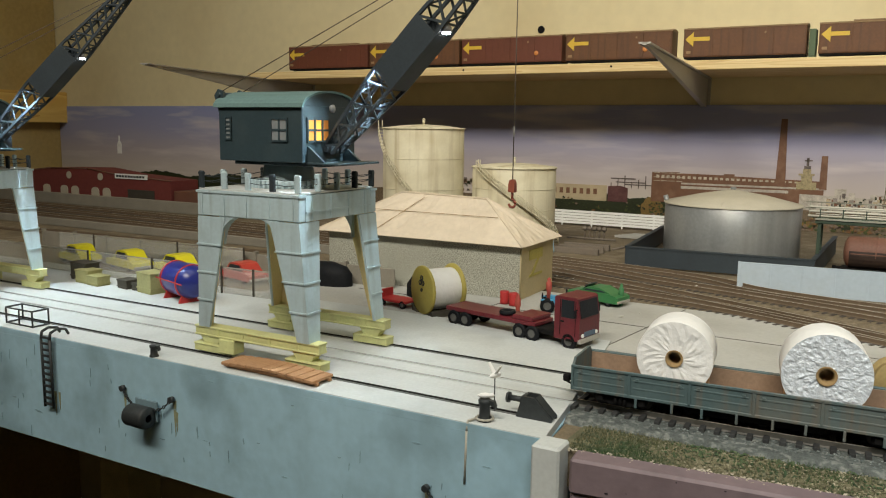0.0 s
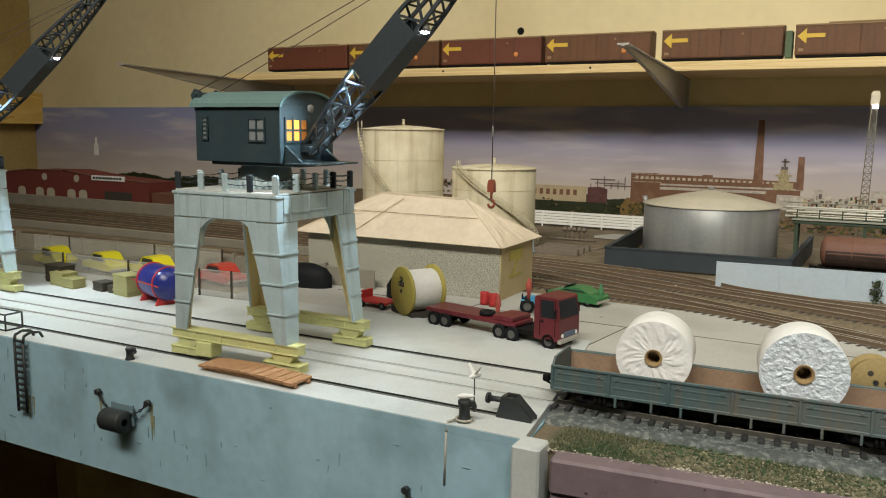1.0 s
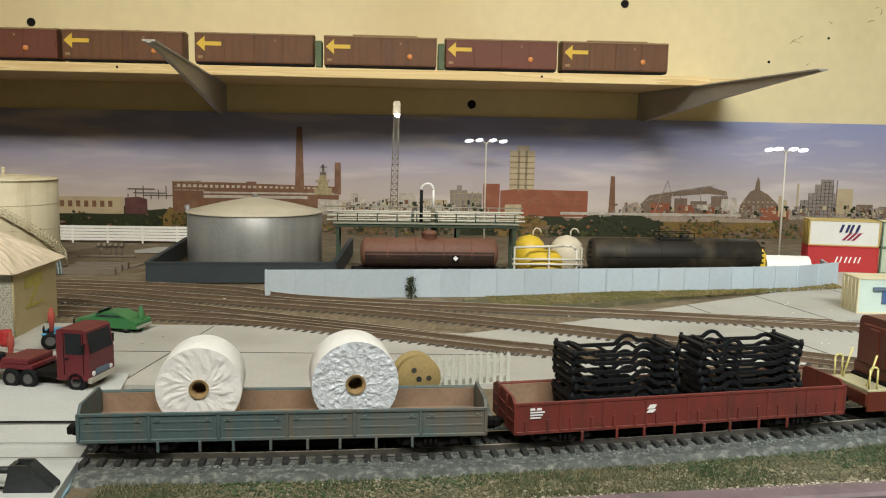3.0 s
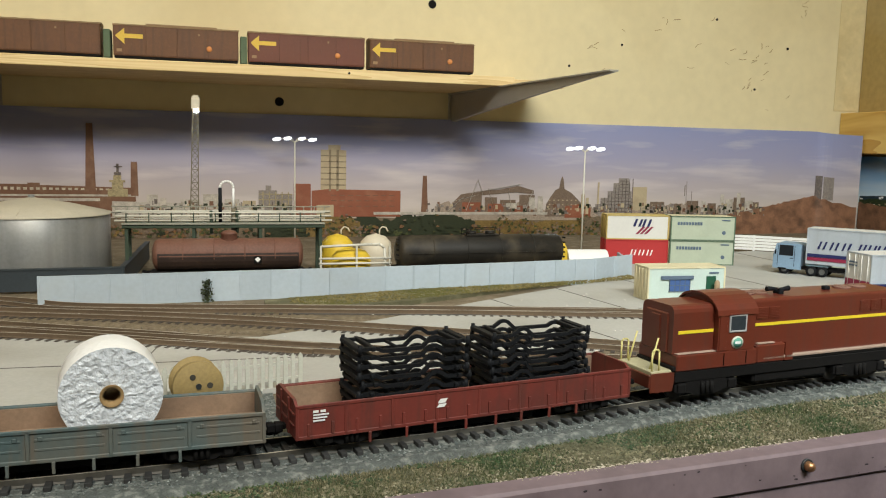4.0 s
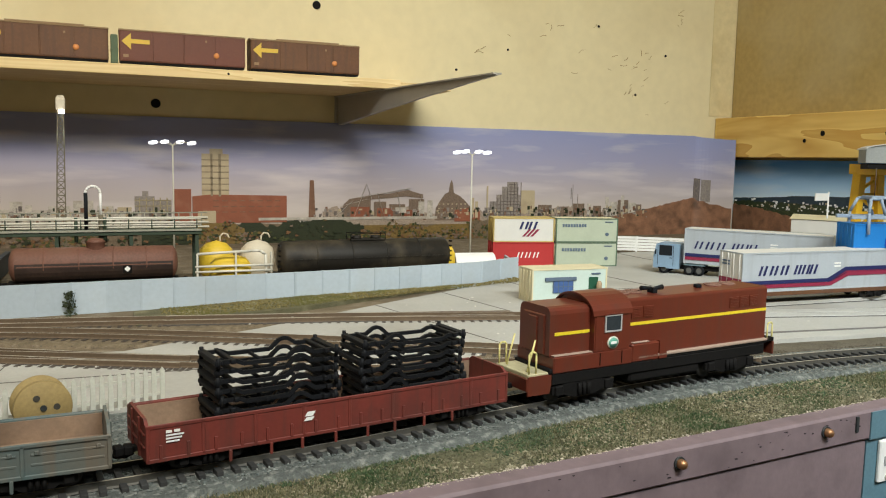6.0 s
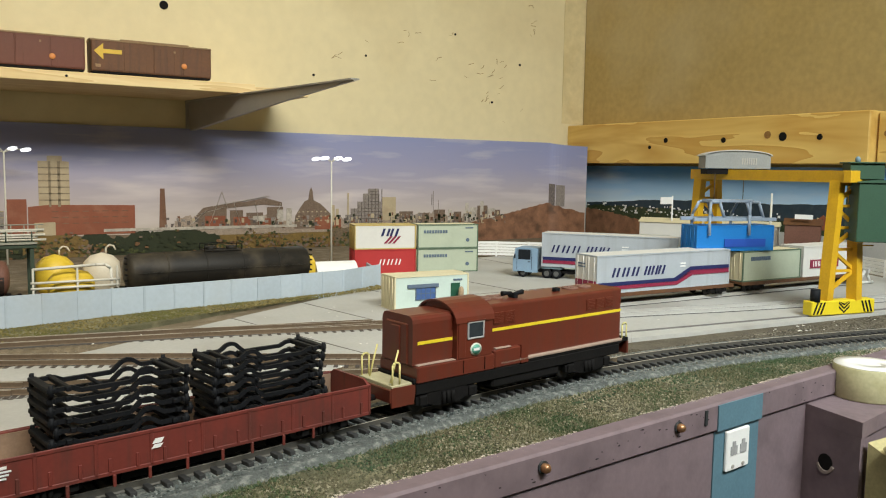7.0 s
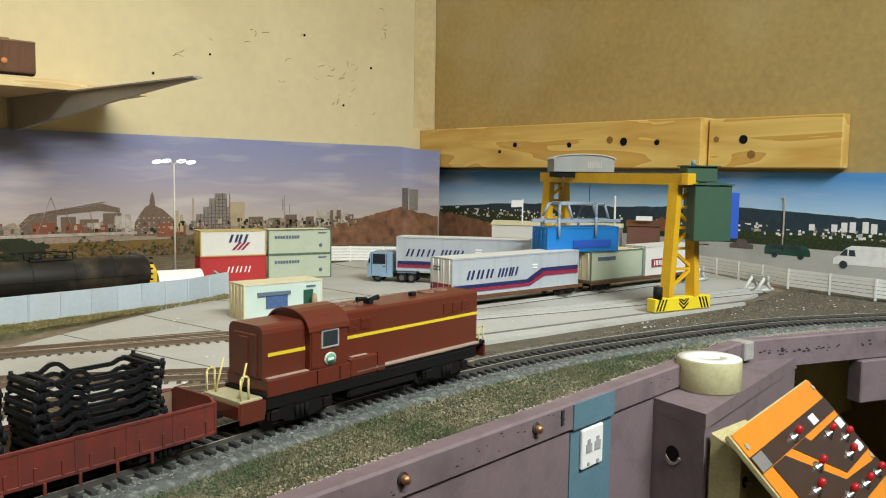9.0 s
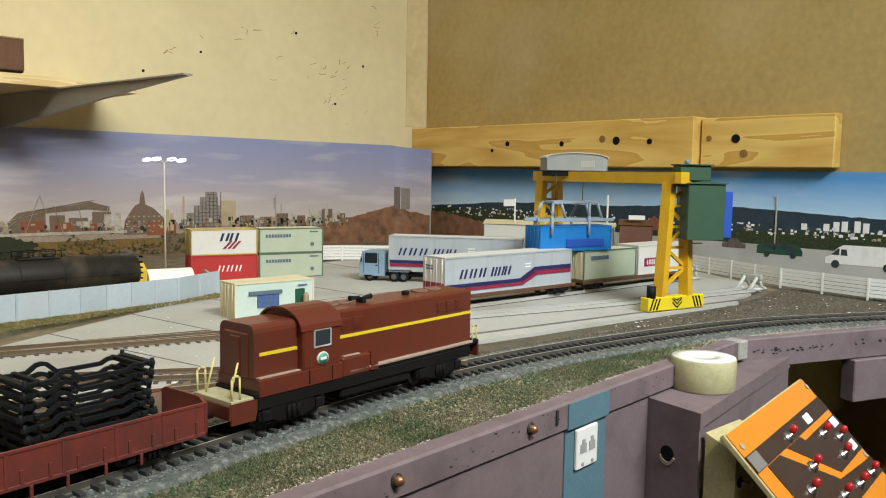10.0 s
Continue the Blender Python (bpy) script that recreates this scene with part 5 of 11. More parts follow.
VANBROWN = mat("brown_van_paint", (0.125, 0.056, 0.024), 0.6, var=0.15, scale=35, fine=400, stain=(0.09, 0.04, 0.025), stain_amt=0.6, stain_scale=40, streak=(0.07, 0.035, 0.02), streak_amt=0.6, streak_scale=150)
VANRED = mat("red_brown_van_paint", (0.125, 0.040, 0.022), 0.55, var=0.12, scale=35, fine=400, stain=(0.12, 0.035, 0.025), stain_amt=0.5, stain_scale=40)
VANROOF = mat("tan_van_roof", (0.26, 0.17, 0.09), 0.7, var=0.15)
ARROW = mat("yellow_arrow_paint", (0.62, 0.42, 0.05), 0.5, var=0.1)
ORANGE = mat("orange_disc_paint", (0.62, 0.25, 0.08), 0.5, var=0.1)
GREENEND = mat("green_curtain_end", (0.09, 0.13, 0.075), 0.7, var=0.15)


def box_van(m, length, paint, label, disc=True, raised=0):
    """A bogie louvre van with a ribbed roof, sliding doors, a yellow arrow and an orange disc."""
    t = thing("goods_van", m, label, "goods van", "vans on the shelf")
    h, y, z0, z1 = length / 2, 0.0155, 0.006, 0.0420
    b = part("body", Mesh().box(-h, -y, z0, h, y, z1, 0.0007), paint, t)
    arch = [(-y - 0.0006, z1 - 0.0004), (-y * 0.7, z1 + 0.0020), (0, z1 + 0.0030), (y * 0.7, z1 + 0.0020), (y + 0.0006, z1 - 0.0004)]
    rf = Mesh().prism(arch, -h - 0.0005, h + 0.0005, "x")
    for i in range(9):
        x = -h + 0.004 + i * (length - 0.008) / 8
        rf.prism([(p[0] * 1.005, p[1] + 0.0004) for p in arch], x - 0.0004, x + 0.0004, "x")
    part("roof", rf, VANROOF, t, "tan ribbed roof")
    if raised:
        part("roof_board", Mesh().box(-h * 0.5, -0.004, z1 + 0.003, h * 0.65, 0.004, z1 + 0.0046, 0.0003), VANROOF, t)
    for i in range(4):
        xa = -h + 0.001 + i * (length - 0.002) / 4
        part("door", Mesh().box(xa + 0.0007, -y - 0.0006, z0 + 0.0015, xa + (length - 0.002) / 4 - 0.0007, -y + 0.0002, z1 - 0.0015, 0.0002), paint, t)
    for i in range(17):
        x = -h + 0.0035 + i * (length - 0.007) / 16
        part("side_rib", Mesh().box(x - 0.00035, -y - 0.0009, z0 + 0.001, x + 0.00035, -y - 0.0004, z1 - 0.001), paint, t)
    ar = Mesh().prism([(-h + 0.0025, 0.0290), (-h + 0.0130, 0.0385), (-h + 0.0130, 0.0318), (-h + 0.0340, 0.0318), (-h + 0.0340, 0.0268), (-h + 0.0130, 0.0268), (-h + 0.0130, 0.0195)], -y - 0.0014, -y - 0.0008, "y")
    part("arrow", ar, ARROW, t, "yellow painted arrow")
    if disc:
        part("disc", Mesh().lathe([(0.0001, -0.0003), (0.0034, -0.0003), (0.0034, 0.0003)], (h * 0.52, -y - 0.0012, 0.0185), "y", 18), ORANGE, t, "orange painted disc")
    part("label_plate", Mesh().box(h * 0.34, -y - 0.0013, 0.0335, h * 0.34 + 0.0022, -y - 0.0008, 0.0360), VANROOF, t)
    part("data_plate", Mesh().box(-h + 0.004, -y - 0.0013, 0.0105, -h + 0.010, -y - 0.0008, 0.0140), VANROOF, t)
    part("sole_bar", Mesh().box(-h + 0.001, -y + 0.001, 0.0040, h - 0.001, y - 0.001, 0.0060), SOOT, t)
    for s in (-1, 1):
        bogie(t, s * (h - 0.018), 0.0042, 0.016)
    return t


VY = 1.073
vans = [(-0.560, -0.397), (-0.393, -0.228), (-0.223, -0.061), (-0.055, 0.096), (0.111, 0.262), (0.276, 0.422), (0.434, 0.581), (0.588, 0.730)]
for i, (xa, xb) in enumerate(vans):
    box_van(pose((xa + xb) / 2, VY, SH_Z + 0.0131), xb - xa, VANRED if i in (0, 2, 6) else VANBROWN, "weathered brown bogie van with yellow arrow, standing on the shelf", i not in (0, 4), i in (0, 5, 7))
part("shelf_rail", Mesh().box(-0.62, VY - 0.0093, SH_Z + 0.0121, 0.80, VY - 0.0078, SH_Z + 0.0131).box(-0.62, VY + 0.0078, SH_Z + 0.0121, 0.80, VY + 0.0093, SH_Z + 0.0131), RAIL, shelf)
for i in (4, 5):
    x = vans[i][1] + 0.0065
    solid("curtain_gangway", Mesh().box(x - 0.004, VY - 0.011, SH_Z + 0.0165, x + 0.004, VY + 0.011, SH_Z + 0.050, 0.0008).box(x - 0.0045, VY - 0.0115, SH_Z + 0.032, x + 0.0045, VY + 0.0115, SH_Z + 0.0335).box(x - 0.0045, VY - 0.0115, SH_Z + 0.0122, x + 0.0045, VY + 0.0115, SH_Z + 0.0165), GREENEND, "green gangway end between two brown vans", "gangway")

# flaked cracks in the cream paint
CRACK = mat("flaked_paint_crack", (0.33, 0.22, 0.10), 0.85, var=0.2)
pr = random.Random(91)
for cx, cz, count, spread in ((1.27, 0.275, 20, 0.05), (1.13, 0.33, 7, 0.06), (0.98, 0.30, 5, 0.05), (1.36, 0.38, 6, 0.03)):
    ck = Mesh()
    for i in range(count):
        x, z, a = cx + pr.gauss(0, spread * 0.6), cz + pr.gauss(0, spread * 0.5), pr.uniform(-0.5, 0.9)
        pts = [(x, YB - 0.0002, z)]
        for j in range(pr.randint(2, 4)):
            d = pr.uniform(0.0015, 0.0045)
            a += pr.uniform(-0.7, 0.7)
            pts.append((pts[-1][0] + d * math.cos(a), YB - 0.0002, pts[-1][2] + d * math.sin(a)))
        ck.tube(pts, pr.uniform(0.0003, 0.0006), 4)
    tagged(part("paint_crack", ck, CRACK, bpy.data.objects["wall_north"], "brown cracks where the cream paint flaked"), "brown cracks where the cream paint flaked", kind="stuff")

# beams and holes on the walls
KNOT = mat("brown_pine_knot", (0.26, 0.13, 0.035), 0.6, var=0.3, scale=200)
b1 = tagged(new("pine_beam"), "varnished pine beam with bolt holes screwed to the wall", "beam")
part("timber", Mesh().box(1.447, 0.607, 0.136, XR - 0.001, YB - 0.001, 0.206, 0.0012), PINE, b1)
for y, z in ((0.95, 0.174), (0.835, 0.172), (0.676, 0.173), (0.985, 0.163)):
    part("bolt_hole", Mesh().cyl((1.4475, y, z), (1.4463, y, z), 0.0042 if z > 0.17 else 0.003, n=14), SOOT, b1, "dark bolt hole")
part("knot", Mesh().cyl((1.4475, 0.758, 0.178), (1.4464, 0.758, 0.178), 0.0055, n=14), KNOT, b1, "brown knot")
part("bolt_hole", Mesh().cyl((1.4475, 0.733, 0.175), (1.4463, 0.733, 0.175), 0.0062, n=14), SOOT, b1, "dark bolt hole")
b2 = tagged(new("pine_beam"), "varnished pine beam with bolt holes screwed to the wall", "beam")
part("timber", Mesh().box(1.462, 0.425, 0.137, XR - 0.001, 0.604, 0.204, 0.0012), PINE, b2)
for y, z, r in ((0.553, 0.175, 0.006), (0.541, 0.155, 0.0055), (0.592, 0.176, 0.004)):
    part("bolt_hole", Mesh().cyl((1.4625, y, z), (1.4613, y, z), r, n=14), SOOT if r > 0.0058 else KNOT, b2, "bolt hole or brown knot")
solid("pine_beam", Mesh().box(XL + 0.001, 0.70, 0.135, XL + 0.03, YB - 0.001, 0.205, 0.0012), PINE, "varnished pine beam screwed to the wall", "beam")
for x, z, r in ((-0.150, 0.294, 0.006), (0.706, 0.342, 0.006), (0.482, 0.191, 0.0065), (1.19, 0.35, 0.002), (1.33, 0.31, 0.002), (1.27, 0.24, 0.002), (1.02, 0.30, 0.0018), (0.93, 0.263, 0.002)):
    solid("screw_hole", Mesh().cyl((x, YB + 0.0005, z), (x, YB - 0.0012, z), r, n=12), SOOT, "dark plugged screw hole in the cream wall", "screw hole")

# ---- oil depot and goods shed ----
TANKW = mat("cream_white_tank_paint", (0.66, 0.61, 0.45), 0.6, var=0.07, scale=30, fine=400, stain=(0.42, 0.35, 0.2), stain_amt=0.5, stain_scale=25, streak=(0.30, 0.22, 0.11), streak_amt=0.6, streak_scale=90)
TANKG = mat("grey_steel_tank", (0.25, 0.26, 0.26), 0.4, 0.25, var=0.15, scale=18, fine=300, stain=(0.34, 0.33, 0.30), stain_amt=0.6, stain_scale=14, streak=(0.13, 0.13, 0.13), streak_amt=0.5, streak_scale=45)
TANKROOF = mat("beige_tank_roof", (0.46, 0.42, 0.33), 0.65, var=0.1)
BUND = mat("dark_blue_grey_bund", (0.030, 0.040, 0.048), 0.6, var=0.15)
KRAFT = mat("kraft_paper_roof", (0.64, 0.55, 0.43), 0.6, var=0.10, scale=26, fine=200, bump=0.4, depth=0.0016, stain=(0.46, 0.38, 0.28), stain_amt=0.3, stain_scale=16)
PEBBLE = mat("pebbledash_paper_wall", (0.37, 0.37, 0.31), 0.85, var=0.9, scale=1100, fine=1700, bump=0.5, depth=0.0004)
SHEDEND = mat("tan_card_gable", (0.46, 0.38, 0.22), 0.8, var=0.1)
OLIVE = mat("olive_emblem", (0.42, 0.36, 0.10), 0.8)


def oil_tank(x, y, r, h, side, label, ladder=True, a0=200, a1=260):
    t = thing("oil_tank", pose(x, y, -0.004), label, "oil tank", "oil tanks")
    sh = Mesh().lathe([(r * 0.99, 0), (r, 0.001), (r, h), (r * 0.985, h + 0.0008), (0.5 * r, h + 0.0035), (0.0001, h + 0.0048)], (0, 0, 0), "z", 64)
    for i in range(1, 4):
        z = h * i / 4
        part("seam", Mesh().lathe([(r - 0.0004, z - 0.0004), (r + 0.0003, z - 0.0003), (r + 0.0003, z + 0.0003), (r - 0.0004, z + 0.0004)], (0, 0, 0), "z", 64), side, t)
    part("shell", sh, side, t)
    part("rim", Mesh().lathe([(r, h - 0.001), (r + 0.0012, h - 0.0008), (r + 0.0012, h + 0.0004), (r, h + 0.0006)], (0, 0, 0), "z", 64), side, t)
    part("vent", Mesh().cyl((0, 0, h + 0.004), (0, 0, h + 0.010), 0.0016, n=10).cyl((0, 0, h + 0.010), (0, 0, h + 0.0115), 0.0024, 0.0012, n=10), side, t)
    if ladder:
        n = 36
        rail = Mesh()
        for k in range(n):
            a = math.radians(a0 + (a1 - a0) * k / (n - 1))
            z = h * (1 - 0.93 * k / (n - 1))
            c, s = math.cos(a), math.sin(a)
            part("stair_tread", Mesh().box(r + 0.0005, -0.0016, z - 0.0004, r + 0.0055, 0.0016, z + 0.0003, 0, pose(0, 0, 0, 0, 0, math.degrees(a))), side, t)
            rail.cyl((c * (r + 0.0054), s * (r + 0.0054), z), (c * (r + 0.0054), s * (r + 0.0054), z + 0.0085), 0.00035, n=5)
        for dz in (0.0, 0.0045, 0.0085):
            pts = []
            for k in range(n):
                a = math.radians(a0 + (a1 - a0) * k / (n - 1))
                pts.append((math.cos(a) * (r + 0.0054), math.sin(a) * (r + 0.0054), h * (1 - 0.93 * k / (n - 1)) + dz))
            rail.tube(pts, 0.00045 if dz else 0.0007, 5)
        part("stair_rail", rail, side, t, "thin stair rail")
        a = math.radians(a0)
        top = Mesh()
        for q in (-0.0016, 0.0016):
            c, s = math.cos(a + q * 20), math.sin(a + q * 20)
            top.cyl((c * (r + 0.001), s * (r + 0.001), h - 0.002), (c * (r + 0.001), s * (r + 0.001), h + 0.009), 0.0005, n=5)
        part("ladder_hoop", top, side, t)
    return t


oil_tank(-0.115, 0.760, 0.0475, 0.138, TANKW, "tall cream oil storage tank with spiral stair", True, 214, 335)
oil_tank(-0.016, 0.800, 0.0485, 0.095, TANKW, "squat cream oil storage tank with spiral stair", True, 241, 380)
t3 = thing("oil_tank", pose(0.217, 0.872, -0.004), "wide grey steel storage tank with shallow cone roof", "oil tank", "oil tanks")
part("shell", Mesh().lathe([(0.0715, 0), (0.0720, 0.001), (0.0720, 0.0590), (0.0712, 0.0600)], (0, 0, 0), "z", 72), TANKG, t3)
part("roof", Mesh().lathe([(0.0735, 0.0595), (0.0735, 0.0606), (0.036, 0.0695), (0.004, 0.0752), (0.0001, 0.0755)], (0, 0, 0), "z", 72), TANKROOF, t3, "beige cone roof")
part("roof_plates", Mesh().box(-0.0004, 0.004, 0, 0.0004, 0.072, 0.0003, 0, pose(0, 0, 0.0763, -11.8)).box(-0.0004, 0.004, 0, 0.0004, 0.072, 0.0003, 0, pose(0, 0, 0.0763, -11.8, 0, 180)), TANKROOF, t3)
part("hatch", Mesh().cyl((-0.068, -0.012, 0.055), (-0.071, -0.0125, 0.0665), 0.0028, n=10).cyl((0.0, 0, 0.075), (0, 0, 0.078), 0.003, n=10), TANKG, t3)
bund = tagged(new("bund_wall"), "low dark blue-grey bund wall round the steel tank", "bund wall")
for a, b, hh in (((0.138, 0.742), (0.312, 0.752), 0.019), ((0.138, 0.742), (0.125, 0.945), 0.019), ((0.312, 0.752), (0.318, 0.955), 0.019)):
    part("panel", Mesh().bar((a[0], a[1], hh / 2 - 0.002), (b[0], b[1], hh / 2 - 0.002), 0.0035, hh), BUND, bund)
    part("coping", Mesh().bar((a[0], a[1], hh - 0.0020), (b[0], b[1], hh - 0.0020), 0.0050, 0.0014), BUND, bund)

shed = thing("goods_shed", pose(0.0215, 0.5525, -0.001), "pebbledash goods shed with creased brown paper hip roof", "shed")
part("wall", Mesh().box(-0.0935, -0.0345, 0, 0.0950, 0.0345, 0.0440, 0.0004), PEBBLE, shed, "speckled pebbledash wall")
part("end_wall", Mesh().box(0.0951, -0.0345, 0, 0.0958, 0.0345, 0.0438), SHEDEND, shed, "tan card end wall")
e, zr = 0.0440, 0.0790
A, B, C, D = (-0.104, -0.042), (0.1005, -0.042), (0.1005, 0.042), (-0.104, 0.042)
R0, R1 = (-0.036, 0.0, zr), (0.048, 0.0, zr - 0.002)
n = 9


def sheet(p, q, r, s, nu=18, nv=7):
    """A slightly creased sheet between four corners, with thickness."""
    p, q, r, s = map(Vector, (p, q, r, s))
    nrm = (q - p).cross(s - p).normalized()
    v, f = [], []
    for j in range(nv + 1):
        for i in range(nu + 1):
            u, w = i / nu, j / nv
            k = (p * (1 - u) + q * u) * (1 - w) + (s * (1 - u) + r * u) * w
            jig = (0.0011 * math.sin(i * 1.7 + j * 0.9) * math.sin(j * 1.3 - i * 0.6) + random.uniform(-0.0005, 0.0005)) if 0 < i < nu and 0 < j < nv else 0
            v.append(k + nrm * jig)
    m = (nu + 1) * (nv + 1)
    v += [k - nrm * 0.0008 for k in v[:m]]
    for j in range(nv):
        for i in range(nu):
            a = j * (nu + 1) + i
            f.append((a, a + 1, a + nu + 2, a + nu + 1))
            f.append((m + a, m + a + nu + 1, m + a + nu + 2, m + a + 1))
    for i in range(nu):
        f.append((i, m + i, m + i + 1, i + 1))
    return v, f


for p, q, r, s in (((*A, e), (*B, e), R1, R0), ((*B, e), (*C, e), R1, R1), ((*C, e), (*D, e), R0, R1), ((*D, e), (*A, e), R0, R0)):
    part("roof_slope", Mesh().add(*sheet(p, q, r, s)), KRAFT, shed, "creased brown paper roof slope")
part("ridge_fold", Mesh().bar(R0, R1, 0.003, 0.0012), KRAFT, shed)
for rr, k in ((R0, A), (R1, B), (R1, C), (R0, D)):
    part("hip_fold", Mesh().bar(rr, (*k, e), 0.0022, 0.0010), KRAFT, shed)
part("seam", Mesh().bar((-0.045, -0.0425, e + 0.0006), (-0.010, -0.006, 0.0755), 0.0005, 0.0004).bar((-0.066, -0.0195, e + 0.0200), (0.068, -0.0195, e + 0.0195), 0.0004, 0.0004), CORE, shed)
em = Mesh().box(0.0959, -0.018, 0.016, 0.0963, 0.010, 0.018).box(0.0959, -0.018, 0.030, 0.0963, 0.010, 0.0385)
em.prism([(-0.014, 0.018), (-0.009, 0.018), (0.004, 0.030), (-0.001, 0.030)], 0.0959, 0.0963, "x")
part("emblem", em, OLIVE, shed, "faded olive emblem on the end wall")
part("downpipe", Mesh().cyl((0.0955, -0.034, 0), (0.0955, -0.034, 0.043), 0.0007, n=6), SHEDEND, shed)

# behind the tanks: low white fence and valve gear
WHITEFENCE = mat("white_slatted_fence", (0.78, 0.78, 0.75), 0.6, var=0.06)


def slat_fence(pts, h, name, label, base=-0.004):
    t = tagged(new(name), label, "fence")
    for (xa, ya), (xb, yb) in zip(pts, pts[1:]):
        L = math.hypot(xb - xa, yb - ya)
        n = max(1, round(L / 0.045))
        for i in range(n):
            u0, u1 = i / n, (i + 1) / n
            p0 = (xa + (xb - xa) * u0, ya + (yb - ya) * u0)
            p1 = (xa + (xb - xa) * u1, ya + (yb - ya) * u1)
            for k in range(5):
                z = base + 0.003 + (h - 0.002) * (k + 0.5) / 5
                part("slat", Mesh().bar((*p0, z), (*p1, z), 0.0010, (h - 0.004) / 5 * 0.93), WHITEFENCE, t)
            part("post", Mesh().box(p0[0] - 0.001, p0[1] - 0.001, base, p0[0] + 0.001, p0[1] + 0.001, base + h + 0.001), WHITEFENCE, t)
    return t


slat_fence([(-0.32, 1.06), (0.13, 1.05)], 0.022, "slatted_fence", "white slatted boundary fence behind the tanks")
PLANT = mat("grey_brown_machinery", (0.17, 0.14, 0.11), 0.7, var=0.2)
vg = tagged(new("valve_station"), "grey-brown valve pipes on wooden cradles", "valve station")
for i in range(5):
    part("valve", Mesh().cyl((0.052 + i * 0.006, 0.86, 0.004), (0.052 + i * 0.006, 0.86, 0.021), 0.0012, n=8).cyl((0.050 + i * 0.006, 0.858, 0.018), (0.055 + i * 0.006, 0.858, 0.018), 0.0022, n=8), PLANT, vg)
for i in range(3):
    part("cradle", Mesh().box(0.035, 0.835 - i * 0.02, -0.004, 0.090, 0.840 - i * 0.02, 0.003, 0.0004), PLANT, vg)
part("pipe", Mesh().tube([(0.03, 0.86, 0.006), (0.09, 0.86, 0.006)], 0.0014, 8).tube([(0.105, 0.80, 0.004), (0.115, 0.84, 0.004)], 0.0014, 8), PLANT, vg)
BLUEGR = mat("blue_grey_planks", (0.16, 0.24, 0.28), 0.7, var=0.15)
cr = tagged(new("stacked_frames"), "blue-grey timber frames leaning on a block", "frames")
for i in range(5):
    part("frame", Mesh().bar((0.012 + i * 0.004, 0.79, -0.003), (0.006 + i * 0.004, 0.805, 0.016), 0.0012, 0.002).bar((0.028 + i * 0.003, 0.79, -0.003), (0.02 + i * 0.003, 0.805, 0.014), 0.0012, 0.002), BLUEGR, cr)
part("block", Mesh().box(-0.004, 0.795, -0.004, 0.010, 0.812, 0.009, 0.0006), CONC, cr)
slp = tagged(new("sleeper_pile"), "pile of grey planks beside the yard", "plank pile")
for i in range(12):
    part("plank", Mesh().box(-0.02, -0.0016, 0, 0.02, 0.0016, 0.0014, 0, pose(0.080 + (i % 6) * 0.003, 0.955 + (i % 6) * 0.006, -0.003 + (i // 6) * 0.0016, 0, 0, random.uniform(-3, 3))), CONC, slp)

# ---- boundary wall, oil siding, lamps ----
WALLGR = mat("pale_blue_grey_wall_panel", (0.41, 0.48, 0.54), 0.7, var=0.07, scale=30, fine=300, per=0.06, stain=(0.36, 0.39, 0.40), stain_amt=0.4, stain_scale=30)
LOWTANK = mat("dark_lower_tank", (0.030, 0.018, 0.014), 0.55, var=0.3, scale=60, stain=(0.07, 0.04, 0.03), stain_amt=0.6, stain_scale=60)
RUSTTANK = mat("rusty_brown_tank", (0.150, 0.066, 0.044), 0.6, var=0.25, scale=40, stain=(0.15, 0.085, 0.06), stain_amt=0.6, stain_scale=35)
BLACKTANK = mat("sooty_black_tank", (0.016, 0.014, 0.011), 0.55, var=0.3, scale=60, stain=(0.085, 0.068, 0.044), stain_amt=0.85, stain_scale=28, spec=0.25)
GREENST = mat("dark_green_steelwork", (0.035, 0.055, 0.035), 0.6, var=0.15)
PIPEW = mat("pale_pipework", (0.62, 0.60, 0.52), 0.5, var=0.08)
TANKYEL = mat("yellow_tank_paint", (0.66, 0.46, 0.04), 0.45, var=0.08)
CREAMT = mat("cream_sphere_paint", (0.60, 0.54, 0.42), 0.5, var=0.08)
MAST = mat("brown_lattice_mast", (0.14, 0.12, 0.08), 0.6, var=0.15)
LAMPW = glow("lit_white_lamp_head", (0.95, 0.97, 1.0), 1.6)

wallpts = [(0.258, 0.678), (0.565, 0.702), (0.667, 0.714), (0.759, 0.729), (0.815, 0.757)]
wl = tagged(new("boundary_wall"), "pale blue-grey panelled concrete boundary wall", "boundary wall")
for (xa, ya), (xb, yb) in zip(wallpts, wallpts[1:]):
    n = max(1, round(math.hypot(xb - xa, yb - ya) / 0.0255))
    for i in range(n):
        u0, u1 = i / n + 0.0008, (i + 1) / n - 0.0008
        a = (xa + (xb - xa) * u0, ya + (yb - ya) * u0)
        b = (xa + (xb - xa) * u1, ya + (yb - ya) * u1)
        part("panel", Mesh().bar((*a, 0.0085), (*b, 0.0085), 0.0022, 0.0252), WALLGR, wl)
        part("post", Mesh().box(a[0] - 0.0008, a[1] - 0.0020, -0.004, a[0] + 0.0008, a[1] + 0.0012, 0.0213), WALLGR, wl)
solid("return_wall", Mesh().bar((0.815, 0.758, 0.0045), (0.840, 0.835, 0.0045), 0.0022, 0.018), WALLGR, "low pale return wall of the yard", "boundary wall")
bush = Mesh()
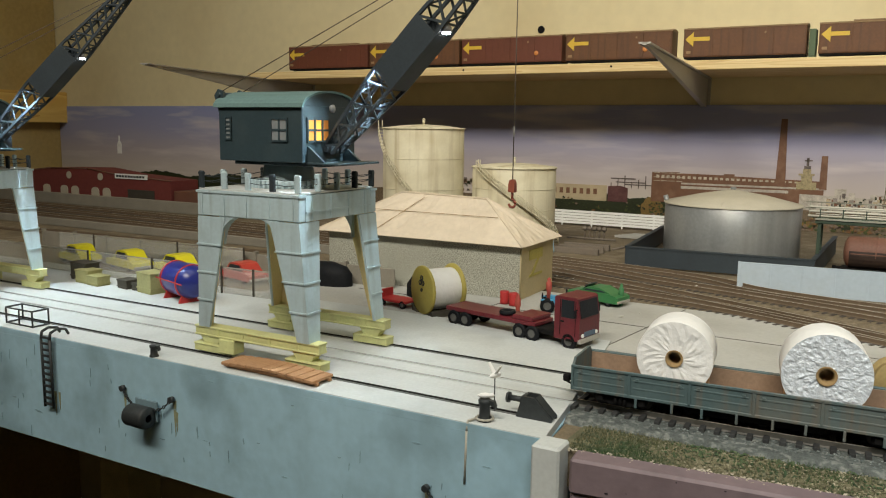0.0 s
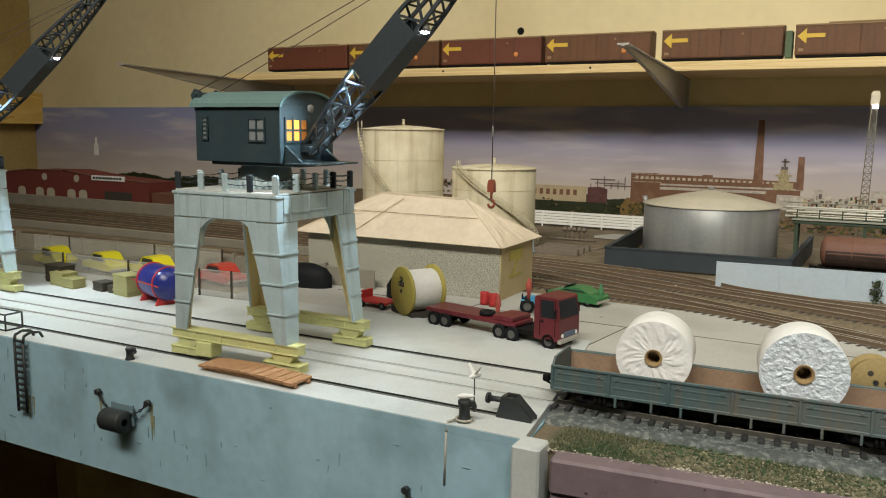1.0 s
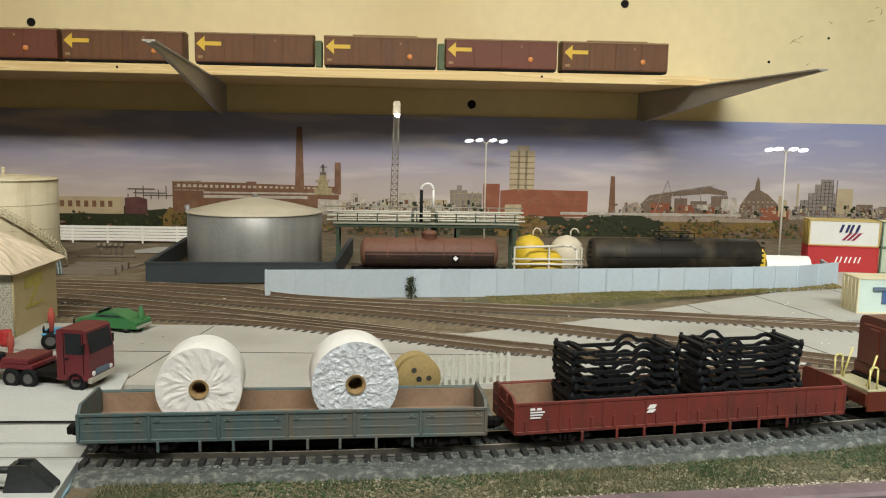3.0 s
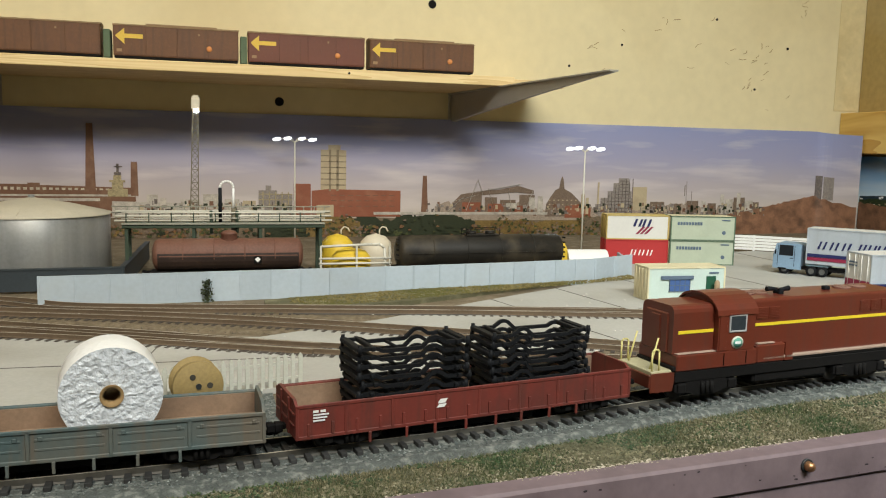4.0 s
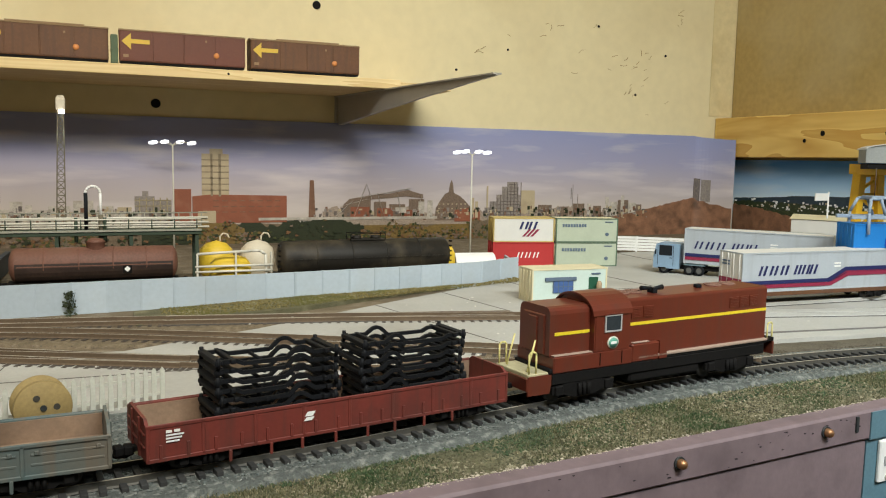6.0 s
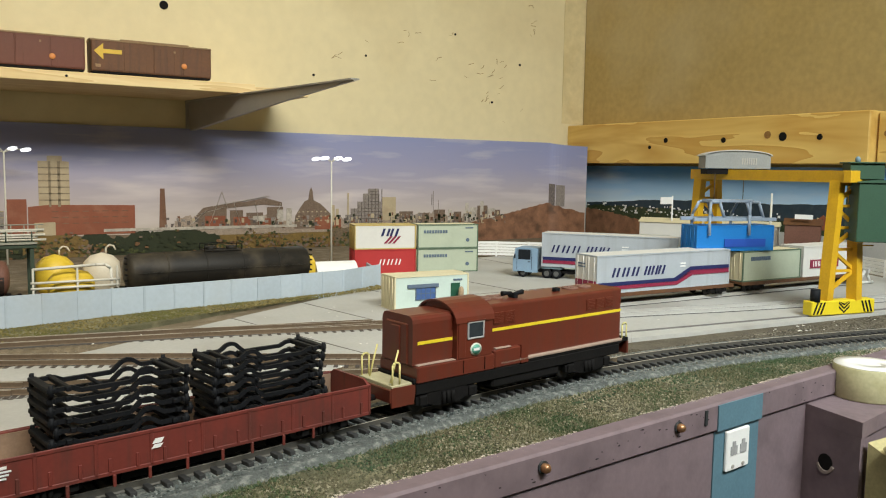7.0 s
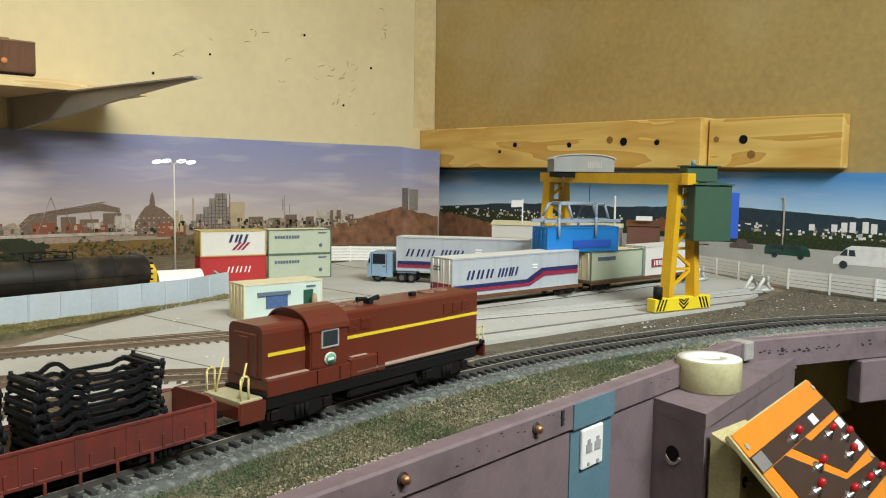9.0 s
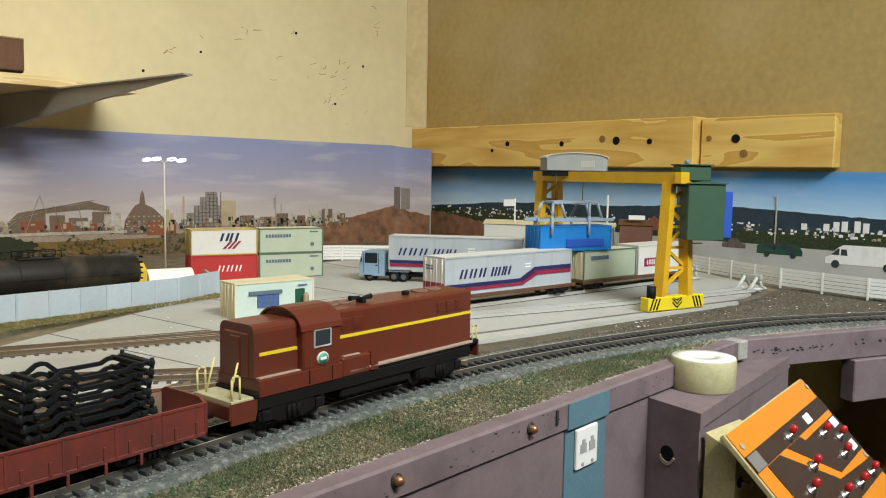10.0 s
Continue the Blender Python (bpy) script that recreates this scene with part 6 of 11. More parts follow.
for i in range(70):
    a, r, z = random.uniform(0, 6.28), random.uniform(0, 0.0045), random.uniform(0.0, 0.019)
    c = Vector((0.385 + math.cos(a) * r, 0.684 - abs(math.sin(a)) * 0.003, -0.003 + z))
    d = Vector((random.uniform(-1, 1), random.uniform(-1, 1), random.uniform(-0.5, 1))).normalized() * 0.0022
    e = d.orthogonal().normalized() * 0.0011
    bush.add([c, c + d + e, c + d * 1.6, c + d - e], [(0, 1, 2, 3)])
for i in range(5):
    bush.cyl((0.385, 0.684, -0.003), (0.385 + random.uniform(-0.004, 0.004), 0.683, 0.014), 0.0003, n=4)
IVY = mat("dark_ivy", (0.035, 0.045, 0.02), 0.8, var=0.3)
solid("creeper", bush, IVY, "dark creeper growing up the pale wall", "plant")

SPTS = spline(SIDING, 0.001)


def tank_wagon(x0, x1, r, zc, paint, label, dome=True, saddle=False):
    m = chord(x0, x1, SPTS)
    L = x1 - x0
    h = L / 2
    t = thing("tank_wagon", m, label, "tank wagon", "oil siding wagons")
    prof = [(0.0001, -h), (r * 0.55, -h + 0.0008), (r * 0.9, -h + 0.003), (r, -h + 0.006), (r, h - 0.006), (r * 0.9, h - 0.003), (r * 0.55, h - 0.0008), (0.0001, h)]
    sh = Mesh().lathe(prof, (0, 0, zc), "x", 36)
    part("barrel", sh, paint, t)
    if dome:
        # the barrel's lower half as a thin shell in darker brown
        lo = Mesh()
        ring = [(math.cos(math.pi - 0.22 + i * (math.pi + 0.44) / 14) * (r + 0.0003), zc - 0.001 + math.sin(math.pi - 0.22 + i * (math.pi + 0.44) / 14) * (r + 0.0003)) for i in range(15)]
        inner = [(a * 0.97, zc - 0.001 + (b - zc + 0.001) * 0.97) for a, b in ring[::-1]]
        part("lower_barrel", lo.prism(ring + inner, -h + 0.0055, h - 0.0055, "x"), LOWTANK, t, "dark lower half of the barrel")
    for k in range(1, 5):
        x = -h + L * k / 5
        part("barrel_band", Mesh().lathe([(r, x - 0.0006), (r + 0.0004, x - 0.0004), (r + 0.0004, x + 0.0004), (r, x + 0.0006)], (0, 0, zc), "x", 36), paint, t)
    if dome:
        part("dome", Mesh().lathe([(0.0075, zc + r - 0.003), (0.0075, zc + r + 0.004), (0.0082, zc + r + 0.0045), (0.0055, zc + r + 0.0068), (0.0001, zc + r + 0.0078)], (0, 0, 0), "z", 24), paint, t)
    if saddle:
        part("walkway", Mesh().box(-0.018, -0.007, zc + r - 0.0008, 0.018, 0.007, zc + r + 0.0008, 0.0003), paint, t)
        part("manhole", Mesh().cyl((-0.010, 0, zc + r), (-0.010, 0, zc + r + 0.0035), 0.005, n=18).cyl((0.010, 0, zc + r), (0.010, 0, zc + r + 0.0035), 0.005, n=18), paint, t)
        rl = Mesh()
        for s in (-1, 1):
            rl.tube([(-0.018, s * 0.007, zc + r), (-0.018, s * 0.007, zc + r + 0.006), (0.018, s * 0.007, zc + r + 0.006), (0.018, s * 0.007, zc + r)], 0.0004, 5)
        part("hand_rail", rl, SOOT, t)
        for s in (-1, 1):
            for k in range(6):
                part("end_rung", Mesh().box(s * h - 0.0008, -0.011, zc - r + 0.004 + k * 0.005, s * h + 0.0008, -0.006, zc - r + 0.0055 + k * 0.005), SOOT, t)
    part("sole_bar", Mesh().box(-h - 0.001, -0.012, 0.0070, h + 0.001, 0.012, 0.0092, 0.0003).box(-h * 0.2, -0.0135, zc - r * 0.8, -h * 0.2 + 0.001, 0.0135, zc - r * 0.8 + 0.001), SOOT, t)
    part("strap", Mesh().box(-h * 0.9, -r - 0.0006, zc - 0.0006, h * 0.9, -r + 0.0004, zc + 0.0003), paint, t)
    for s in (-1, 1):
        bogie(t, s * (h - 0.020))
        coupler(t, s * h, s)
    return t


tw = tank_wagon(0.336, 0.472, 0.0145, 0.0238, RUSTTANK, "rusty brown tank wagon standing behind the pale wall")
part("hazard_plate", Mesh().box(-0.0036, -0.0003, -0.0036, 0.0036, 0.0003, 0.0036), SOOT, tw, "black hazard plate", pose(0.025, -0.0146, 0.020))
part("hazard_diamond", Mesh().box(-0.0018, -0.0003, -0.0018, 0.0018, 0.0003, 0.0018), WHITE, tw, "white diamond", pose(0.025, -0.0150, 0.020, 0, 45, 0))
tank_wagon(0.562, 0.740, 0.0165, 0.0232, BLACKTANK, "sooty black bogie tank wagon behind the pale wall", False, True)

# loading rack
RAILDULL = mat("dull_rail_paint", (0.27, 0.27, 0.22), 0.6, var=0.2, scale=90)
rack = tagged(new("loading_rack"), "dark green steel loading rack with pale pipes", "loading rack")
for x in (0.312, 0.372, 0.434, 0.492):
    for y in (0.795, 0.822):
        part("post", Mesh().box(x - 0.0016, y - 0.0016, -0.004, x + 0.0016, y + 0.0016, 0.052), GREENST, rack)
part("beam", Mesh().box(0.308, 0.792, 0.0475, 0.496, 0.798, 0.0510, 0.0004), GREENST, rack)
part("beam", Mesh().box(0.308, 0.819, 0.0475, 0.496, 0.825, 0.0510, 0.0004), GREENST, rack)
part("deck", Mesh().box(0.308, 0.7985, 0.0490, 0.496, 0.8185, 0.0502), MAST, rack)
for k, z in enumerate((0.0535, 0.0575, 0.0615)):
    part("pipe", Mesh().cyl((0.300, 0.808 + k * 0.006, z), (0.505, 0.808 + k * 0.006, z), 0.0010, n=8), PIPEW, rack)
for x in [0.312 + 0.020 * i for i in range(10)]:
    part("rail_post", Mesh().cyl((x, 0.793, 0.051), (x, 0.793, 0.0625), 0.0006, n=6), GREENST, rack)
part("walkway_edge", Mesh().box(0.308, 0.7905, 0.0512, 0.496, 0.7918, 0.0530), RAILDULL, rack, "pale walkway edge")
for x in [0.300 + 0.0105 * i for i in range(20)]:
    part("far_rail_post", Mesh().cyl((x, 0.8235, 0.051), (x, 0.8235, 0.066), 0.0005, n=6), RAILDULL, rack)
for z in (0.0600, 0.0660):
    part("far_rail", Mesh().cyl((0.296, 0.8235, z), (0.505, 0.8235, z), 0.0006, n=6), RAILDULL, rack)
part("hand_rail", Mesh().cyl((0.308, 0.793, 0.0622), (0.496, 0.793, 0.0622), 0.0006, n=6).cyl((0.308, 0.793, 0.057), (0.496, 0.793, 0.057), 0.0005, n=6), PIPEW, rack)
part("loading_arm", Mesh().tube([(0.3965, 0.797, 0.0515), (0.3965, 0.797, 0.086)], 0.0017, 10), BLACK, rack, "black loading hose")
arc = [(0.4025 - 0.0062 * math.cos(a), 0.797, 0.086 + 0.0062 * math.sin(a)) for a in [i * math.pi / 8 for i in range(9)]]
part("loading_arm", Mesh().tube(arc + [(0.4087, 0.797, 0.066)], 0.0012, 10), WHITE, rack, "white curved loading arm")
part("drop_pipe", Mesh().cyl((0.4087, 0.797, 0.045), (0.4087, 0.797, 0.0665), 0.0022, n=12), MAST, rack)
for x in (0.388, 0.412):
    part("valve_post", Mesh().cyl((x, 0.795, 0.042), (x, 0.795, 0.064), 0.0015, n=8), GREENST, rack)

# yellow gas tanks with pipes
gas = thing("gas_tank", pose(0.522, 0.790, -0.004), "round yellow gas tank with pale pipes", "gas tank", "gas tanks")
part("shell", Mesh().lathe([(0.0001, -0.020), (0.007, -0.0185), (0.012, -0.014), (0.0138, -0.007), (0.0138, 0.007), (0.012, 0.014), (0.007, 0.0185), (0.0001, 0.020)], (0, 0, 0.017), "x", 30), TANKYEL, gas)
part("saddle", Mesh().box(-0.010, -0.010, 0, -0.007, 0.010, 0.008).box(0.007, -0.010, 0, 0.010, 0.010, 0.008), CONC, gas)
g2 = thing("gas_tank", pose(0.515, 0.838, -0.004), "round yellow gas tank with pale pipes", "gas tank", "gas tanks")
part("shell", Mesh().lathe([(0.0001, 0.0), (0.010, 0.002), (0.016, 0.008), (0.0175, 0.020), (0.016, 0.032), (0.010, 0.038), (0.0001, 0.041)], (0, 0, 0), "z", 30), TANKYEL, g2)
g3 = thing("gas_tank", pose(0.556, 0.838, -0.004), "round cream gas tank with curved vent pipe", "gas tank", "gas tanks")
part("shell", Mesh().lathe([(0.0001, 0.0), (0.010, 0.002), (0.016, 0.008), (0.0175, 0.020), (0.016, 0.032), (0.010, 0.038), (0.0001, 0.041)], (0, 0, 0), "z", 30), CREAMT, g3)
for g in (g2, g3):
    part("vent_pipe", Mesh().tube([(0.004, 0, 0.040), (0.004, 0, 0.045), (0.007, 0, 0.048), (0.011, 0, 0.047), (0.013, 0, 0.043)], 0.0008, 6), CREAMT, g)
pp = tagged(new("pipe_run"), "pale pipes running past the gas tanks", "pipes")
part("pipe", Mesh().tube([(0.490, 0.776, 0.0305), (0.540, 0.776, 0.0325), (0.548, 0.776, 0.0325), (0.553, 0.776, 0.029), (0.554, 0.776, -0.003)], 0.0013, 8), PIPEW, pp)
part("pipe", Mesh().cyl((0.488, 0.774, 0.0190), (0.560, 0.774, 0.0190), 0.0011, n=8), PIPEW, pp)
part("pipe", Mesh().cyl((0.488, 0.774, 0.0140), (0.560, 0.774, 0.0140), 0.0011, n=8), PIPEW, pp)
for x in (0.490, 0.525, 0.558):
    part("pipe_stand", Mesh().box(x - 0.0008, 0.7735, -0.004, x + 0.0008, 0.7765, 0.031), PIPEW, pp)

# lattice lighting tower and lamp standards
tow = thing("lighting_tower", pose(0.367, 1.00, -0.004, 0, 1.2, 0), "brown lattice lighting tower with white lamp head", "lighting tower")
lt = Mesh()
NS = 22
for i in range(NS):
    z0_, z1_ = 0.172 * i / NS, 0.172 * (i + 1) / NS
    w0, w1 = 0.0052 - 0.0022 * i / NS, 0.0052 - 0.0022 * (i + 1) / NS
    c = [(-1, -1), (1, -1), (1, 1), (-1, 1)]
    for k in range(4):
        (ax, ay), (bx, by) = c[k], c[(k + 1) % 4]
        lt.bar((ax * w0, ay * w0, z0_), (ax * w1, ay * w1, z1_), 0.0010)
        if i % 2 == k % 2:
            lt.bar((ax * w0, ay * w0, z0_), (bx * w1, by * w1, z1_), 0.0007)
        else:
            lt.bar((bx * w0, by * w0, z0_), (ax * w1, ay * w1, z1_), 0.0007)
        lt.bar((ax * w1, ay * w1, z1_), (bx * w1, by * w1, z1_), 0.0006)
part("mast", lt, MAST, tow)
part("lamp_head", Mesh().box(-0.0048, -0.0055, 0.172, 0.0048, 0.004, 0.184, 0.0008).prism([(-0.0048, 0.184), (0.0048, 0.184), (0.003, 0.188), (-0.003, 0.188)], -0.004, 0.003, "y"), CREAMT, tow, "pale lamp housing")
part("lamp", Mesh().lathe([(0.0001, 0.168), (0.0028, 0.1685), (0.0032, 0.1705), (0.0028, 0.172), (0.0001, 0.172)], (0.001, -0.004, 0), "z", 14), LED, tow, "lit white lamp")


def lamp_standard(x, y, h, spread, turn):
    t = thing("lamp_standard", pose(x, y, -0.004, 0, 0, turn), "pale lamp standard with four lit white heads", "lamp standard", "lamp standards")
    part("pole", Mesh().cyl((0, 0, 0), (0, 0, h), 0.0013, 0.0009, 8), PIPEW, t)
    for k, (dx, dy) in enumerate(((-1, 0.25), (-0.42, -0.3), (0.42, 0.3), (1, -0.1))):
        e = Vector((dx * spread, dy * spread * 0.6, h + 0.004 - 0.002 * abs(dx)))
        part("arm", Mesh().tube([(0, 0, h - 0.002), (dx * spread * 0.4, dy * spread * 0.25, h + 0.003), e], 0.0006, 6), PIPEW, t)
        a = math.degrees(math.atan2(dy * 0.6, dx))
        part("lamp_head", Mesh().lathe([(0.0001, -0.006), (0.0018, -0.005), (0.0026, 0), (0.0018, 0.005), (0.0001, 0.006)], (0, 0, 0), "x", 12), LAMPW, t, "lit white lamp head", Matrix.Translation(e) @ pose(0, 0, 0, 0, 8 if dx < 0 else -8, a))
    return t


lamp_standard(0.498, 1.13, 0.139, 0.024, 0)
lamp_standard(0.862, 0.98, 0.134, 0.020, -30)
rod = thing("yard_hut", pose(0.790, 0.822, -0.004, 0, 0, -8), "white barrel-roofed store with yellow end hut", "store")
part("store", Mesh().prism([(-0.014, 0), (0.014, 0)] + [(0.014 * math.cos(a), 0.010 + 0.013 * math.sin(a)) for a in [i * math.pi / 10 for i in range(11)]], -0.020, 0.026, "x"), WHITE, rod)
part("end_hut", Mesh().prism([(-0.013, 0), (0.013, 0), (0.013, 0.024), (0.0, 0.030), (-0.013, 0.024)], -0.052, -0.022, "x"), TANKYEL, rod, "yellow gabled hut")

# ---- container yard ----
CREAMC = mat("cream_container", (0.66, 0.60, 0.40), 0.6, var=0.06)
PALEGREEN = mat("pale_green_container", (0.42, 0.47, 0.36), 0.6, var=0.06, stain=(0.34, 0.38, 0.29), stain_amt=0.3, stain_scale=40)
REDC = mat("red_container", (0.42, 0.03, 0.03), 0.5, var=0.06)
WHITEC = mat("white_container_side", (0.64, 0.63, 0.59), 0.55, var=0.04)
TANC = mat("tan_container_end", (0.48, 0.36, 0.12), 0.6, var=0.08)
NAVY = mat("navy_lettering", (0.015, 0.02, 0.09), 0.5, var=0.05)
CRIM = mat("crimson_lettering", (0.24, 0.02, 0.055), 0.5, var=0.05)
# Pale sides, darkened and blued in the colour for facing away from light.
SHADEDSILVER = mat("shade_toned_silver_side", (0.42, 0.46, 0.50), 0.45, 0.1, var=0.05, streak=(0.34, 0.36, 0.38), streak_amt=0.45, streak_scale=160)
GREYL = mat("slate_lettering", (0.10, 0.14, 0.20), 0.6, var=0.05)
GRNFRAME = mat("dark_green_trim", (0.10, 0.15, 0.10), 0.6, var=0.1)
MINT = mat("pale_mint_wall", (0.52, 0.63, 0.58), 0.6, var=0.05)
BLUEWIN = mat("blue_window_print", (0.06, 0.12, 0.30), 0.4, var=0.2, scale=200)
DOORG = mat("deep_green_door", (0.015, 0.08, 0.045), 0.5, var=0.1)


def container(m, L, W, Hh, side, end, trim, label, group="containers", name="shipping_container"):
    """A box container: frame posts, corrugated panels, doors with bars. Local x along it, origin at the front left foot."""
    t = thing(name, m, label, "container", group)
    part("body", Mesh().box(0.0007, 0.0007, 0.0005, L - 0.0007, W - 0.0007, Hh - 0.0006), side, t)
    for x in (0, L - 0.0014):
        for y in (0, W - 0.0014):
            part("corner_post", Mesh().box(x, y, 0, x + 0.0014, y + 0.0014, Hh, 0.0002), trim, t)
    for y in (0, W - 0.0012):
        for z in (0, Hh - 0.0012):
            part("side_rail", Mesh().box(0.0014, y, z, L - 0.0014, y + 0.0012, z + 0.0012), trim, t)
    for x in (0, L - 0.0012):
        for z in (0, Hh - 0.0012):
            part("end_rail", Mesh().box(x, 0.0014, z, x + 0.0012, W - 0.0014, z + 0.0012), trim, t)
    d = Mesh().box(0.0002, 0.0014, 0.0012, 0.0008, W - 0.0014, Hh - 0.0012)
    for k in range(4):
        y = 0.004 + k * (W - 0.008) / 3
        d.cyl((-0.0002, y, 0.0015), (-0.0002, y, Hh - 0.0015), 0.0004, n=6)
    d.box(-0.0002, W / 2 - 0.0003, 0.0012, 0.0008, W / 2 + 0.0003, Hh - 0.0012)
    part("end_door", d, end, t)
    part("roof_panel", Mesh().box(0.0014, 0.0014, Hh - 0.0006, L - 0.0014, W - 0.0014, Hh - 0.0002), end, t)
    return t


def emblem_bars(t, rhythm, size, x, z, material, shear=0.0, y=0.0, bold=0.0, spacing=1.0):
    """A row of plain slanted bars, two to a block, that stands for a painted company mark. rhythm: 2 a wide block, 1 a narrow one, 0 a gap."""
    h = size * 0.70
    step = {0: size * 0.28, 1: size * 0.34 * spacing, 2: size * 0.66 * spacing}
    cx_ = x - sum(step[k] for k in rhythm) / 2
    for k in rhythm:
        if k:
            wb = size * 0.15 + 2 * bold
            for xs in ((cx_, cx_ + step[k] - size * 0.12 - wb) if k == 2 else (cx_,)):
                part("painted_bar", Mesh().prism([(xs - shear * h / 2, z - h / 2), (xs + wb - shear * h / 2, z - h / 2), (xs + wb + shear * h / 2, z + h / 2), (xs + shear * h / 2, z + h / 2)], y, y + 0.0006, "y"), material, t, "plain slanted painted bar")
        cx_ += step[k]


def bars_mark(t, x, z, w, h, n, material, y=0.0):
    m = Mesh()
    for i in range(n):
        m.box(x + w * i / n, y, z, x + w * (i + 0.72) / n, y + 0.0009, z + h)
    return part("marking", m, material, t, "unreadable printed lettering")


SD = math.degrees(math.atan2(0.810 - 0.847, 0.978 - 0.830))
S0 = pose(0.830, 0.847, -0.001, 0, 0, SD)
low_box = container(S0, 0.0735, 0.029, 0.0285, REDC, REDC, REDC, "red shipping container with white lettering, under another")
emblem_bars(low_box, (2, 0, 2, 0, 2), 0.0095, 0.043, 0.0135, WHITE, 0.3, 0.0, 0.0, 1.1)
top_box = container(S0 @ pose(0, 0, 0.0287), 0.0735, 0.029, 0.0285, WHITEC, TANC, TANC, "white shipping container with navy and crimson lettering on top")
emblem_bars(top_box, (2, 2), 0.0125, 0.043, 0.0195, NAVY, 0.35, 0.0, 0.0004, 1.25)
sl = Mesh()
for i in range(3):
    sl.prism([(0.0345 + i * 0.005, 0.0065), (0.0375 + i * 0.005, 0.0065), (0.0455 + i * 0.005, 0.0150), (0.0425 + i * 0.005, 0.0150)], 0.0000, 0.0009, "y")
part("stripes", sl, CRIM, top_box, "crimson slanting stripes")
for k in range(2):
    c = container(S0 @ pose(0.0755, 0.0002, 0.0287 * k), 0.0765, 0.029, 0.0285, PALEGREEN, CREAMC, GRNFRAME, "pale green shipping container with faded lettering, in a stack of two")
    bars_mark(c, 0.008, 0.0180, 0.030, 0.0035, 9, GREYL)
    part("emblem", Mesh().cyl((0.063, 0.0006, 0.0095), (0.063, -0.0001, 0.0095), 0.0022, n=12).box(0.060, -0.0001, 0.0235, 0.070, 0.0006, 0.0248), GREYL, c, "round grey emblem")

off = container(pose(0.7525, 0.6125, -0.001, 0, 0, -3.1), 0.0745, 0.027, 0.0298, MINT, CREAMC, CREAMC, "site office made from a pale mint container with blue window", "", "site_office")
part("window", Mesh().box(0.0205, -0.0001, 0.0085, 0.0400, 0.0006, 0.0190), BLUEWIN, off, "blue barred window")
wf = Mesh()
for i in range(5):
    wf.box(0.0205 + i * 0.0048, -0.0004, 0.0082, 0.0211 + i * 0.0048, 0.0006, 0.0193)
for i in range(3):
    wf.box(0.0202, -0.0004, 0.0082 + i * 0.0053, 0.0403, 0.0006, 0.0088 + i * 0.0053)
part("window_frame", wf, GREYL, off)
part("awning", Mesh().box(0.0125, -0.0012, 0.0190, 0.0430, 0.0006, 0.0222, 0.0002), GREYL, off, "blue-grey awning strip")
part("door", Mesh().box(0.0560, -0.0002, 0.0010, 0.0650, 0.0006, 0.0215), DOORG, off, "deep green door")
part("sign", Mesh().box(0.0585, -0.0002, 0.0238, 0.0675, 0.0006, 0.0252), GREYL, off, "small unreadable sign")
fig = Mesh().lathe([(0.0006, 0), (0.0017, 0.001), (0.0017, 0.0085), (0.0024, 0.011), (0.0024, 0.0165), (0.0014, 0.0185), (0.0001, 0.019)], (0, 0, 0), "z", 12)
FIGT = mat("painted_figure", (0.36, 0.26, 0.16), 0.6, var=0.2)
solid("figurine", fig, FIGT, "tiny painted plaster figurine by the office door", "figurine", m=pose(0.8150, 0.6030, -0.001))
solid("oil_barrel", Mesh().lathe([(0.0001, 0), (0.0042, 0.0002), (0.0044, 0.003), (0.0042, 0.0035), (0.0044, 0.0065), (0.0042, 0.007), (0.0044, 0.0100), (0.0040, 0.0104), (0.0038, 0.0098), (0.0001, 0.0098)], (0, 0, 0), "z", 20), ZINC, "grey steel drum beside the site office", "barrel", m=pose(0.8280, 0.5965, -0.001))

# container wagons
BPTS = spline(YARD_B, 0.001)


def flat_wagon(x0, x1):
    m = chord(x0, x1, BPTS)
    L = x1 - x0
    t = thing("flat_wagon", m, "brown skeletal container flat wagon", "flat wagon", "container wagons")
    part("deck", Mesh().box(-L / 2, -0.0145, 0.0082, L / 2, 0.0145, 0.0104, 0.0003).box(-L / 2 + 0.02, -0.005, 0.0050, L / 2 - 0.02, 0.005, 0.0083), VANBROWN, t)
    part("sole_bar", Mesh().box(-L / 2, -0.0152, 0.0070, L / 2, -0.0142, 0.0106, 0.0002).box(-L / 2, 0.0142, 0.0070, L / 2, 0.0152, 0.0106, 0.0002), VANBROWN, t)
    for s in (-1, 1):
        bogie(t, s * (L / 2 - 0.022))
        coupler(t, s * L / 2, s)
    return t, m, L


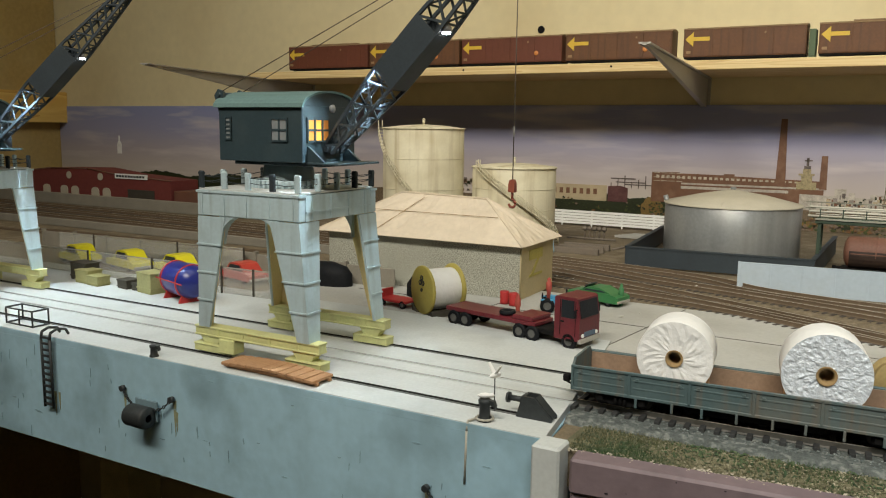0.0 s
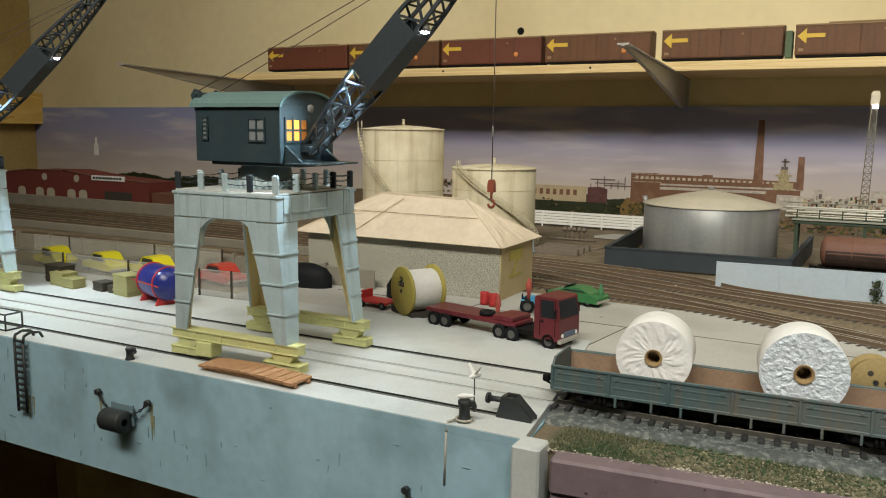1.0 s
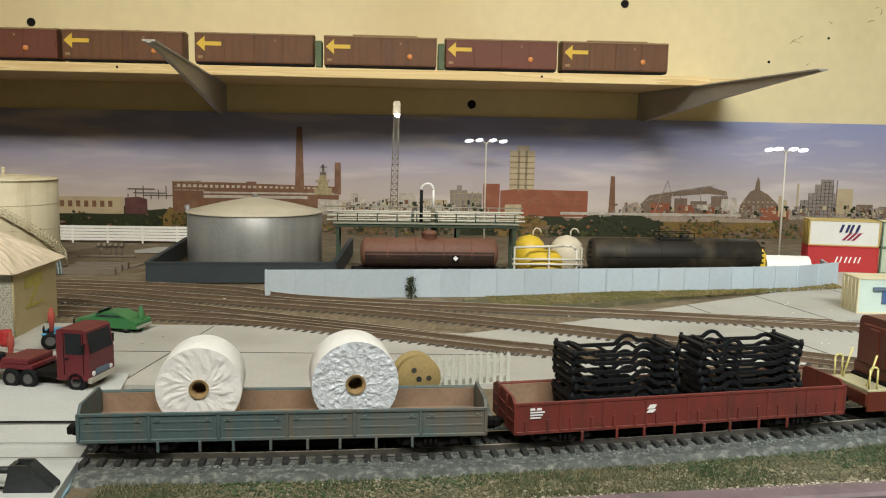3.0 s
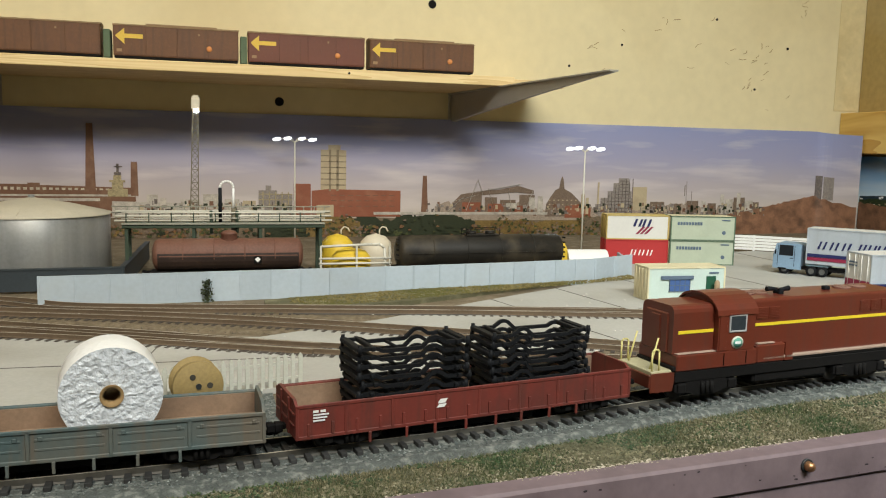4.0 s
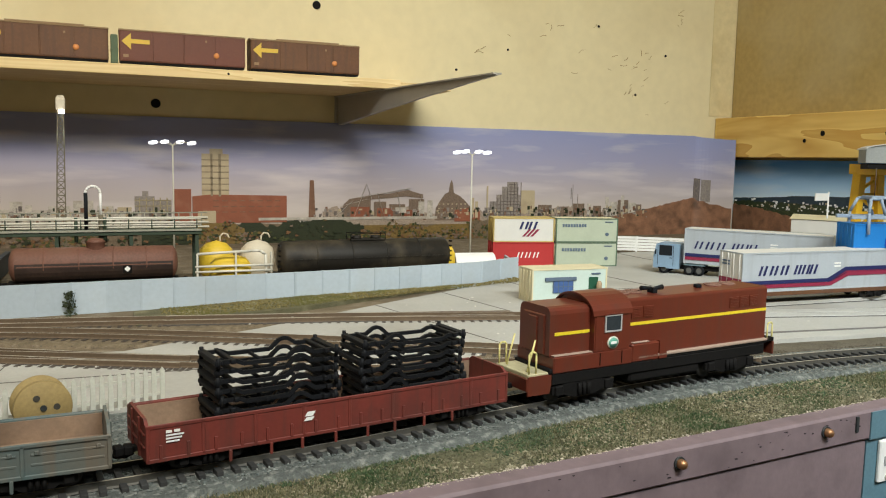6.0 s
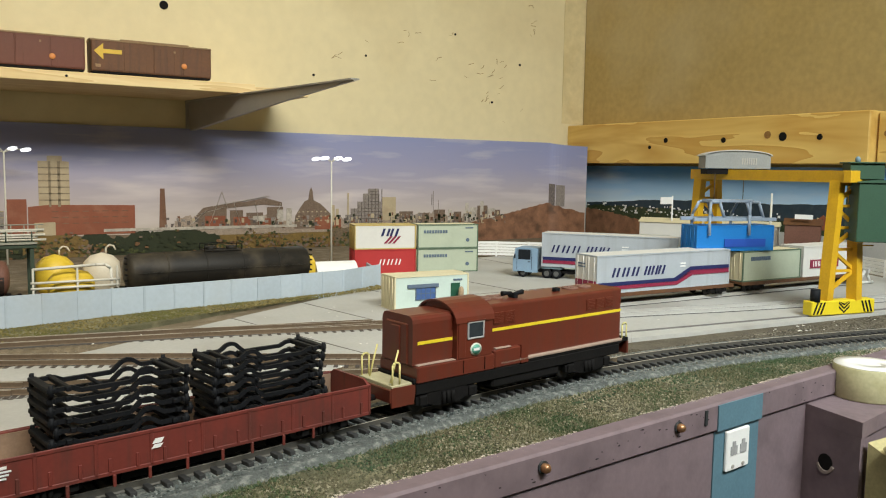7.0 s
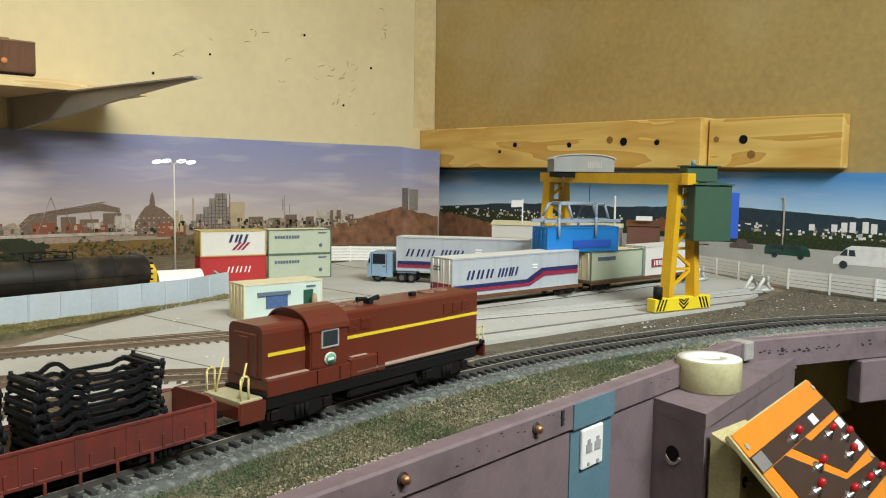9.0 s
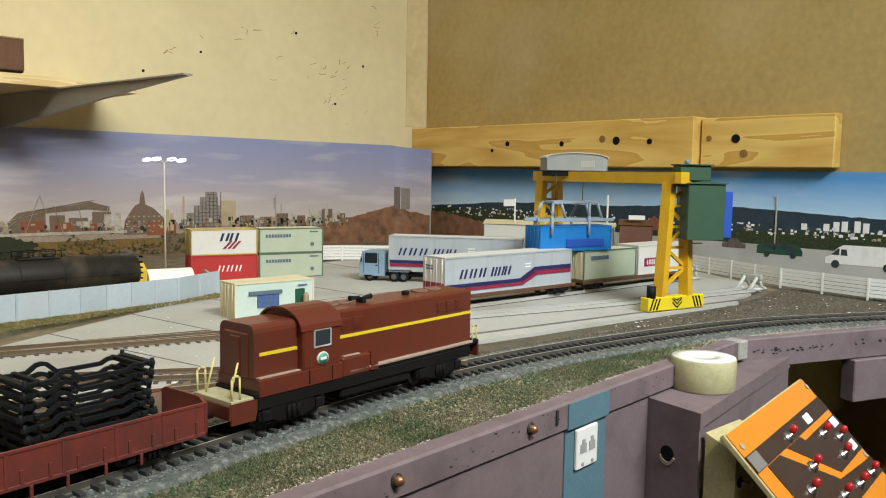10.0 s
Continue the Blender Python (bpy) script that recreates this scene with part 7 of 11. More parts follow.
def band_box(m, L, W, Hh):
    t = container(m, L, W, Hh, SHADEDSILVER, WHITEC, SHADEDSILVER, "long trailer container with shade-toned silver sides, navy lettering and crimson and blue band")
    emblem_bars(t, (2, 0, 2, 0, 2, 0, 0, 1, 1, 2, 2), 0.0118, L * 0.30, Hh * 0.54, NAVY, 0.35, 0.0, 0.0001, 1.1)
    bars_mark(t, L * 0.60, Hh * 0.58, 0.010, 0.0012, 1, WHITE)
    bars_mark(t, L * 0.60, Hh * 0.66, 0.010, 0.0012, 1, WHITE)
    for z0_, z1_, mm, k in ((0.20, 0.29, NAVY, "navy band"), (0.10, 0.19, CRIM, "crimson band")):
        w = Mesh().prism([(0.0016, Hh * z0_), (L * 0.58, Hh * z0_), (L * 0.70, Hh * (z0_ + 0.24)), (L - 0.0016, Hh * (z0_ + 0.24)), (L - 0.0016, Hh * (z1_ + 0.28)), (L * 0.68, Hh * (z1_ + 0.28)), (L * 0.56, Hh * z1_), (0.0016, Hh * z1_)], -0.0002, 0.0009, "y")
        part("band", w, mm, t, k)
    part("end_band", Mesh().box(-0.0004, 0.0015, Hh * 0.08, 0.0004, W - 0.0015, Hh * 0.34), CRIM, t, "crimson end panel")
    part("end_mark", Mesh().box(-0.0004, W * 0.55, Hh * 0.66, 0.0004, W * 0.85, Hh * 0.70).box(-0.0004, W * 0.55, Hh * 0.74, 0.0004, W * 0.85, Hh * 0.78), GREYL, t)
    return t


w1, wm, wl_ = flat_wagon(0.905, 1.092)
band_box(wm @ pose(-wl_ / 2 + 0.008, -0.0150, 0.0106), 0.172, 0.030, 0.0345)
w2, wm2, wl2 = flat_wagon(1.104, 1.302)
c3 = container(wm2 @ pose(-wl2 / 2 + 0.001, -0.0145, 0.0106), 0.090, 0.029, 0.031, PALEGREEN, CREAMC, GRNFRAME, "pale green shipping container on a flat wagon")
bars_mark(c3, 0.012, 0.021, 0.030, 0.004, 9, GREYL)
c4 = container(wm2 @ pose(-wl2 / 2 + 0.095, -0.0145, 0.0106), 0.098, 0.029, 0.033, WHITEC, WHITEC, WHITEC, "white shipping container with red lettering on a flat wagon")
part("red_panel", Mesh().box(0.012, -0.0002, 0.009, 0.060, 0.0008, 0.018), CRIM, c4, "red lettering panel")
emblem_bars(c4, (2, 2, 2), 0.008, 0.024, 0.0135, WHITE, 0, -0.0004)

# road lorry with trailer
LBLUE = mat("pale_blue_lorry_cab", (0.22, 0.33, 0.45), 0.45, var=0.15, scale=60)


RIMGREY = mat("dull_wheel_rim", (0.11, 0.11, 0.105), 0.55, 0.2, var=0.2)


def wheel(t, x, y, r, w=0.003, name="wheel"):
    wl2_ = part(name, Mesh().lathe([(r * 0.55, -w / 2), (r * 0.92, -w / 2), (r, -w / 3), (r, w / 3), (r * 0.92, w / 2), (r * 0.55, w / 2), (r * 0.55, -w / 2)], (0, 0, 0), "y", 20), BLACK, t, "black rubber tyre", pose(x, y, r))
    part("rim", Mesh().lathe([(0.0001, -w * 0.3), (r * 0.5, -w * 0.42), (r * 0.56, -w * 0.42), (r * 0.56, w * 0.42), (r * 0.5, w * 0.42), (0.0001, w * 0.3)], (0, 0, 0), "y", 16), RIMGREY, wl2_)


def lorry_cab(t, paint, x0, L, W, z0, z1):
    prof = [(x0, z0), (x0, z0 + (z1 - z0) * 0.50), (x0 + L * 0.10, z1 - 0.001), (x0 + L * 0.18, z1), (x0 + L * 0.92, z1), (x0 + L, z1 - 0.001), (x0 + L, z0)]
    c = part("cab", Mesh().prism(prof, -W / 2, W / 2, "y"), paint, t)
    zm = z0 + (z1 - z0) * 0.52
    part("windscreen", Mesh().add([(x0 - 0.0003, -W * 0.43, zm + 0.0005), (x0 - 0.0003, W * 0.43, zm + 0.0005), (x0 + L * 0.085, W * 0.43, z1 - 0.0022), (x0 + L * 0.085, -W * 0.43, z1 - 0.0022), (x0 + 0.001, -W * 0.43, zm), (x0 + 0.001, W * 0.43, zm), (x0 + L * 0.13, W * 0.43, z1 - 0.0025), (x0 + L * 0.13, -W * 0.43, z1 - 0.0025)], [(0, 1, 2, 3), (7, 6, 5, 4), (0, 4, 5, 1), (1, 5, 6, 2), (2, 6, 7, 3), (3, 7, 4, 0)]), DARKPANE, c, "dark windscreen")
    for s in (-1, 1):
        part("side_window", Mesh().box(x0 + L * 0.22, s * W / 2 - 0.0003, zm, x0 + L * 0.72, s * W / 2 + 0.0003, z1 - 0.002), DARKPANE, c, "dark side window")
        part("door_seam", Mesh().box(x0 + L * 0.16, s * W / 2 - 0.0002, z0 + 0.003, x0 + L * 0.175, s * W / 2 + 0.00025, z1 - 0.002).box(x0 + L * 0.76, s * W / 2 - 0.0002, z0 + 0.003, x0 + L * 0.775, s * W / 2 + 0.00025, z1 - 0.002), SOOT, c, "dark door seam")
        part("door_handle", Mesh().box(x0 + L * 0.62, s * W / 2 - 0.0002, zm - 0.0030, x0 + L * 0.73, s * W / 2 + 0.0006, zm - 0.0022), BLACK, c)
        part("mirror", Mesh().box(x0 + L * 0.08, s * (W / 2 + 0.0022) - 0.0008, zm + 0.001, x0 + L * 0.12, s * (W / 2 + 0.0022) + 0.0008, zm + 0.006).box(x0 + L * 0.09, s * W / 2 + (0 if s > 0 else -0.002), zm + 0.0055, x0 + L * 0.11, s * W / 2 + (0.002 if s > 0 else 0), zm + 0.0061), BLACK, c, "black wing mirror")
        part("step", Mesh().box(x0 + L * 0.2, s * W / 2 - 0.001, z0 - 0.0004, x0 + L * 0.5, s * W / 2 + 0.0008, z0 + 0.0010), SOOT, c)
        part("headlight", Mesh().cyl((x0 - 0.0005, s * W * 0.34, z0 + 0.0035), (x0 + 0.001, s * W * 0.34, z0 + 0.0035), 0.0013, n=12), WHITE, c)
    part("bumper", Mesh().box(x0 - 0.0012, -W / 2, z0 - 0.0012, x0 + 0.0012, W / 2, z0 + 0.0018, 0.0003), ZINC, c)
    part("grille", Mesh().box(x0 - 0.0006, -W * 0.26, z0 + 0.0025, x0 + 0.0006, W * 0.26, z0 + 0.0055), GREYL, c)
    return c


TA = math.degrees(math.atan2(0.625 - 0.731, 1.10 - 1.02))
lor = thing("articulated_lorry", pose(1.000, 0.758, -0.001, 0, 0, TA), "pale blue lorry tractor coupled to a shade-toned silver box trailer", "lorry")
lorry_cab(lor, LBLUE, -0.004, 0.029, 0.027, 0.006, 0.034)
part("chassis", Mesh().box(0.006, -0.009, 0.006, 0.165, 0.009, 0.0095, 0.0004), SOOT, lor)
for x in (0.008, 0.036, 0.047, 0.140, 0.152):
    for s in (-1, 1):
        wheel(lor, x, s * 0.0115, 0.0057)
part("landing_leg", Mesh().box(0.075, -0.010, 0.001, 0.077, -0.008, 0.009).box(0.075, 0.008, 0.001, 0.077, 0.010, 0.009), SOOT, lor)
part("mudguard", Mesh().prism([(0.030, 0.012), (0.034, 0.0135), (0.050, 0.0135), (0.053, 0.012), (0.053, 0.0112), (0.030, 0.0112)], -0.013, 0.013, "y"), BLUEGR, lor)
band_box(pose(1.000, 0.758, -0.001, 0, 0, TA) @ pose(0.030, -0.0150, 0.0140), 0.150, 0.030, 0.0385)
container(pose(1.075, 0.800, -0.001, 0, 0, TA + 4), 0.150, 0.028, 0.045, SHADEDSILVER, WHITEC, PALEGREEN, "long container with shade-toned silver sides and pale green roof behind the lorry")

# yellow portal crane of the container yard
GYEL = mat("golden_yellow_crane_paint", (0.66, 0.38, 0.015), 0.5, var=0.1, scale=40, stain=(0.45, 0.24, 0.02), stain_amt=0.5, stain_scale=50)
GGREEN = mat("dark_green_machine_house", (0.035, 0.085, 0.05), 0.5, var=0.1)
LBLUEB = mat("bright_blue_panel", (0.02, 0.08, 0.42), 0.5, var=0.08)
HZ = mat("hazard_yellow", (0.72, 0.56, 0.02), 0.5, var=0.06)
CYAN = mat("bright_blue_container", (0.01, 0.17, 0.50), 0.5, var=0.06)
gan = thing("container_gantry", pose(0, 0, -0.001), "golden yellow container gantry crane with green cabin", "gantry crane")


def gantry_leg(px, py, near):
    fo = Vector((0.0155, -0.004, 0))
    for s in (-1, 1):
        b = Vector((px, py, 0.013)) + fo * s
        tp = Vector((px, py, 0.118)) + fo * (s * 0.62)
        part("leg", Mesh().bar(b, tp, 0.0085, 0.0095, (0, 1, 0)), GYEL, gan)
    for i in range(5):
        z0_, z1_ = 0.02 + i * 0.019, 0.02 + (i + 1) * 0.019
        k = 1 if i % 2 else -1
        part("brace", Mesh().bar(Vector((px, py, z0_)) + fo * (k * 0.9), Vector((px, py, z1_)) - fo * (k * 0.8), 0.0028), GYEL, gan)
        part("cross_tie", Mesh().bar(Vector((px, py, z1_)) - fo * 0.8, Vector((px, py, z1_)) + fo * 0.8, 0.0024), GYEL, gan)
    base = part("end_carriage", Mesh().box(-0.036, -0.0055, 0.001, 0.036, 0.0055, 0.0135, 0.0008), HZ, gan, "yellow and black end carriage", pose(px, py, 0, 0, 0, -12))
    for x0_, up_ in ((-0.035, 1), (-0.0075, 2), (0.0235, -1)):
        for k in range(3):
            for sg in ((1, -1) if up_ == 2 else (up_,)):
                xa = x0_ + (0.0075 if up_ == 2 else k * 0.004)
                zk = 0.0022 + (k * 0.0034 if up_ == 2 else 0)
                pts = [(xa, zk), (xa, zk + 0.0016), (xa + sg * 0.006, zk + 0.0066), (xa + sg * 0.006, zk + 0.0050)] if up_ == 2 else [(xa, 0.0022), (xa + 0.0018, 0.0022), (xa + 0.0018 + sg * 0.0042, 0.0125), (xa + sg * 0.0042, 0.0125)]
                pts = [(px_, min(pz_, 0.0128)) for px_, pz_ in pts]
                part("hazard_stripe", Mesh().prism(pts, -0.0058, -0.0054, "y"), BLACK, base)
    part("motor", Mesh().cyl((px - 0.030, py + 0.004, 0.013), (px - 0.030, py + 0.004, 0.024), 0.0042, n=16), BLACK, gan, "black drive motor")


gantry_leg(1.094, 0.4185, True)
gantry_leg(1.136, 0.603, False)
for s in (-1, 1):
    o = Vector((0.012 * s, 0, 0))
    part("bridge_girder", Mesh().bar(Vector((1.092, 0.405, 0.1215)) + o, Vector((1.139, 0.617, 0.1215)) + o, 0.0045, 0.0105), GYEL, gan)
part("end_tie", Mesh().box(1.076, 0.404, 0.1165, 1.110, 0.411, 0.1268, 0.0004), GYEL, gan)
tro = part("trolley_house", Mesh().prism([(-0.032, 0), (0.032, 0), (0.032, 0.013)] + [(0.032 * math.cos(a), 0.013 + 0.005 * math.sin(a)) for a in [i * math.pi / 10 for i in range(1, 10)]] + [(-0.032, 0.013)], -0.020, 0.020, "y"), mat("weathered_grey_tin", (0.26, 0.27, 0.26), 0.6, var=0.15, scale=40), gan, "grey arched trolley house", pose(1.130, 0.566, 0.1278, 0, 0, -40))
part("trolley_roof", Mesh().prism([(0.034 * math.cos(a), 0.0128 + 0.0062 * math.sin(a)) for a in [i * math.pi / 12 for i in range(13)]] + [(-0.0325 * math.cos(a), 0.0128 + 0.0052 * math.sin(a)) for a in [i * math.pi / 12 for i in range(13)]], -0.0215, 0.0215, "y"), mat("pale_tin_roof", (0.46, 0.45, 0.41), 0.6, var=0.12), tro)
vt = Mesh()
for k in range(7):
    vt.box(0.004 + k * 0.0022, -0.0204, 0.004, 0.0052 + k * 0.0022, -0.0198, 0.0105)
part("louvre", vt, ZINC, tro)
part("trolley_frame", Mesh().box(-0.030, -0.018, -0.006, 0.030, 0.018, -0.0004, 0.0005), SOOT, gan, "", pose(1.130, 0.566, 0.1278, 0, 0, -40))
part("machine_house", Mesh().box(-0.017, -0.015, 0.066, 0.017, 0.015, 0.1165, 0.0006), GGREEN, gan, "dark green machine house", pose(1.108, 0.4025, 0, 0, 0, -40))
part("machine_roof", Mesh().prism([(-0.0185, 0.1166), (0.0185, 0.1166), (0.0185, 0.1175), (0.0, 0.1195), (-0.0185, 0.1175)], -0.0165, 0.0165, "y"), GGREEN, gan, "", pose(1.108, 0.4025, 0, 0, 0, -40))
part("upper_box", Mesh().box(-0.014, -0.010, 0.1195, 0.014, 0.010, 0.1330, 0.0005).box(-0.016, -0.012, 0.1330, 0.016, 0.012, 0.1342, 0.0002), GGREEN, gan, "small green winch house", pose(1.100, 0.408, 0, 0, 0, -40))
part("blue_panel", Mesh().box(-0.005, -0.012, 0.068, 0.005, 0.012, 0.110, 0.0004), LBLUEB, gan, "bright blue side panel", pose(1.130, 0.393, 0, 0, 0, -40))
part("beacon", Mesh().lathe([(0.0001, 0.1342), (0.0022, 0.1344), (0.0022, 0.1372), (0.0012, 0.1388), (0.0001, 0.1392)], (1.096, 0.411, 0), "z", 14), BLUEGR, gan)
for i in range(6):
    part("ladder_rung", Mesh().cyl((1.106, 0.408, 0.062 + i * 0.008), (1.113, 0.402, 0.062 + i * 0.008), 0.0006, n=6), GYEL, gan)
spm = pose(1.103, 0.548, 0, 0, 0, -16)
cyn = container(spm @ pose(-0.045, -0.014, 0.0445), 0.090, 0.028, 0.0255, CYAN, CYAN, CYAN, "bright blue container held in the crane spreader")
part("panel", Mesh().box(0.032, -0.0003, 0.004, 0.080, 0.0008, 0.012), LBLUEB, cyn, "darker blue panel")
SPRD = mat("slate_spreader_steel", (0.26, 0.32, 0.40), 0.5, var=0.15)
spr = thing("container_spreader", spm @ pose(0, 0, 0.0702), "slate grey lifting frame gripping the blue container", "spreader")
part("frame", Mesh().box(-0.048, -0.013, 0.004, 0.048, -0.010, 0.0075, 0.0003).box(-0.048, 0.010, 0.004, 0.048, 0.013, 0.0075, 0.0003).box(-0.030, -0.0099, 0.0045, -0.026, 0.0099, 0.0072).box(0.026, -0.0099, 0.0045, 0.030, 0.0099, 0.0072), SPRD, spr)
for x in (-0.022, 0.024):
    for s in (-1, 1):
        part("grab_arm", Mesh().tube([(x + 0.010, s * 0.010, 0.0075), (x + 0.004, s * 0.010, 0.023), (x - 0.006, s * 0.010, 0.023), (x - 0.010, s * 0.015, 0.010), (x - 0.010, s * 0.0155, -0.010)], 0.0015, 8), SPRD, spr)
part("head_beam", Mesh().box(-0.026, -0.008, 0.0225, 0.024, 0.008, 0.0255, 0.0004), SPRD, spr)
for x in (-0.018, 0.016):
    part("lift_rope", Mesh().cyl((x, 0, 0.0255), (x, 0, 0.0515), 0.0004, n=5), ROPE, spr)

# white fence, buffer stops, flag
slat_fence([(1.015, 0.985), (1.10, 0.940), (1.28, 0.800), (1.412, 0.585), (1.345, 0.430), (1.328, 0.330), (1.345, 0.200)], 0.0225, "yard_fence", "white slatted concrete fence round the container yard", -0.003)


def buffer_stop(m, label):
    t = thing("buffer_stop", m, label, "buffer stop", "buffer stops")
    for s in (-1, 1):
        part("side_frame", Mesh().tube([(-0.014, s * 0.008, 0.001), (0.0, s * 0.008, 0.016), (0.010, s * 0.008, 0.001)], 0.0020, 6).tube([(-0.018, s * 0.008, 0.002), (0.014, s * 0.008, 0.002)], 0.0019, 6), mat("weathered_white_rail" + str(random.random()), (0.58, 0.58, 0.54), 0.7, var=0.2), t)
    part("beam", Mesh().box(-0.002, -0.013, 0.013, 0.002, 0.013, 0.018, 0.0004), CONC, t)
    return t


buffer_stop(pose(1.285, 0.436, -0.001, 0, 0, -12), "weathered pale buffer stop at the end of the track")
buffer_stop(pose(1.312, 0.530, -0.001, 0, 0, -4), "weathered pale buffer stop at the end of the track")
solid("flag_pole", Mesh().cyl((1.335, 0.83, -0.003), (1.335, 0.83, 0.088), 0.0014, 0.001, 8).box(1.310, 0.829, 0.076, 1.334, 0.8305, 0.086), WHITE, "white flag pole with striped flag", "flag pole")
solid("lamp_pole", Mesh().cyl((1.300, 0.640, -0.003), (1.300, 0.640, 0.098), 0.0016, 0.0012, 8), PIPEW, "tall pale lamp pole", "lamp pole")
wh = thing("warehouse", pose(1.375, 0.790, -0.003, 0, 0, -58), "white warehouse with cream loading doors", "warehouse")
part("wall", Mesh().box(-0.10, -0.02, 0, 0.09, 0.02, 0.052, 0.0005), WHITEC, wh)
part("roof", Mesh().prism([(-0.022, 0.052), (0.022, 0.052), (0.0, 0.058)], -0.102, 0.092, "x"), CREAMC, wh)
for k in range(5):
    part("door", Mesh().box(-0.02 + k * 0.02, -0.0212, 0.002, -0.004 + k * 0.02, -0.0201, 0.040, 0.0003), CREAMC, wh)
rh = thing("brick_hut", pose(1.405, 0.665, -0.003, 0, 0, -60), "red-brown hut with a small white sign", "hut")
part("wall", Mesh().box(-0.022, -0.012, 0, 0.022, 0.012, 0.058, 0.0005), RUSTTANK, rh)
part("roof", Mesh().prism([(-0.014, 0.058), (0.014, 0.058), (0.0, 0.066)], -0.024, 0.024, "x"), VANBROWN, rh)
part("sign", Mesh().box(-0.010, -0.0150, 0.066, 0.012, -0.0138, 0.0720), WHITE, rh, "blank white sign")

# ---- things on the quay and behind it ----
STEELGR = mat("black_green_steel", (0.035, 0.040, 0.042), 0.5, 0.2, var=0.25)
PLANKW = wood("orange_brown_planks", (0.44, 0.25, 0.13), (0.34, 0.18, 0.09), (20, 300, 300), 0.7)
BARBLUE = mat("deep_blue_tank_paint", (0.015, 0.025, 0.20), 0.3, var=0.1, spec=0.6)
BARRED = mat("red_cradle_paint", (0.42, 0.03, 0.03), 0.5, var=0.1)
OLIVEC = mat("olive_crate", (0.30, 0.29, 0.13), 0.7, var=0.15)
DARKC = mat("dark_brown_crate", (0.05, 0.045, 0.035), 0.7, var=0.2)
CARYEL = mat("bright_yellow_car_paint", (0.72, 0.66, 0.02), 0.25, var=0.05, spec=0.6)
CARRED = mat("red_car_paint", (0.45, 0.04, 0.03), 0.3, var=0.06, spec=0.6)
CARGREEN = mat("green_car_paint", (0.04, 0.17, 0.06), 0.35, var=0.1)
TRUCKRED = mat("maroon_lorry_paint", (0.115, 0.014, 0.020), 0.4, var=0.2, scale=60)
SKYB = mat("sky_blue_tractor_paint", (0.07, 0.32, 0.55), 0.4, var=0.1)
DRUMYEL = mat("mustard_drum_face", (0.44, 0.37, 0.09), 0.55, var=0.1, stain=(0.40, 0.28, 0.05), stain_amt=0.4, stain_scale=60)
OLDDRUM = mat("worn_wooden_drum", (0.30, 0.22, 0.09), 0.75, var=0.2)
CLEAR = glass("clear_fence_sheet", (0.86, 0.87, 0.84), 0.12)
CLEAR.node_tree.nodes["Principled BSDF"].inputs["Transmission Weight"].default_value = 0.82

plank = tagged(new("timber_ramp"), "small bundle of orange-brown planks lying on the quay", "planks")
for i in range(11):
    part("plank", Mesh().box(-0.0029, -0.0085, 0, 0.0029, 0.0085, 0.0016, 0.0002, pose(-0.031 + i * 0.0061, 0, 0.0012 + 0.0013 * math.sin(i / 10 * math.pi), 0, random.uniform(-2, 2), random.uniform(-2, 2))), PLANKW, plank)
part("bearer", Mesh().box(-0.034, -0.006, -0.0003, 0.034, -0.0045, 0.0012).box(-0.034, 0.0045, -0.0003, 0.034, 0.006, 0.0012), PLANKW, plank)
plank.matrix_basis = pose(0.083, 0.263, 0.0008, 0, 0, -2)


def bollard(x, y, r, h, wrapped=False):
    t = thing("bollard", pose(x, y, 0.0), "small black mooring bollard on the quay edge", "bollard", "bollards")
    part("post", Mesh().lathe([(r * 1.15, 0), (r * 1.1, 0.0008), (r * 0.9, 0.0015), (r * 0.85, h * 0.7), (r * 1.05, h * 0.8), (r * 1.05, h * 0.95), (r * 0.8, h), (0.0001, h)], (0, 0, 0), "z", 20), STEELGR, t)
    part("lip", Mesh().prism([(r * 0.6, h * 0.75), (r * 1.7, h * 0.72), (r * 1.8, h * 0.55), (r * 1.95, h * 0.75), (r * 1.6, h * 0.97), (r * 0.6, h * 0.98)], -r * 0.4, r * 0.4, "y"), STEELGR, t)
    if wrapped:
        ring = Mesh().tube([(math.cos(a) * r * 1.35, math.sin(a) * r * 1.35, 0.0012) for a in [i * math.pi / 8 for i in range(17)]], 0.0006, 6)
        ring.tube([(-r * 1.2, -r, 0.001), (-0.0055, -0.0065, 0.0008), (-0.0056, -0.0075, -0.004), (-0.0062, -0.0076, -0.030)], 0.0006, 6)
        part("mooring_rope", ring, mat("pale_rope", (0.40, 0.38, 0.32), 0.8), t, "pale mooring rope over the edge")
    return t


bollard(-0.001, 0.2525, 0.0024, 0.0072)
bollard(0.2135, 0.2575, 0.0030, 0.0105, True)
GULL = mat("white_gull_paint", (0.78, 0.78, 0.76), 0.5, var=0.04)


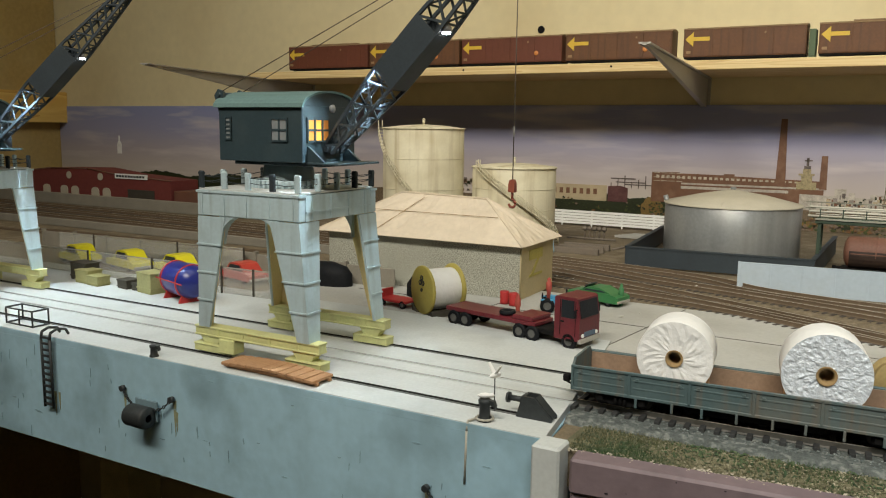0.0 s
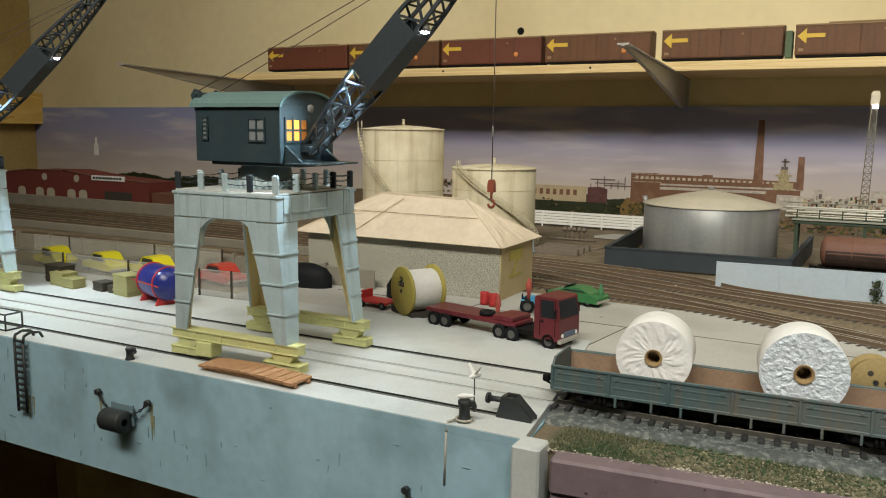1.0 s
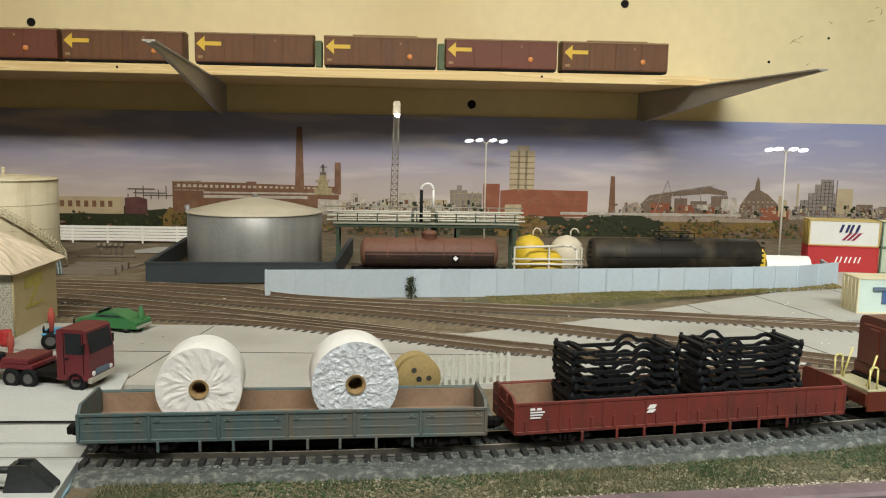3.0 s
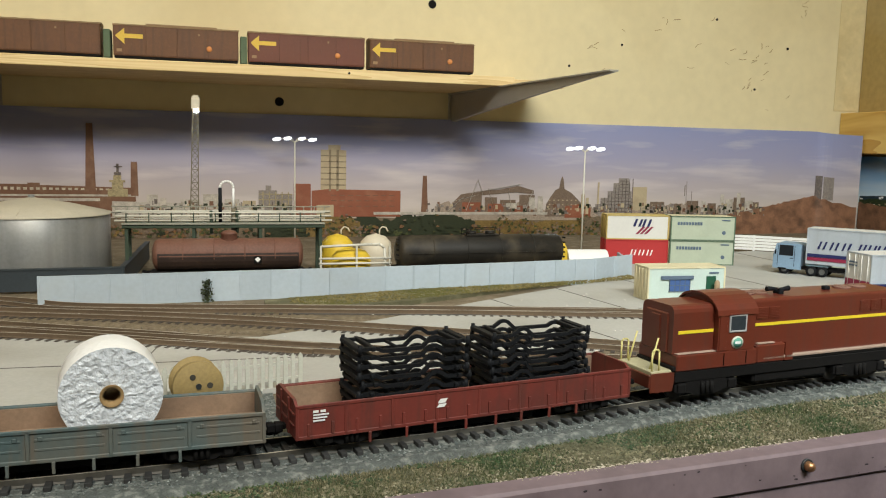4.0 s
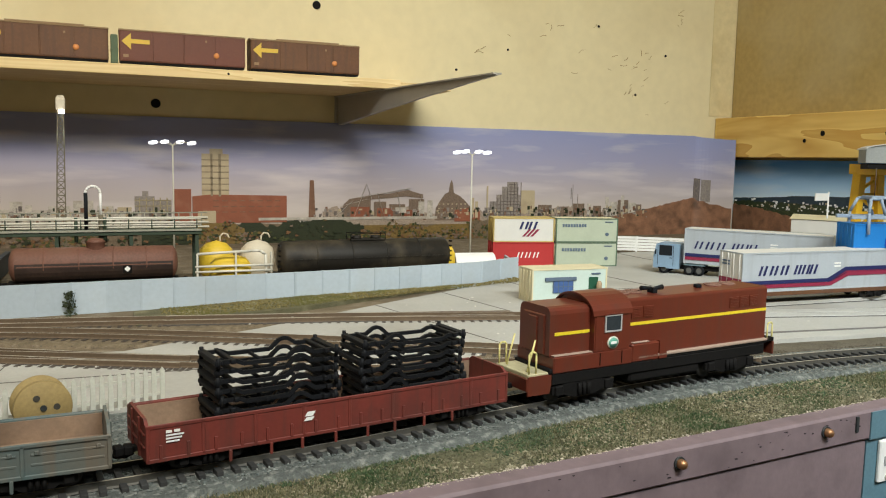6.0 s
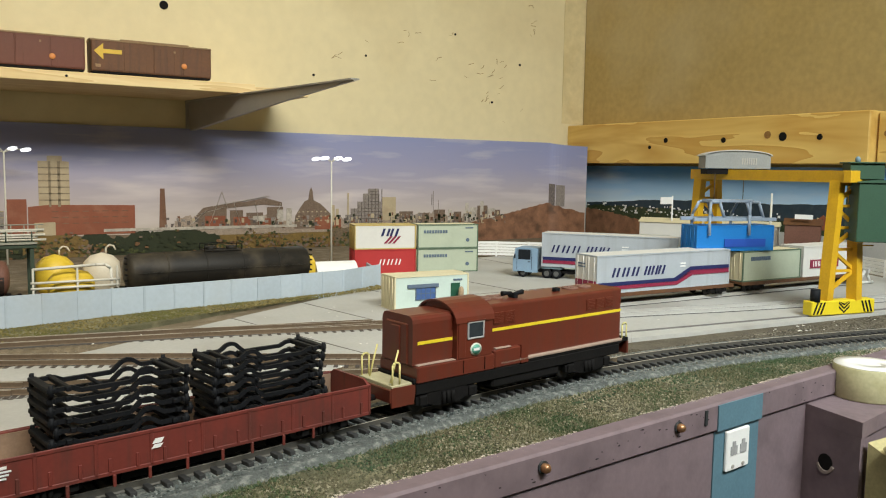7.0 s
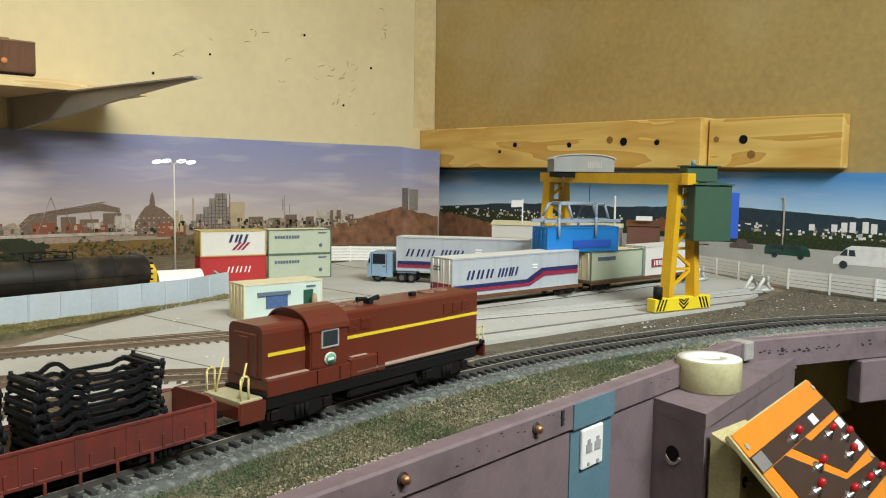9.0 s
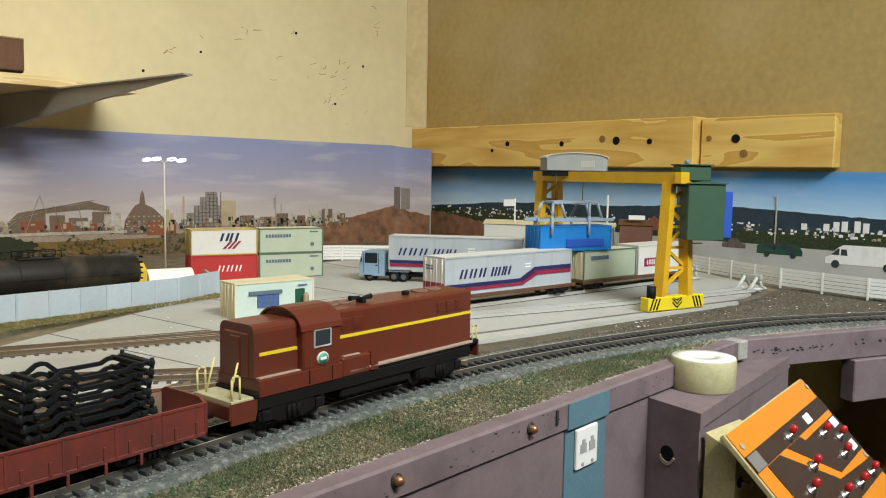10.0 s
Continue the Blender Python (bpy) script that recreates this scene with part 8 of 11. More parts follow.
def gull(m, flying):
    t = thing("model_gull", m, "tiny white painted gull model", "ornament", "gulls")
    part("figure", Mesh().lathe([(0.0001, -0.0040), (0.0011, -0.0022), (0.0014, 0.0), (0.0009, 0.0022), (0.0011, 0.0030), (0.0001, 0.0045)], (0, 0, 0), "x", 12), GULL, t)
    if flying:
        for s in (-1, 1):
            part("wing", Mesh().add([(-0.0012, 0, 0.0006), (0.0014, 0, 0.0006), (0.0006, s * 0.0040, 0.0058), (-0.0008, s * 0.0040, 0.0056), (-0.0012, 0, 0.0001), (0.0014, 0, 0.0001), (0.0006, s * 0.0042, 0.0053), (-0.0008, s * 0.0042, 0.0051)], [(0, 1, 2, 3), (7, 6, 5, 4), (0, 4, 5, 1), (1, 5, 6, 2), (2, 6, 7, 3), (3, 7, 4, 0)]), GULL, t)
        part("wire", Mesh().cyl((0, 0, -0.018), (0, 0, -0.001), 0.0003, n=5), STEELGR, t)
    return t


gull(pose(0.2125, 0.2700, 0.0183, 0, 0, 70), True)
gull(pose(0.2138, 0.2573, 0.0122, 0, 0, 30), False)
gull(pose(0.349, 0.386, 0.024, 0, 0, 10), True)

bs = thing("crane_stop", pose(0.232, 0.2735, 0.0), "black wedge buffer stop at the end of the crane rail", "buffer stop")
part("wedge", Mesh().prism([(-0.008, 0), (0.010, 0), (0.010, 0.0015), (0.001, 0.0105), (-0.005, 0.0105)], -0.004, -0.0028, "y").prism([(-0.008, 0), (0.010, 0), (0.010, 0.0015), (0.001, 0.0105), (-0.005, 0.0105)], 0.0028, 0.004, "y").prism([(0.001, 0.0095), (0.0015, 0.0105), (0.0103, 0.0018), (0.0098, 0.0008)], -0.0028, 0.0028, "y"), STEELGR, bs)
part("buffer", Mesh().cyl((-0.005, 0, 0.0075), (-0.013, 0, 0.0075), 0.0014, n=12).cyl((-0.013, 0, 0.0075), (-0.0142, 0, 0.0075), 0.0026, n=14).box(-0.006, -0.003, 0.004, -0.004, 0.003, 0.0100), STEELGR, bs)

lad = thing("quay_ladder", pose(-0.0925, 0.2490, 0.0), "black steel ladder hooked over the quay wall", "ladder")
for s in (-1, 1):
    part("stile", Mesh().tube([(s * 0.0042, 0.011, 0.0004), (s * 0.0042, 0.009, 0.0040), (s * 0.0042, 0.003, 0.0052), (s * 0.0042, -0.002, 0.0035), (s * 0.0042, -0.0028, -0.001), (s * 0.0042, -0.0026, -0.046)], 0.0009, 6), STEELGR, lad)
for i in range(12):
    part("rung", Mesh().box(-0.0042, -0.0033, -0.0446 + i * 0.0040, 0.0042, -0.0019, -0.0432 + i * 0.0040, 0.0002), STEELGR, lad)


def fender(x, z):
    t = thing("quay_fender", pose(x, 0.2485, z), "dark round rubber fender hung on chains against the quay wall", "fender", "fenders")
    part("roller", Mesh().lathe([(0.0022, -0.008), (0.0062, -0.0078), (0.0066, -0.0068), (0.0066, 0.0068), (0.0062, 0.0078), (0.0022, 0.008)], (0, -0.0068, -0.008), "x", 24), STEELGR, t, "", pose(0, 0, 0, 0, 0, 0))
    part("backing", Mesh().box(-0.009, -0.0016, -0.012, 0.009, -0.0002, 0.0005, 0.0003), BLUEGR, t)
    for s in (-1, 1):
        c = Mesh()
        n = 7
        for i in range(n):
            u = i / n
            p = Vector((s * (0.0075 + 0.0125 * u), -0.003 + 0.002 * u, -0.004 + 0.0075 * u * u))
            q = Vector((s * (0.0075 + 0.0125 * (u + 1 / n)), -0.003 + 0.002 * (u + 1 / n), -0.004 + 0.0075 * (u + 1 / n) ** 2))
            d = (q - p) * 0.62
            side = Vector((0, 1, 0)) if i % 2 else d.cross(Vector((0, 1, 0))).normalized()
            c.tube([p - d * 0.2, p + side * 0.0009 + d * 0.3, p + d * 1.4, p - side * 0.0009 + d * 0.3, p - d * 0.2], 0.00035, 4)
        part("chain", c, STEELGR, t, "dark chain")
        part("ring_plate", Mesh().cyl((s * 0.0205, 0.0004, 0.0040), (s * 0.0205, -0.0022, 0.0040), 0.0018, n=12), STEELGR, t)
    return t


fender(-0.0035, -0.026)
fender(0.208, -0.040)
pallet = tagged(new("mesh_cradle"), "dark wire cage frame standing on the quay edge", "cage")
for z in (0.0006, 0.011):
    part("frame", Mesh().tube([(-0.150, 0.258, z), (-0.122, 0.258, z), (-0.122, 0.270, z), (-0.150, 0.270, z), (-0.150, 0.258, z)], 0.0006, 6), STEELGR, pallet)
for x, y in ((-0.122, 0.258), (-0.122, 0.270), (-0.150, 0.258), (-0.150, 0.270), (-0.136, 0.258)):
    part("upright", Mesh().cyl((x, y, 0), (x, y, 0.011), 0.0006, n=6), STEELGR, pallet)

# goods behind the crane track
bt = thing("tank_container", pose(-0.107, 0.377, 0.0, 0, 0, -18), "deep blue pressure tank in a red cradle", "tank")
part("barrel", Mesh().lathe([(0.0001, -0.0235), (0.007, -0.0225), (0.0115, -0.019), (0.0130, -0.014), (0.0130, 0.014), (0.0115, 0.019), (0.007, 0.0225), (0.0001, 0.0235)], (0, 0, 0.0158), "x", 32), BARBLUE, bt)
for x in (-0.013, 0.013):
    part("hoop", Mesh().lathe([(0.0130, x - 0.0009), (0.0136, x - 0.0009), (0.0136, x + 0.0009), (0.0130, x + 0.0009)], (0, 0, 0.0158), "x", 32), BARRED, bt, "red hoop")
    part("cradle", Mesh().prism([(-0.011, 0), (0.011, 0), (0.008, 0.0065), (-0.008, 0.0065)], x - 0.001, x + 0.001, "x"), BARRED, bt, "red cradle")
part("side_bar", Mesh().cyl((-0.022, -0.0128, 0.016), (0.022, -0.0128, 0.016), 0.0006, n=6), BARRED, bt)
for x, y, sx, sy, h, mm, rz in ((-0.149, 0.383, 0.010, 0.008, 0.0165, OLIVEC, -10), (-0.180, 0.385, 0.007, 0.006, 0.0072, DARKC, -8), (-0.165, 0.383, 0.004, 0.004, 0.0060, DARKC, 5), (-0.211, 0.380, 0.008, 0.006, 0.0080, OLIVEC, -6), (-0.228, 0.384, 0.009, 0.007, 0.0110, OLIVEC, -4), (-0.243, 0.392, 0.011, 0.007, 0.0150, DARKC, -4)):
    c = tagged(new("crate"), "olive or dark wooden packing crate on the quay", "crate", "crates")
    part("body", Mesh().box(-sx, -sy, 0, sx, sy, h, 0.0004), mm, c)
    part("batten", Mesh().box(-sx - 0.0004, -sy - 0.0004, h * 0.2, sx + 0.0004, sy + 0.0004, h * 0.28), mm, c)
    part("lid", Mesh().box(-sx - 0.0004, -sy - 0.0004, h - 0.0010, sx + 0.0004, sy + 0.0004, h + 0.0004, 0.0002), mm, c)
    c.matrix_basis = pose(x, y, 0.0, 0, 0, rz)


def car(m, paint, label, L=0.048, W=0.020, Hh=0.0160, group="parked cars"):
    t = thing("parked_car", m, label, "car", group)
    h = L / 2
    low = [(-h, 0.003), (-h, 0.0075), (-h + 0.002, 0.0088), (-h * 0.45, 0.0098), (h * 0.62, 0.0098), (h - 0.002, 0.0088), (h, 0.0075), (h, 0.003)]
    b = part("body", Mesh().prism(low, -W / 2, W / 2, "y"), paint, t)
    n = 8
    roof = [(-h * 0.55, 0.0097), (-h * 0.28, Hh - 0.0012), (-h * 0.15, Hh), (h * 0.25, Hh), (h * 0.42, Hh - 0.0012), (h * 0.72, 0.0097)]
    part("roof", Mesh().prism(roof, -W * 0.43, W * 0.43, "y"), paint, t)
    win = [(-h * 0.40, 0.0105), (-h * 0.24, Hh - 0.0018), (h * 0.34, Hh - 0.0018), (h * 0.52, 0.0105)]
    for s in (-1, 1):
        part("side_window", Mesh().prism(win, s * W * 0.43 - 0.0003, s * W * 0.43 + 0.0003, "y"), WINDOW, t)
        for x in (-h * 0.62, h * 0.62):
            wheel(t, x, s * W * 0.42, 0.0036, 0.0024)
        part("head_lamp", Mesh().box(-h - 0.0003, s * W * 0.32 - 0.0015, 0.0052, -h + 0.0006, s * W * 0.32 + 0.0015, 0.0068), WHITE, t)
    part("windscreen", Mesh().box(-0.0004, -W * 0.38, 0, 0.0004, W * 0.38, 0.0058), WINDOW, t, "", pose(-h * 0.425, 0, 0.0103, 0, 41, 0))
    part("bumper", Mesh().box(-h - 0.0010, -W * 0.48, 0.0032, -h + 0.0006, W * 0.48, 0.0050, 0.0003).box(h - 0.0006, -W * 0.48, 0.0032, h + 0.0010, W * 0.48, 0.0050, 0.0003), ZINC, t)
    return t


car(pose(-0.338, 0.459, -0.003, 0, 0, -14), CARYEL, "bright yellow model car parked behind the clear fence", 0.052, 0.021, 0.0185)
car(pose(-0.268, 0.461, -0.003, 0, 0, -12), CARYEL, "bright yellow model car parked behind the clear fence", 0.052, 0.021, 0.0185)
car(pose(-0.210, 0.468, -0.003, 0, 0, -12), CARYEL, "bright yellow model car parked behind the clear fence", 0.052, 0.021, 0.0185)
car(pose(-0.134, 0.472, -0.003, 0, 0, -14), CARRED, "red model car parked behind the clear fence", 0.050, 0.021, 0.0175)
car(pose(0.173, 0.545, -0.001, 0, 0, -14), CARGREEN, "green open-topped model car on the concrete", 0.046, 0.019, 0.0135, "yard vehicles")
cf = tagged(new("clear_fence"), "clear plastic fence sheets on thin grey posts", "fence")
for (xa, ya), (xb, yb) in (((-0.42, 0.408), (-0.26, 0.408)), ((-0.255, 0.408), (-0.178, 0.408)), ((-0.176, 0.409), (-0.10, 0.410)), ((-0.098, 0.411), (-0.068, 0.412)), ((-0.066, 0.412), (-0.020, 0.414)), ((-0.395, 0.478), (-0.345, 0.481)), ((-0.343, 0.481), (-0.234, 0.489)), ((-0.232, 0.489), (-0.155, 0.496))):
    part("sheet", Mesh().bar((xa, ya, 0.0104), (xb, yb, 0.0104), 0.0006, 0.0208), CLEAR, cf)
    part("post", Mesh().box(xb, yb - 0.0006, -0.004, xb + 0.0012, yb + 0.0006, 0.0222), DARKC, cf, "dark thin post")
    part("top_rail", Mesh().bar((xa, ya, 0.0213), (xb, yb, 0.0213), 0.0007, 0.0008), ZINC, cf)


def cable_drum(m, r, half, face, wrap, label, badge):
    t = thing("cable_drum", m, label, "cable drum", "cable drums")
    for s in (-1, 1):
        d = Mesh().lathe([(0.0001, s * half), (r * 0.97, s * half), (r, s * (half - 0.0005)), (r, s * (half - 0.0022)), (0.0001, s * (half - 0.0026))], (0, 0, r), "y", 40)
        fl = part("flange", d, face, t)
        part("hub", Mesh().cyl((0, s * half, r), (0, s * (half + 0.0006), r), 0.0014, n=12), STEELGR, fl)
    part("winding", Mesh().lathe([(r * 0.82, -half + 0.0022), (r * 0.84, -half + 0.003), (r * 0.84, half - 0.003), (r * 0.82, half - 0.0022)], (0, 0, r), "y", 40), wrap, t, "pale wrapped winding")
    if badge:
        for k, (dx, dz) in enumerate(((0, 0.5), (-0.12, 0.30), (0.12, 0.30))):
            part("badge", Mesh().lathe([(r * 0.075, -0.0003), (r * 0.12, -0.0003), (r * 0.12, 0.0003), (r * 0.075, 0.0003)], (dx * r, -half - 0.0003, r + dz * r), "y", 6), STEELGR, t, "dark hexagon badge")
    else:
        for k in range(3):
            a = k * 2.1
            part("spoke_hole", Mesh().cyl((math.cos(a) * r * 0.45, -half + 0.0002, r + math.sin(a) * r * 0.45), (math.cos(a) * r * 0.45, -half - 0.0003, r + math.sin(a) * r * 0.45), r * 0.12, n=12), DARKC, t)
    for s in (-1, 1):
        part("chock", Mesh().prism([(s * r * 0.35, 0), (s * r * 0.9, 0), (s * r * 0.9, r * 0.28)], -half, half, "y"), DARKC, t)
    return t


cable_drum(pose(0.082, 0.447, -0.001, 0, 0, -32), 0.0180, 0.0140, DRUMYEL, PAPER, "large cable drum with mustard face and white winding", True)
cable_drum(pose(0.382, 0.392, -0.002, 0, 0, 12), 0.0120, 0.0065, OLDDRUM, OLDDRUM, "worn wooden cable drum standing beside the track", False)

rl = thing("flatbed_lorry", pose(0.2125, 0.4085, -0.001, 0, 0, 168), "maroon model lorry with a low red trailer", "lorry", "yard vehicles")
lorry_cab(rl, TRUCKRED, 0, 0.0185, 0.024, 0.006, 0.0335)
part("chassis", Mesh().box(0.006, -0.008, 0.0055, 0.052, 0.008, 0.009, 0.0004), SOOT, rl)
part("trailer_bed", Mesh().box(0.034, -0.011, 0.0095, 0.110, 0.011, 0.0125, 0.0005).box(0.036, -0.011, 0.0125, 0.052, 0.011, 0.0155, 0.0005), TRUCKRED, rl, "low red trailer bed")
for x in (0.008, 0.036, 0.046, 0.092, 0.102):
    for s in (-1, 1):
        wheel(rl, x, s * 0.0105, 0.0052)
part("spare_tyre", Mesh().lathe([(0.0030, -0.0013), (0.0052, -0.0014), (0.0056, 0), (0.0052, 0.0014), (0.0030, 0.0013), (0.0030, -0.0013)], (0, 0, 0), "z", 22), BLACK, rl, "black tyre lying on the red trailer bed", rl.matrix_basis.inverted() @ pose(0.1515, 0.4185, 0.0130))
tx = thing("farm_tractor", pose(0.160, 0.497, -0.001, 0, 0, 20), "small sky blue model tractor on the concrete", "tractor", "yard vehicles")
part("hood", Mesh().prism([(-0.008, 0.006), (0.013, 0.005), (0.013, 0.0095), (-0.008, 0.0125)], -0.0035, 0.0035, "y"), SKYB, tx)
part("seat", Mesh().box(-0.014, -0.0035, 0.008, -0.0085, 0.0035, 0.0095, 0.0004).box(-0.0145, -0.0035, 0.0095, -0.0135, 0.0035, 0.0135, 0.0003), BLACK, tx)
part("fender", Mesh().box(-0.015, -0.008, 0.0095, -0.006, -0.005, 0.0105, 0.0003).box(-0.015, 0.005, 0.0095, -0.006, 0.008, 0.0105, 0.0003), SKYB, tx)
for s in (-1, 1):
    wheel(tx, -0.010, s * 0.0066, 0.0055, 0.0032)
    wheel(tx, 0.010, s * 0.0058, 0.0034, 0.0024)
part("exhaust", Mesh().cyl((0.004, 0, 0.011), (0.004, 0, 0.0175), 0.0007, n=8), BLACK, tx)
fgm = [mat("red_figure_paint", (0.42, 0.08, 0.06), 0.6, var=0.15), mat("green_figure_paint", (0.05, 0.18, 0.07), 0.6, var=0.15)]
for x, y, z, k in ((0.140, 0.462, 0.0, 0), (0.150, 0.497, 0.0075, 0), (0.193, 0.541, 0.0, 1)):
    solid("figurine", Mesh().lathe([(0.0006, 0), (0.0015, 0.001), (0.0015, 0.0070), (0.0022, 0.009), (0.0021, 0.0140), (0.0012, 0.0150), (0.0014, 0.0165), (0.0001, 0.0180)], (0, 0, 0), "z", 12), fgm[k], "tiny painted plaster figurine standing in the yard", "figurine", m=pose(x, y, z - 0.001))
cv = tagged(new("tarpaulin_heap"), "black tarpaulin covered heaps against the shed wall", "tarpaulin")
for x, w in ((-0.055, 0.026), (0.050, 0.022)):
    mm = Mesh()
    mm.lathe([(0.012, 0), (0.0118, 0.010), (0.0095, 0.016), (0.004, 0.0195), (0.0001, 0.020)], (0, 0, 0), "z", 14, Matrix.Diagonal((w / 0.012, 1.0, 1.0, 1)))
    part("cover", mm, BLACK, cv, "", pose(x, 0.492, -0.001, 0, 0, random.uniform(-5, 5)))
for x, y in ((0.112, 0.500), (0.121, 0.497)):
    solid("oil_barrel", Mesh().lathe([(0.0001, 0), (0.0035, 0.0002), (0.0037, 0.003), (0.0035, 0.0034), (0.0037, 0.0065), (0.0035, 0.007), (0.0037, 0.0098), (0.0033, 0.0102), (0.0001, 0.0100)], (0, 0, 0), "z", 18), BARRED, "red steel drum beside the shed", "barrel", m=pose(x, y, -0.001))
gd = thing("red_wagonette", pose(0.045, 0.450, -0.001, 0, 0, -8), "low red trolley beside the cable drum", "trolley")
part("bed", Mesh().box(-0.014, -0.008, 0.004, 0.014, 0.008, 0.006, 0.0004).box(-0.014, -0.008, 0.006, -0.012, 0.008, 0.012), BARRED, gd)
for x in (-0.010, 0.010):
    for s in (-1, 1):
        wheel(gd, x, s * 0.0072, 0.0030, 0.0018)

# picket fence by the track
PICK = mat("weathered_white_pickets", (0.52, 0.53, 0.47), 0.7, var=0.12)
pf = tagged(new("picket_fence"), "weathered pale picket fence beside the track", "fence")
P0, P1 = Vector((0.435, 0.418)), Vector((0.335, 0.392))
ang = math.degrees(math.atan2(P1[1] - P0[1], P1[0] - P0[0]))
for i in range(26):
    p = P0 + (P1 - P0) * (i / 25)
    part("picket", Mesh().prism([(-0.0011, -0.002), (0.0011, -0.002), (0.0011, 0.0150), (0, 0.0165), (-0.0011, 0.0150)], -0.0004, 0.0004, "y"), PICK, pf, "", pose(p[0], p[1], 0, 0, 0, ang))
for z in (0.003, 0.0115):
    part("rail", Mesh().bar((P0[0], P0[1] + 0.001, z), (P1[0], P1[1] + 0.001, z), 0.0009, 0.0014), PICK, pf)

# far left: red brick works and low walls
BRICK = mat("dark_red_brick_print", (0.16, 0.035, 0.03), 0.8, var=0.15, scale=200, fine=900)
GRWALL = mat("grey_low_wall", (0.24, 0.22, 0.18), 0.85, var=0.15)
works = thing("brick_works", pose(-0.88, 0.905, -0.004), "dark red brick works with pale arched doorways", "factory")
part("wall", Mesh().prism([(-0.20, 0), (0.19, 0), (0.19, 0.044), (0.06, 0.050), (-0.02, 0.058), (-0.12, 0.056), (-0.20, 0.048)], -0.001, 0.06, "y"), BRICK, works)
part("coping", Mesh().tube([(-0.20, -0.001, 0.0485), (-0.12, -0.001, 0.0565), (-0.02, -0.001, 0.0585), (0.06, -0.001, 0.0505), (0.19, -0.001, 0.0445)], 0.0014, 6), RUSTTANK, works)
for x in (-0.135, -0.085, -0.055, 0.0, 0.03):
    part("arched_door", Mesh().prism([(x - 0.010, 0.004), (x + 0.010, 0.004), (x + 0.010, 0.020)] + [(x + 0.010 * math.cos(a), 0.020 + 0.006 * math.sin(a)) for a in (0.5, 1.0, 1.57, 2.1, 2.6)] + [(x - 0.010, 0.020)], -0.0022, -0.0009, "y"), TANKROOF, works, "pale arched doorway")
for x in (-0.07, 0.015):
    part("round_window", Mesh().cyl((x, -0.001, 0.045), (x, -0.0022, 0.045), 0.0065, n=20), TANKROOF, works, "round window")
part("sign", Mesh().box(0.055, -0.0030, 0.044, 0.135, -0.0012, 0.0525), WHITE, works, "white sign with unreadable lettering")
sg = Mesh()
for i in range(10):
    sg.box(0.059 + i * 0.0072, -0.0034, 0.0465, 0.0643 + i * 0.0072, -0.0029, 0.0502)
part("sign_lettering", sg, STEELGR, works, "unreadable dark lettering")
part("dark_doorway", Mesh().box(0.085, -0.0022, 0.003, 0.15, -0.0009, 0.026), DARKC, works)
part("side_shed", Mesh().box(0.195, 0.0, 0.0, 0.30, 0.05, 0.028, 0.0005), RUSTTANK, works)
solid("retaining_wall", Mesh().box(XL + 0.01, 0.845, -0.004, -0.42, 0.853, 0.014, 0.0006), GRWALL, "low grey retaining wall before the brick works", "wall")
solid("yard_kerb", Mesh().box(XL + 0.01, 0.640, -0.004, -0.02, 0.645, 0.006, 0.0006), GRWALL, "low grey edging along the yard", "kerb")
bw = tagged(new("concrete_panel_fence"), "grey concrete panel fence behind the parked cars", "fence")
for i in range(9):
    x = -0.46 + i * 0.052
    part("panel", Mesh().box(x, 0.505, -0.004, x + 0.0505, 0.5065, 0.0155 + 0.001 * (i % 2), 0.0003), GRWALL, bw)
    part("post", Mesh().box(x - 0.0012, 0.5035, -0.004, x + 0.0012, 0.508, 0.018), GRWALL, bw)
for (x0, y0, x1, y1) in ((-0.62, 0.600, -0.16, 0.612), (-0.9, 0.57, -0.3, 0.585)):
    solid("spare_rail", Mesh().bar((x0, y0, -0.0030), (x1, y1, -0.0030), 0.002, 0.002).bar((x0 + 0.03, y0 + 0.006, -0.003), (x1 - 0.04, y1 + 0.004, -0.003), 0.002, 0.002), RAILRUST, "rusty spare rails lying in the yard", "rail")

# ---- things on the fascia ----
BRASS = mat("brass_screw", (0.45, 0.24, 0.12), 0.35, 0.8, var=0.15)
TAPEC = mat("cream_tape_roll", (0.46, 0.43, 0.25), 0.6, var=0.15, scale=80, fine=500, stain=(0.30, 0.26, 0.12), stain_amt=0.7, stain_scale=60)
TAPETOP = mat("white_tape_side", (0.80, 0.79, 0.74), 0.55, var=0.03)
PANELO = mat("orange_panel_paint", (0.66, 0.22, 0.012), 0.35, var=0.06, scale=30, spec=0.5)
PANELB = mat("dark_brown_track_band", (0.042, 0.022, 0.014), 0.35, var=0.15)
RAWPLY = mat("raw_ply_edge", (0.46, 0.40, 0.20), 0.8, var=0.2)
REDCAP = mat("red_switch_cap", (0.40, 0.015, 0.02), 0.3, var=0.05)
CHROME = mat("chrome_switch", (0.34, 0.33, 0.32), 0.35, 1.0, var=0.1)
FM = pose(0.262, 0.2415, 0, 0, 0, math.degrees(fdir))


def fx(x):
    return (x - 0.262) / math.cos(fdir)


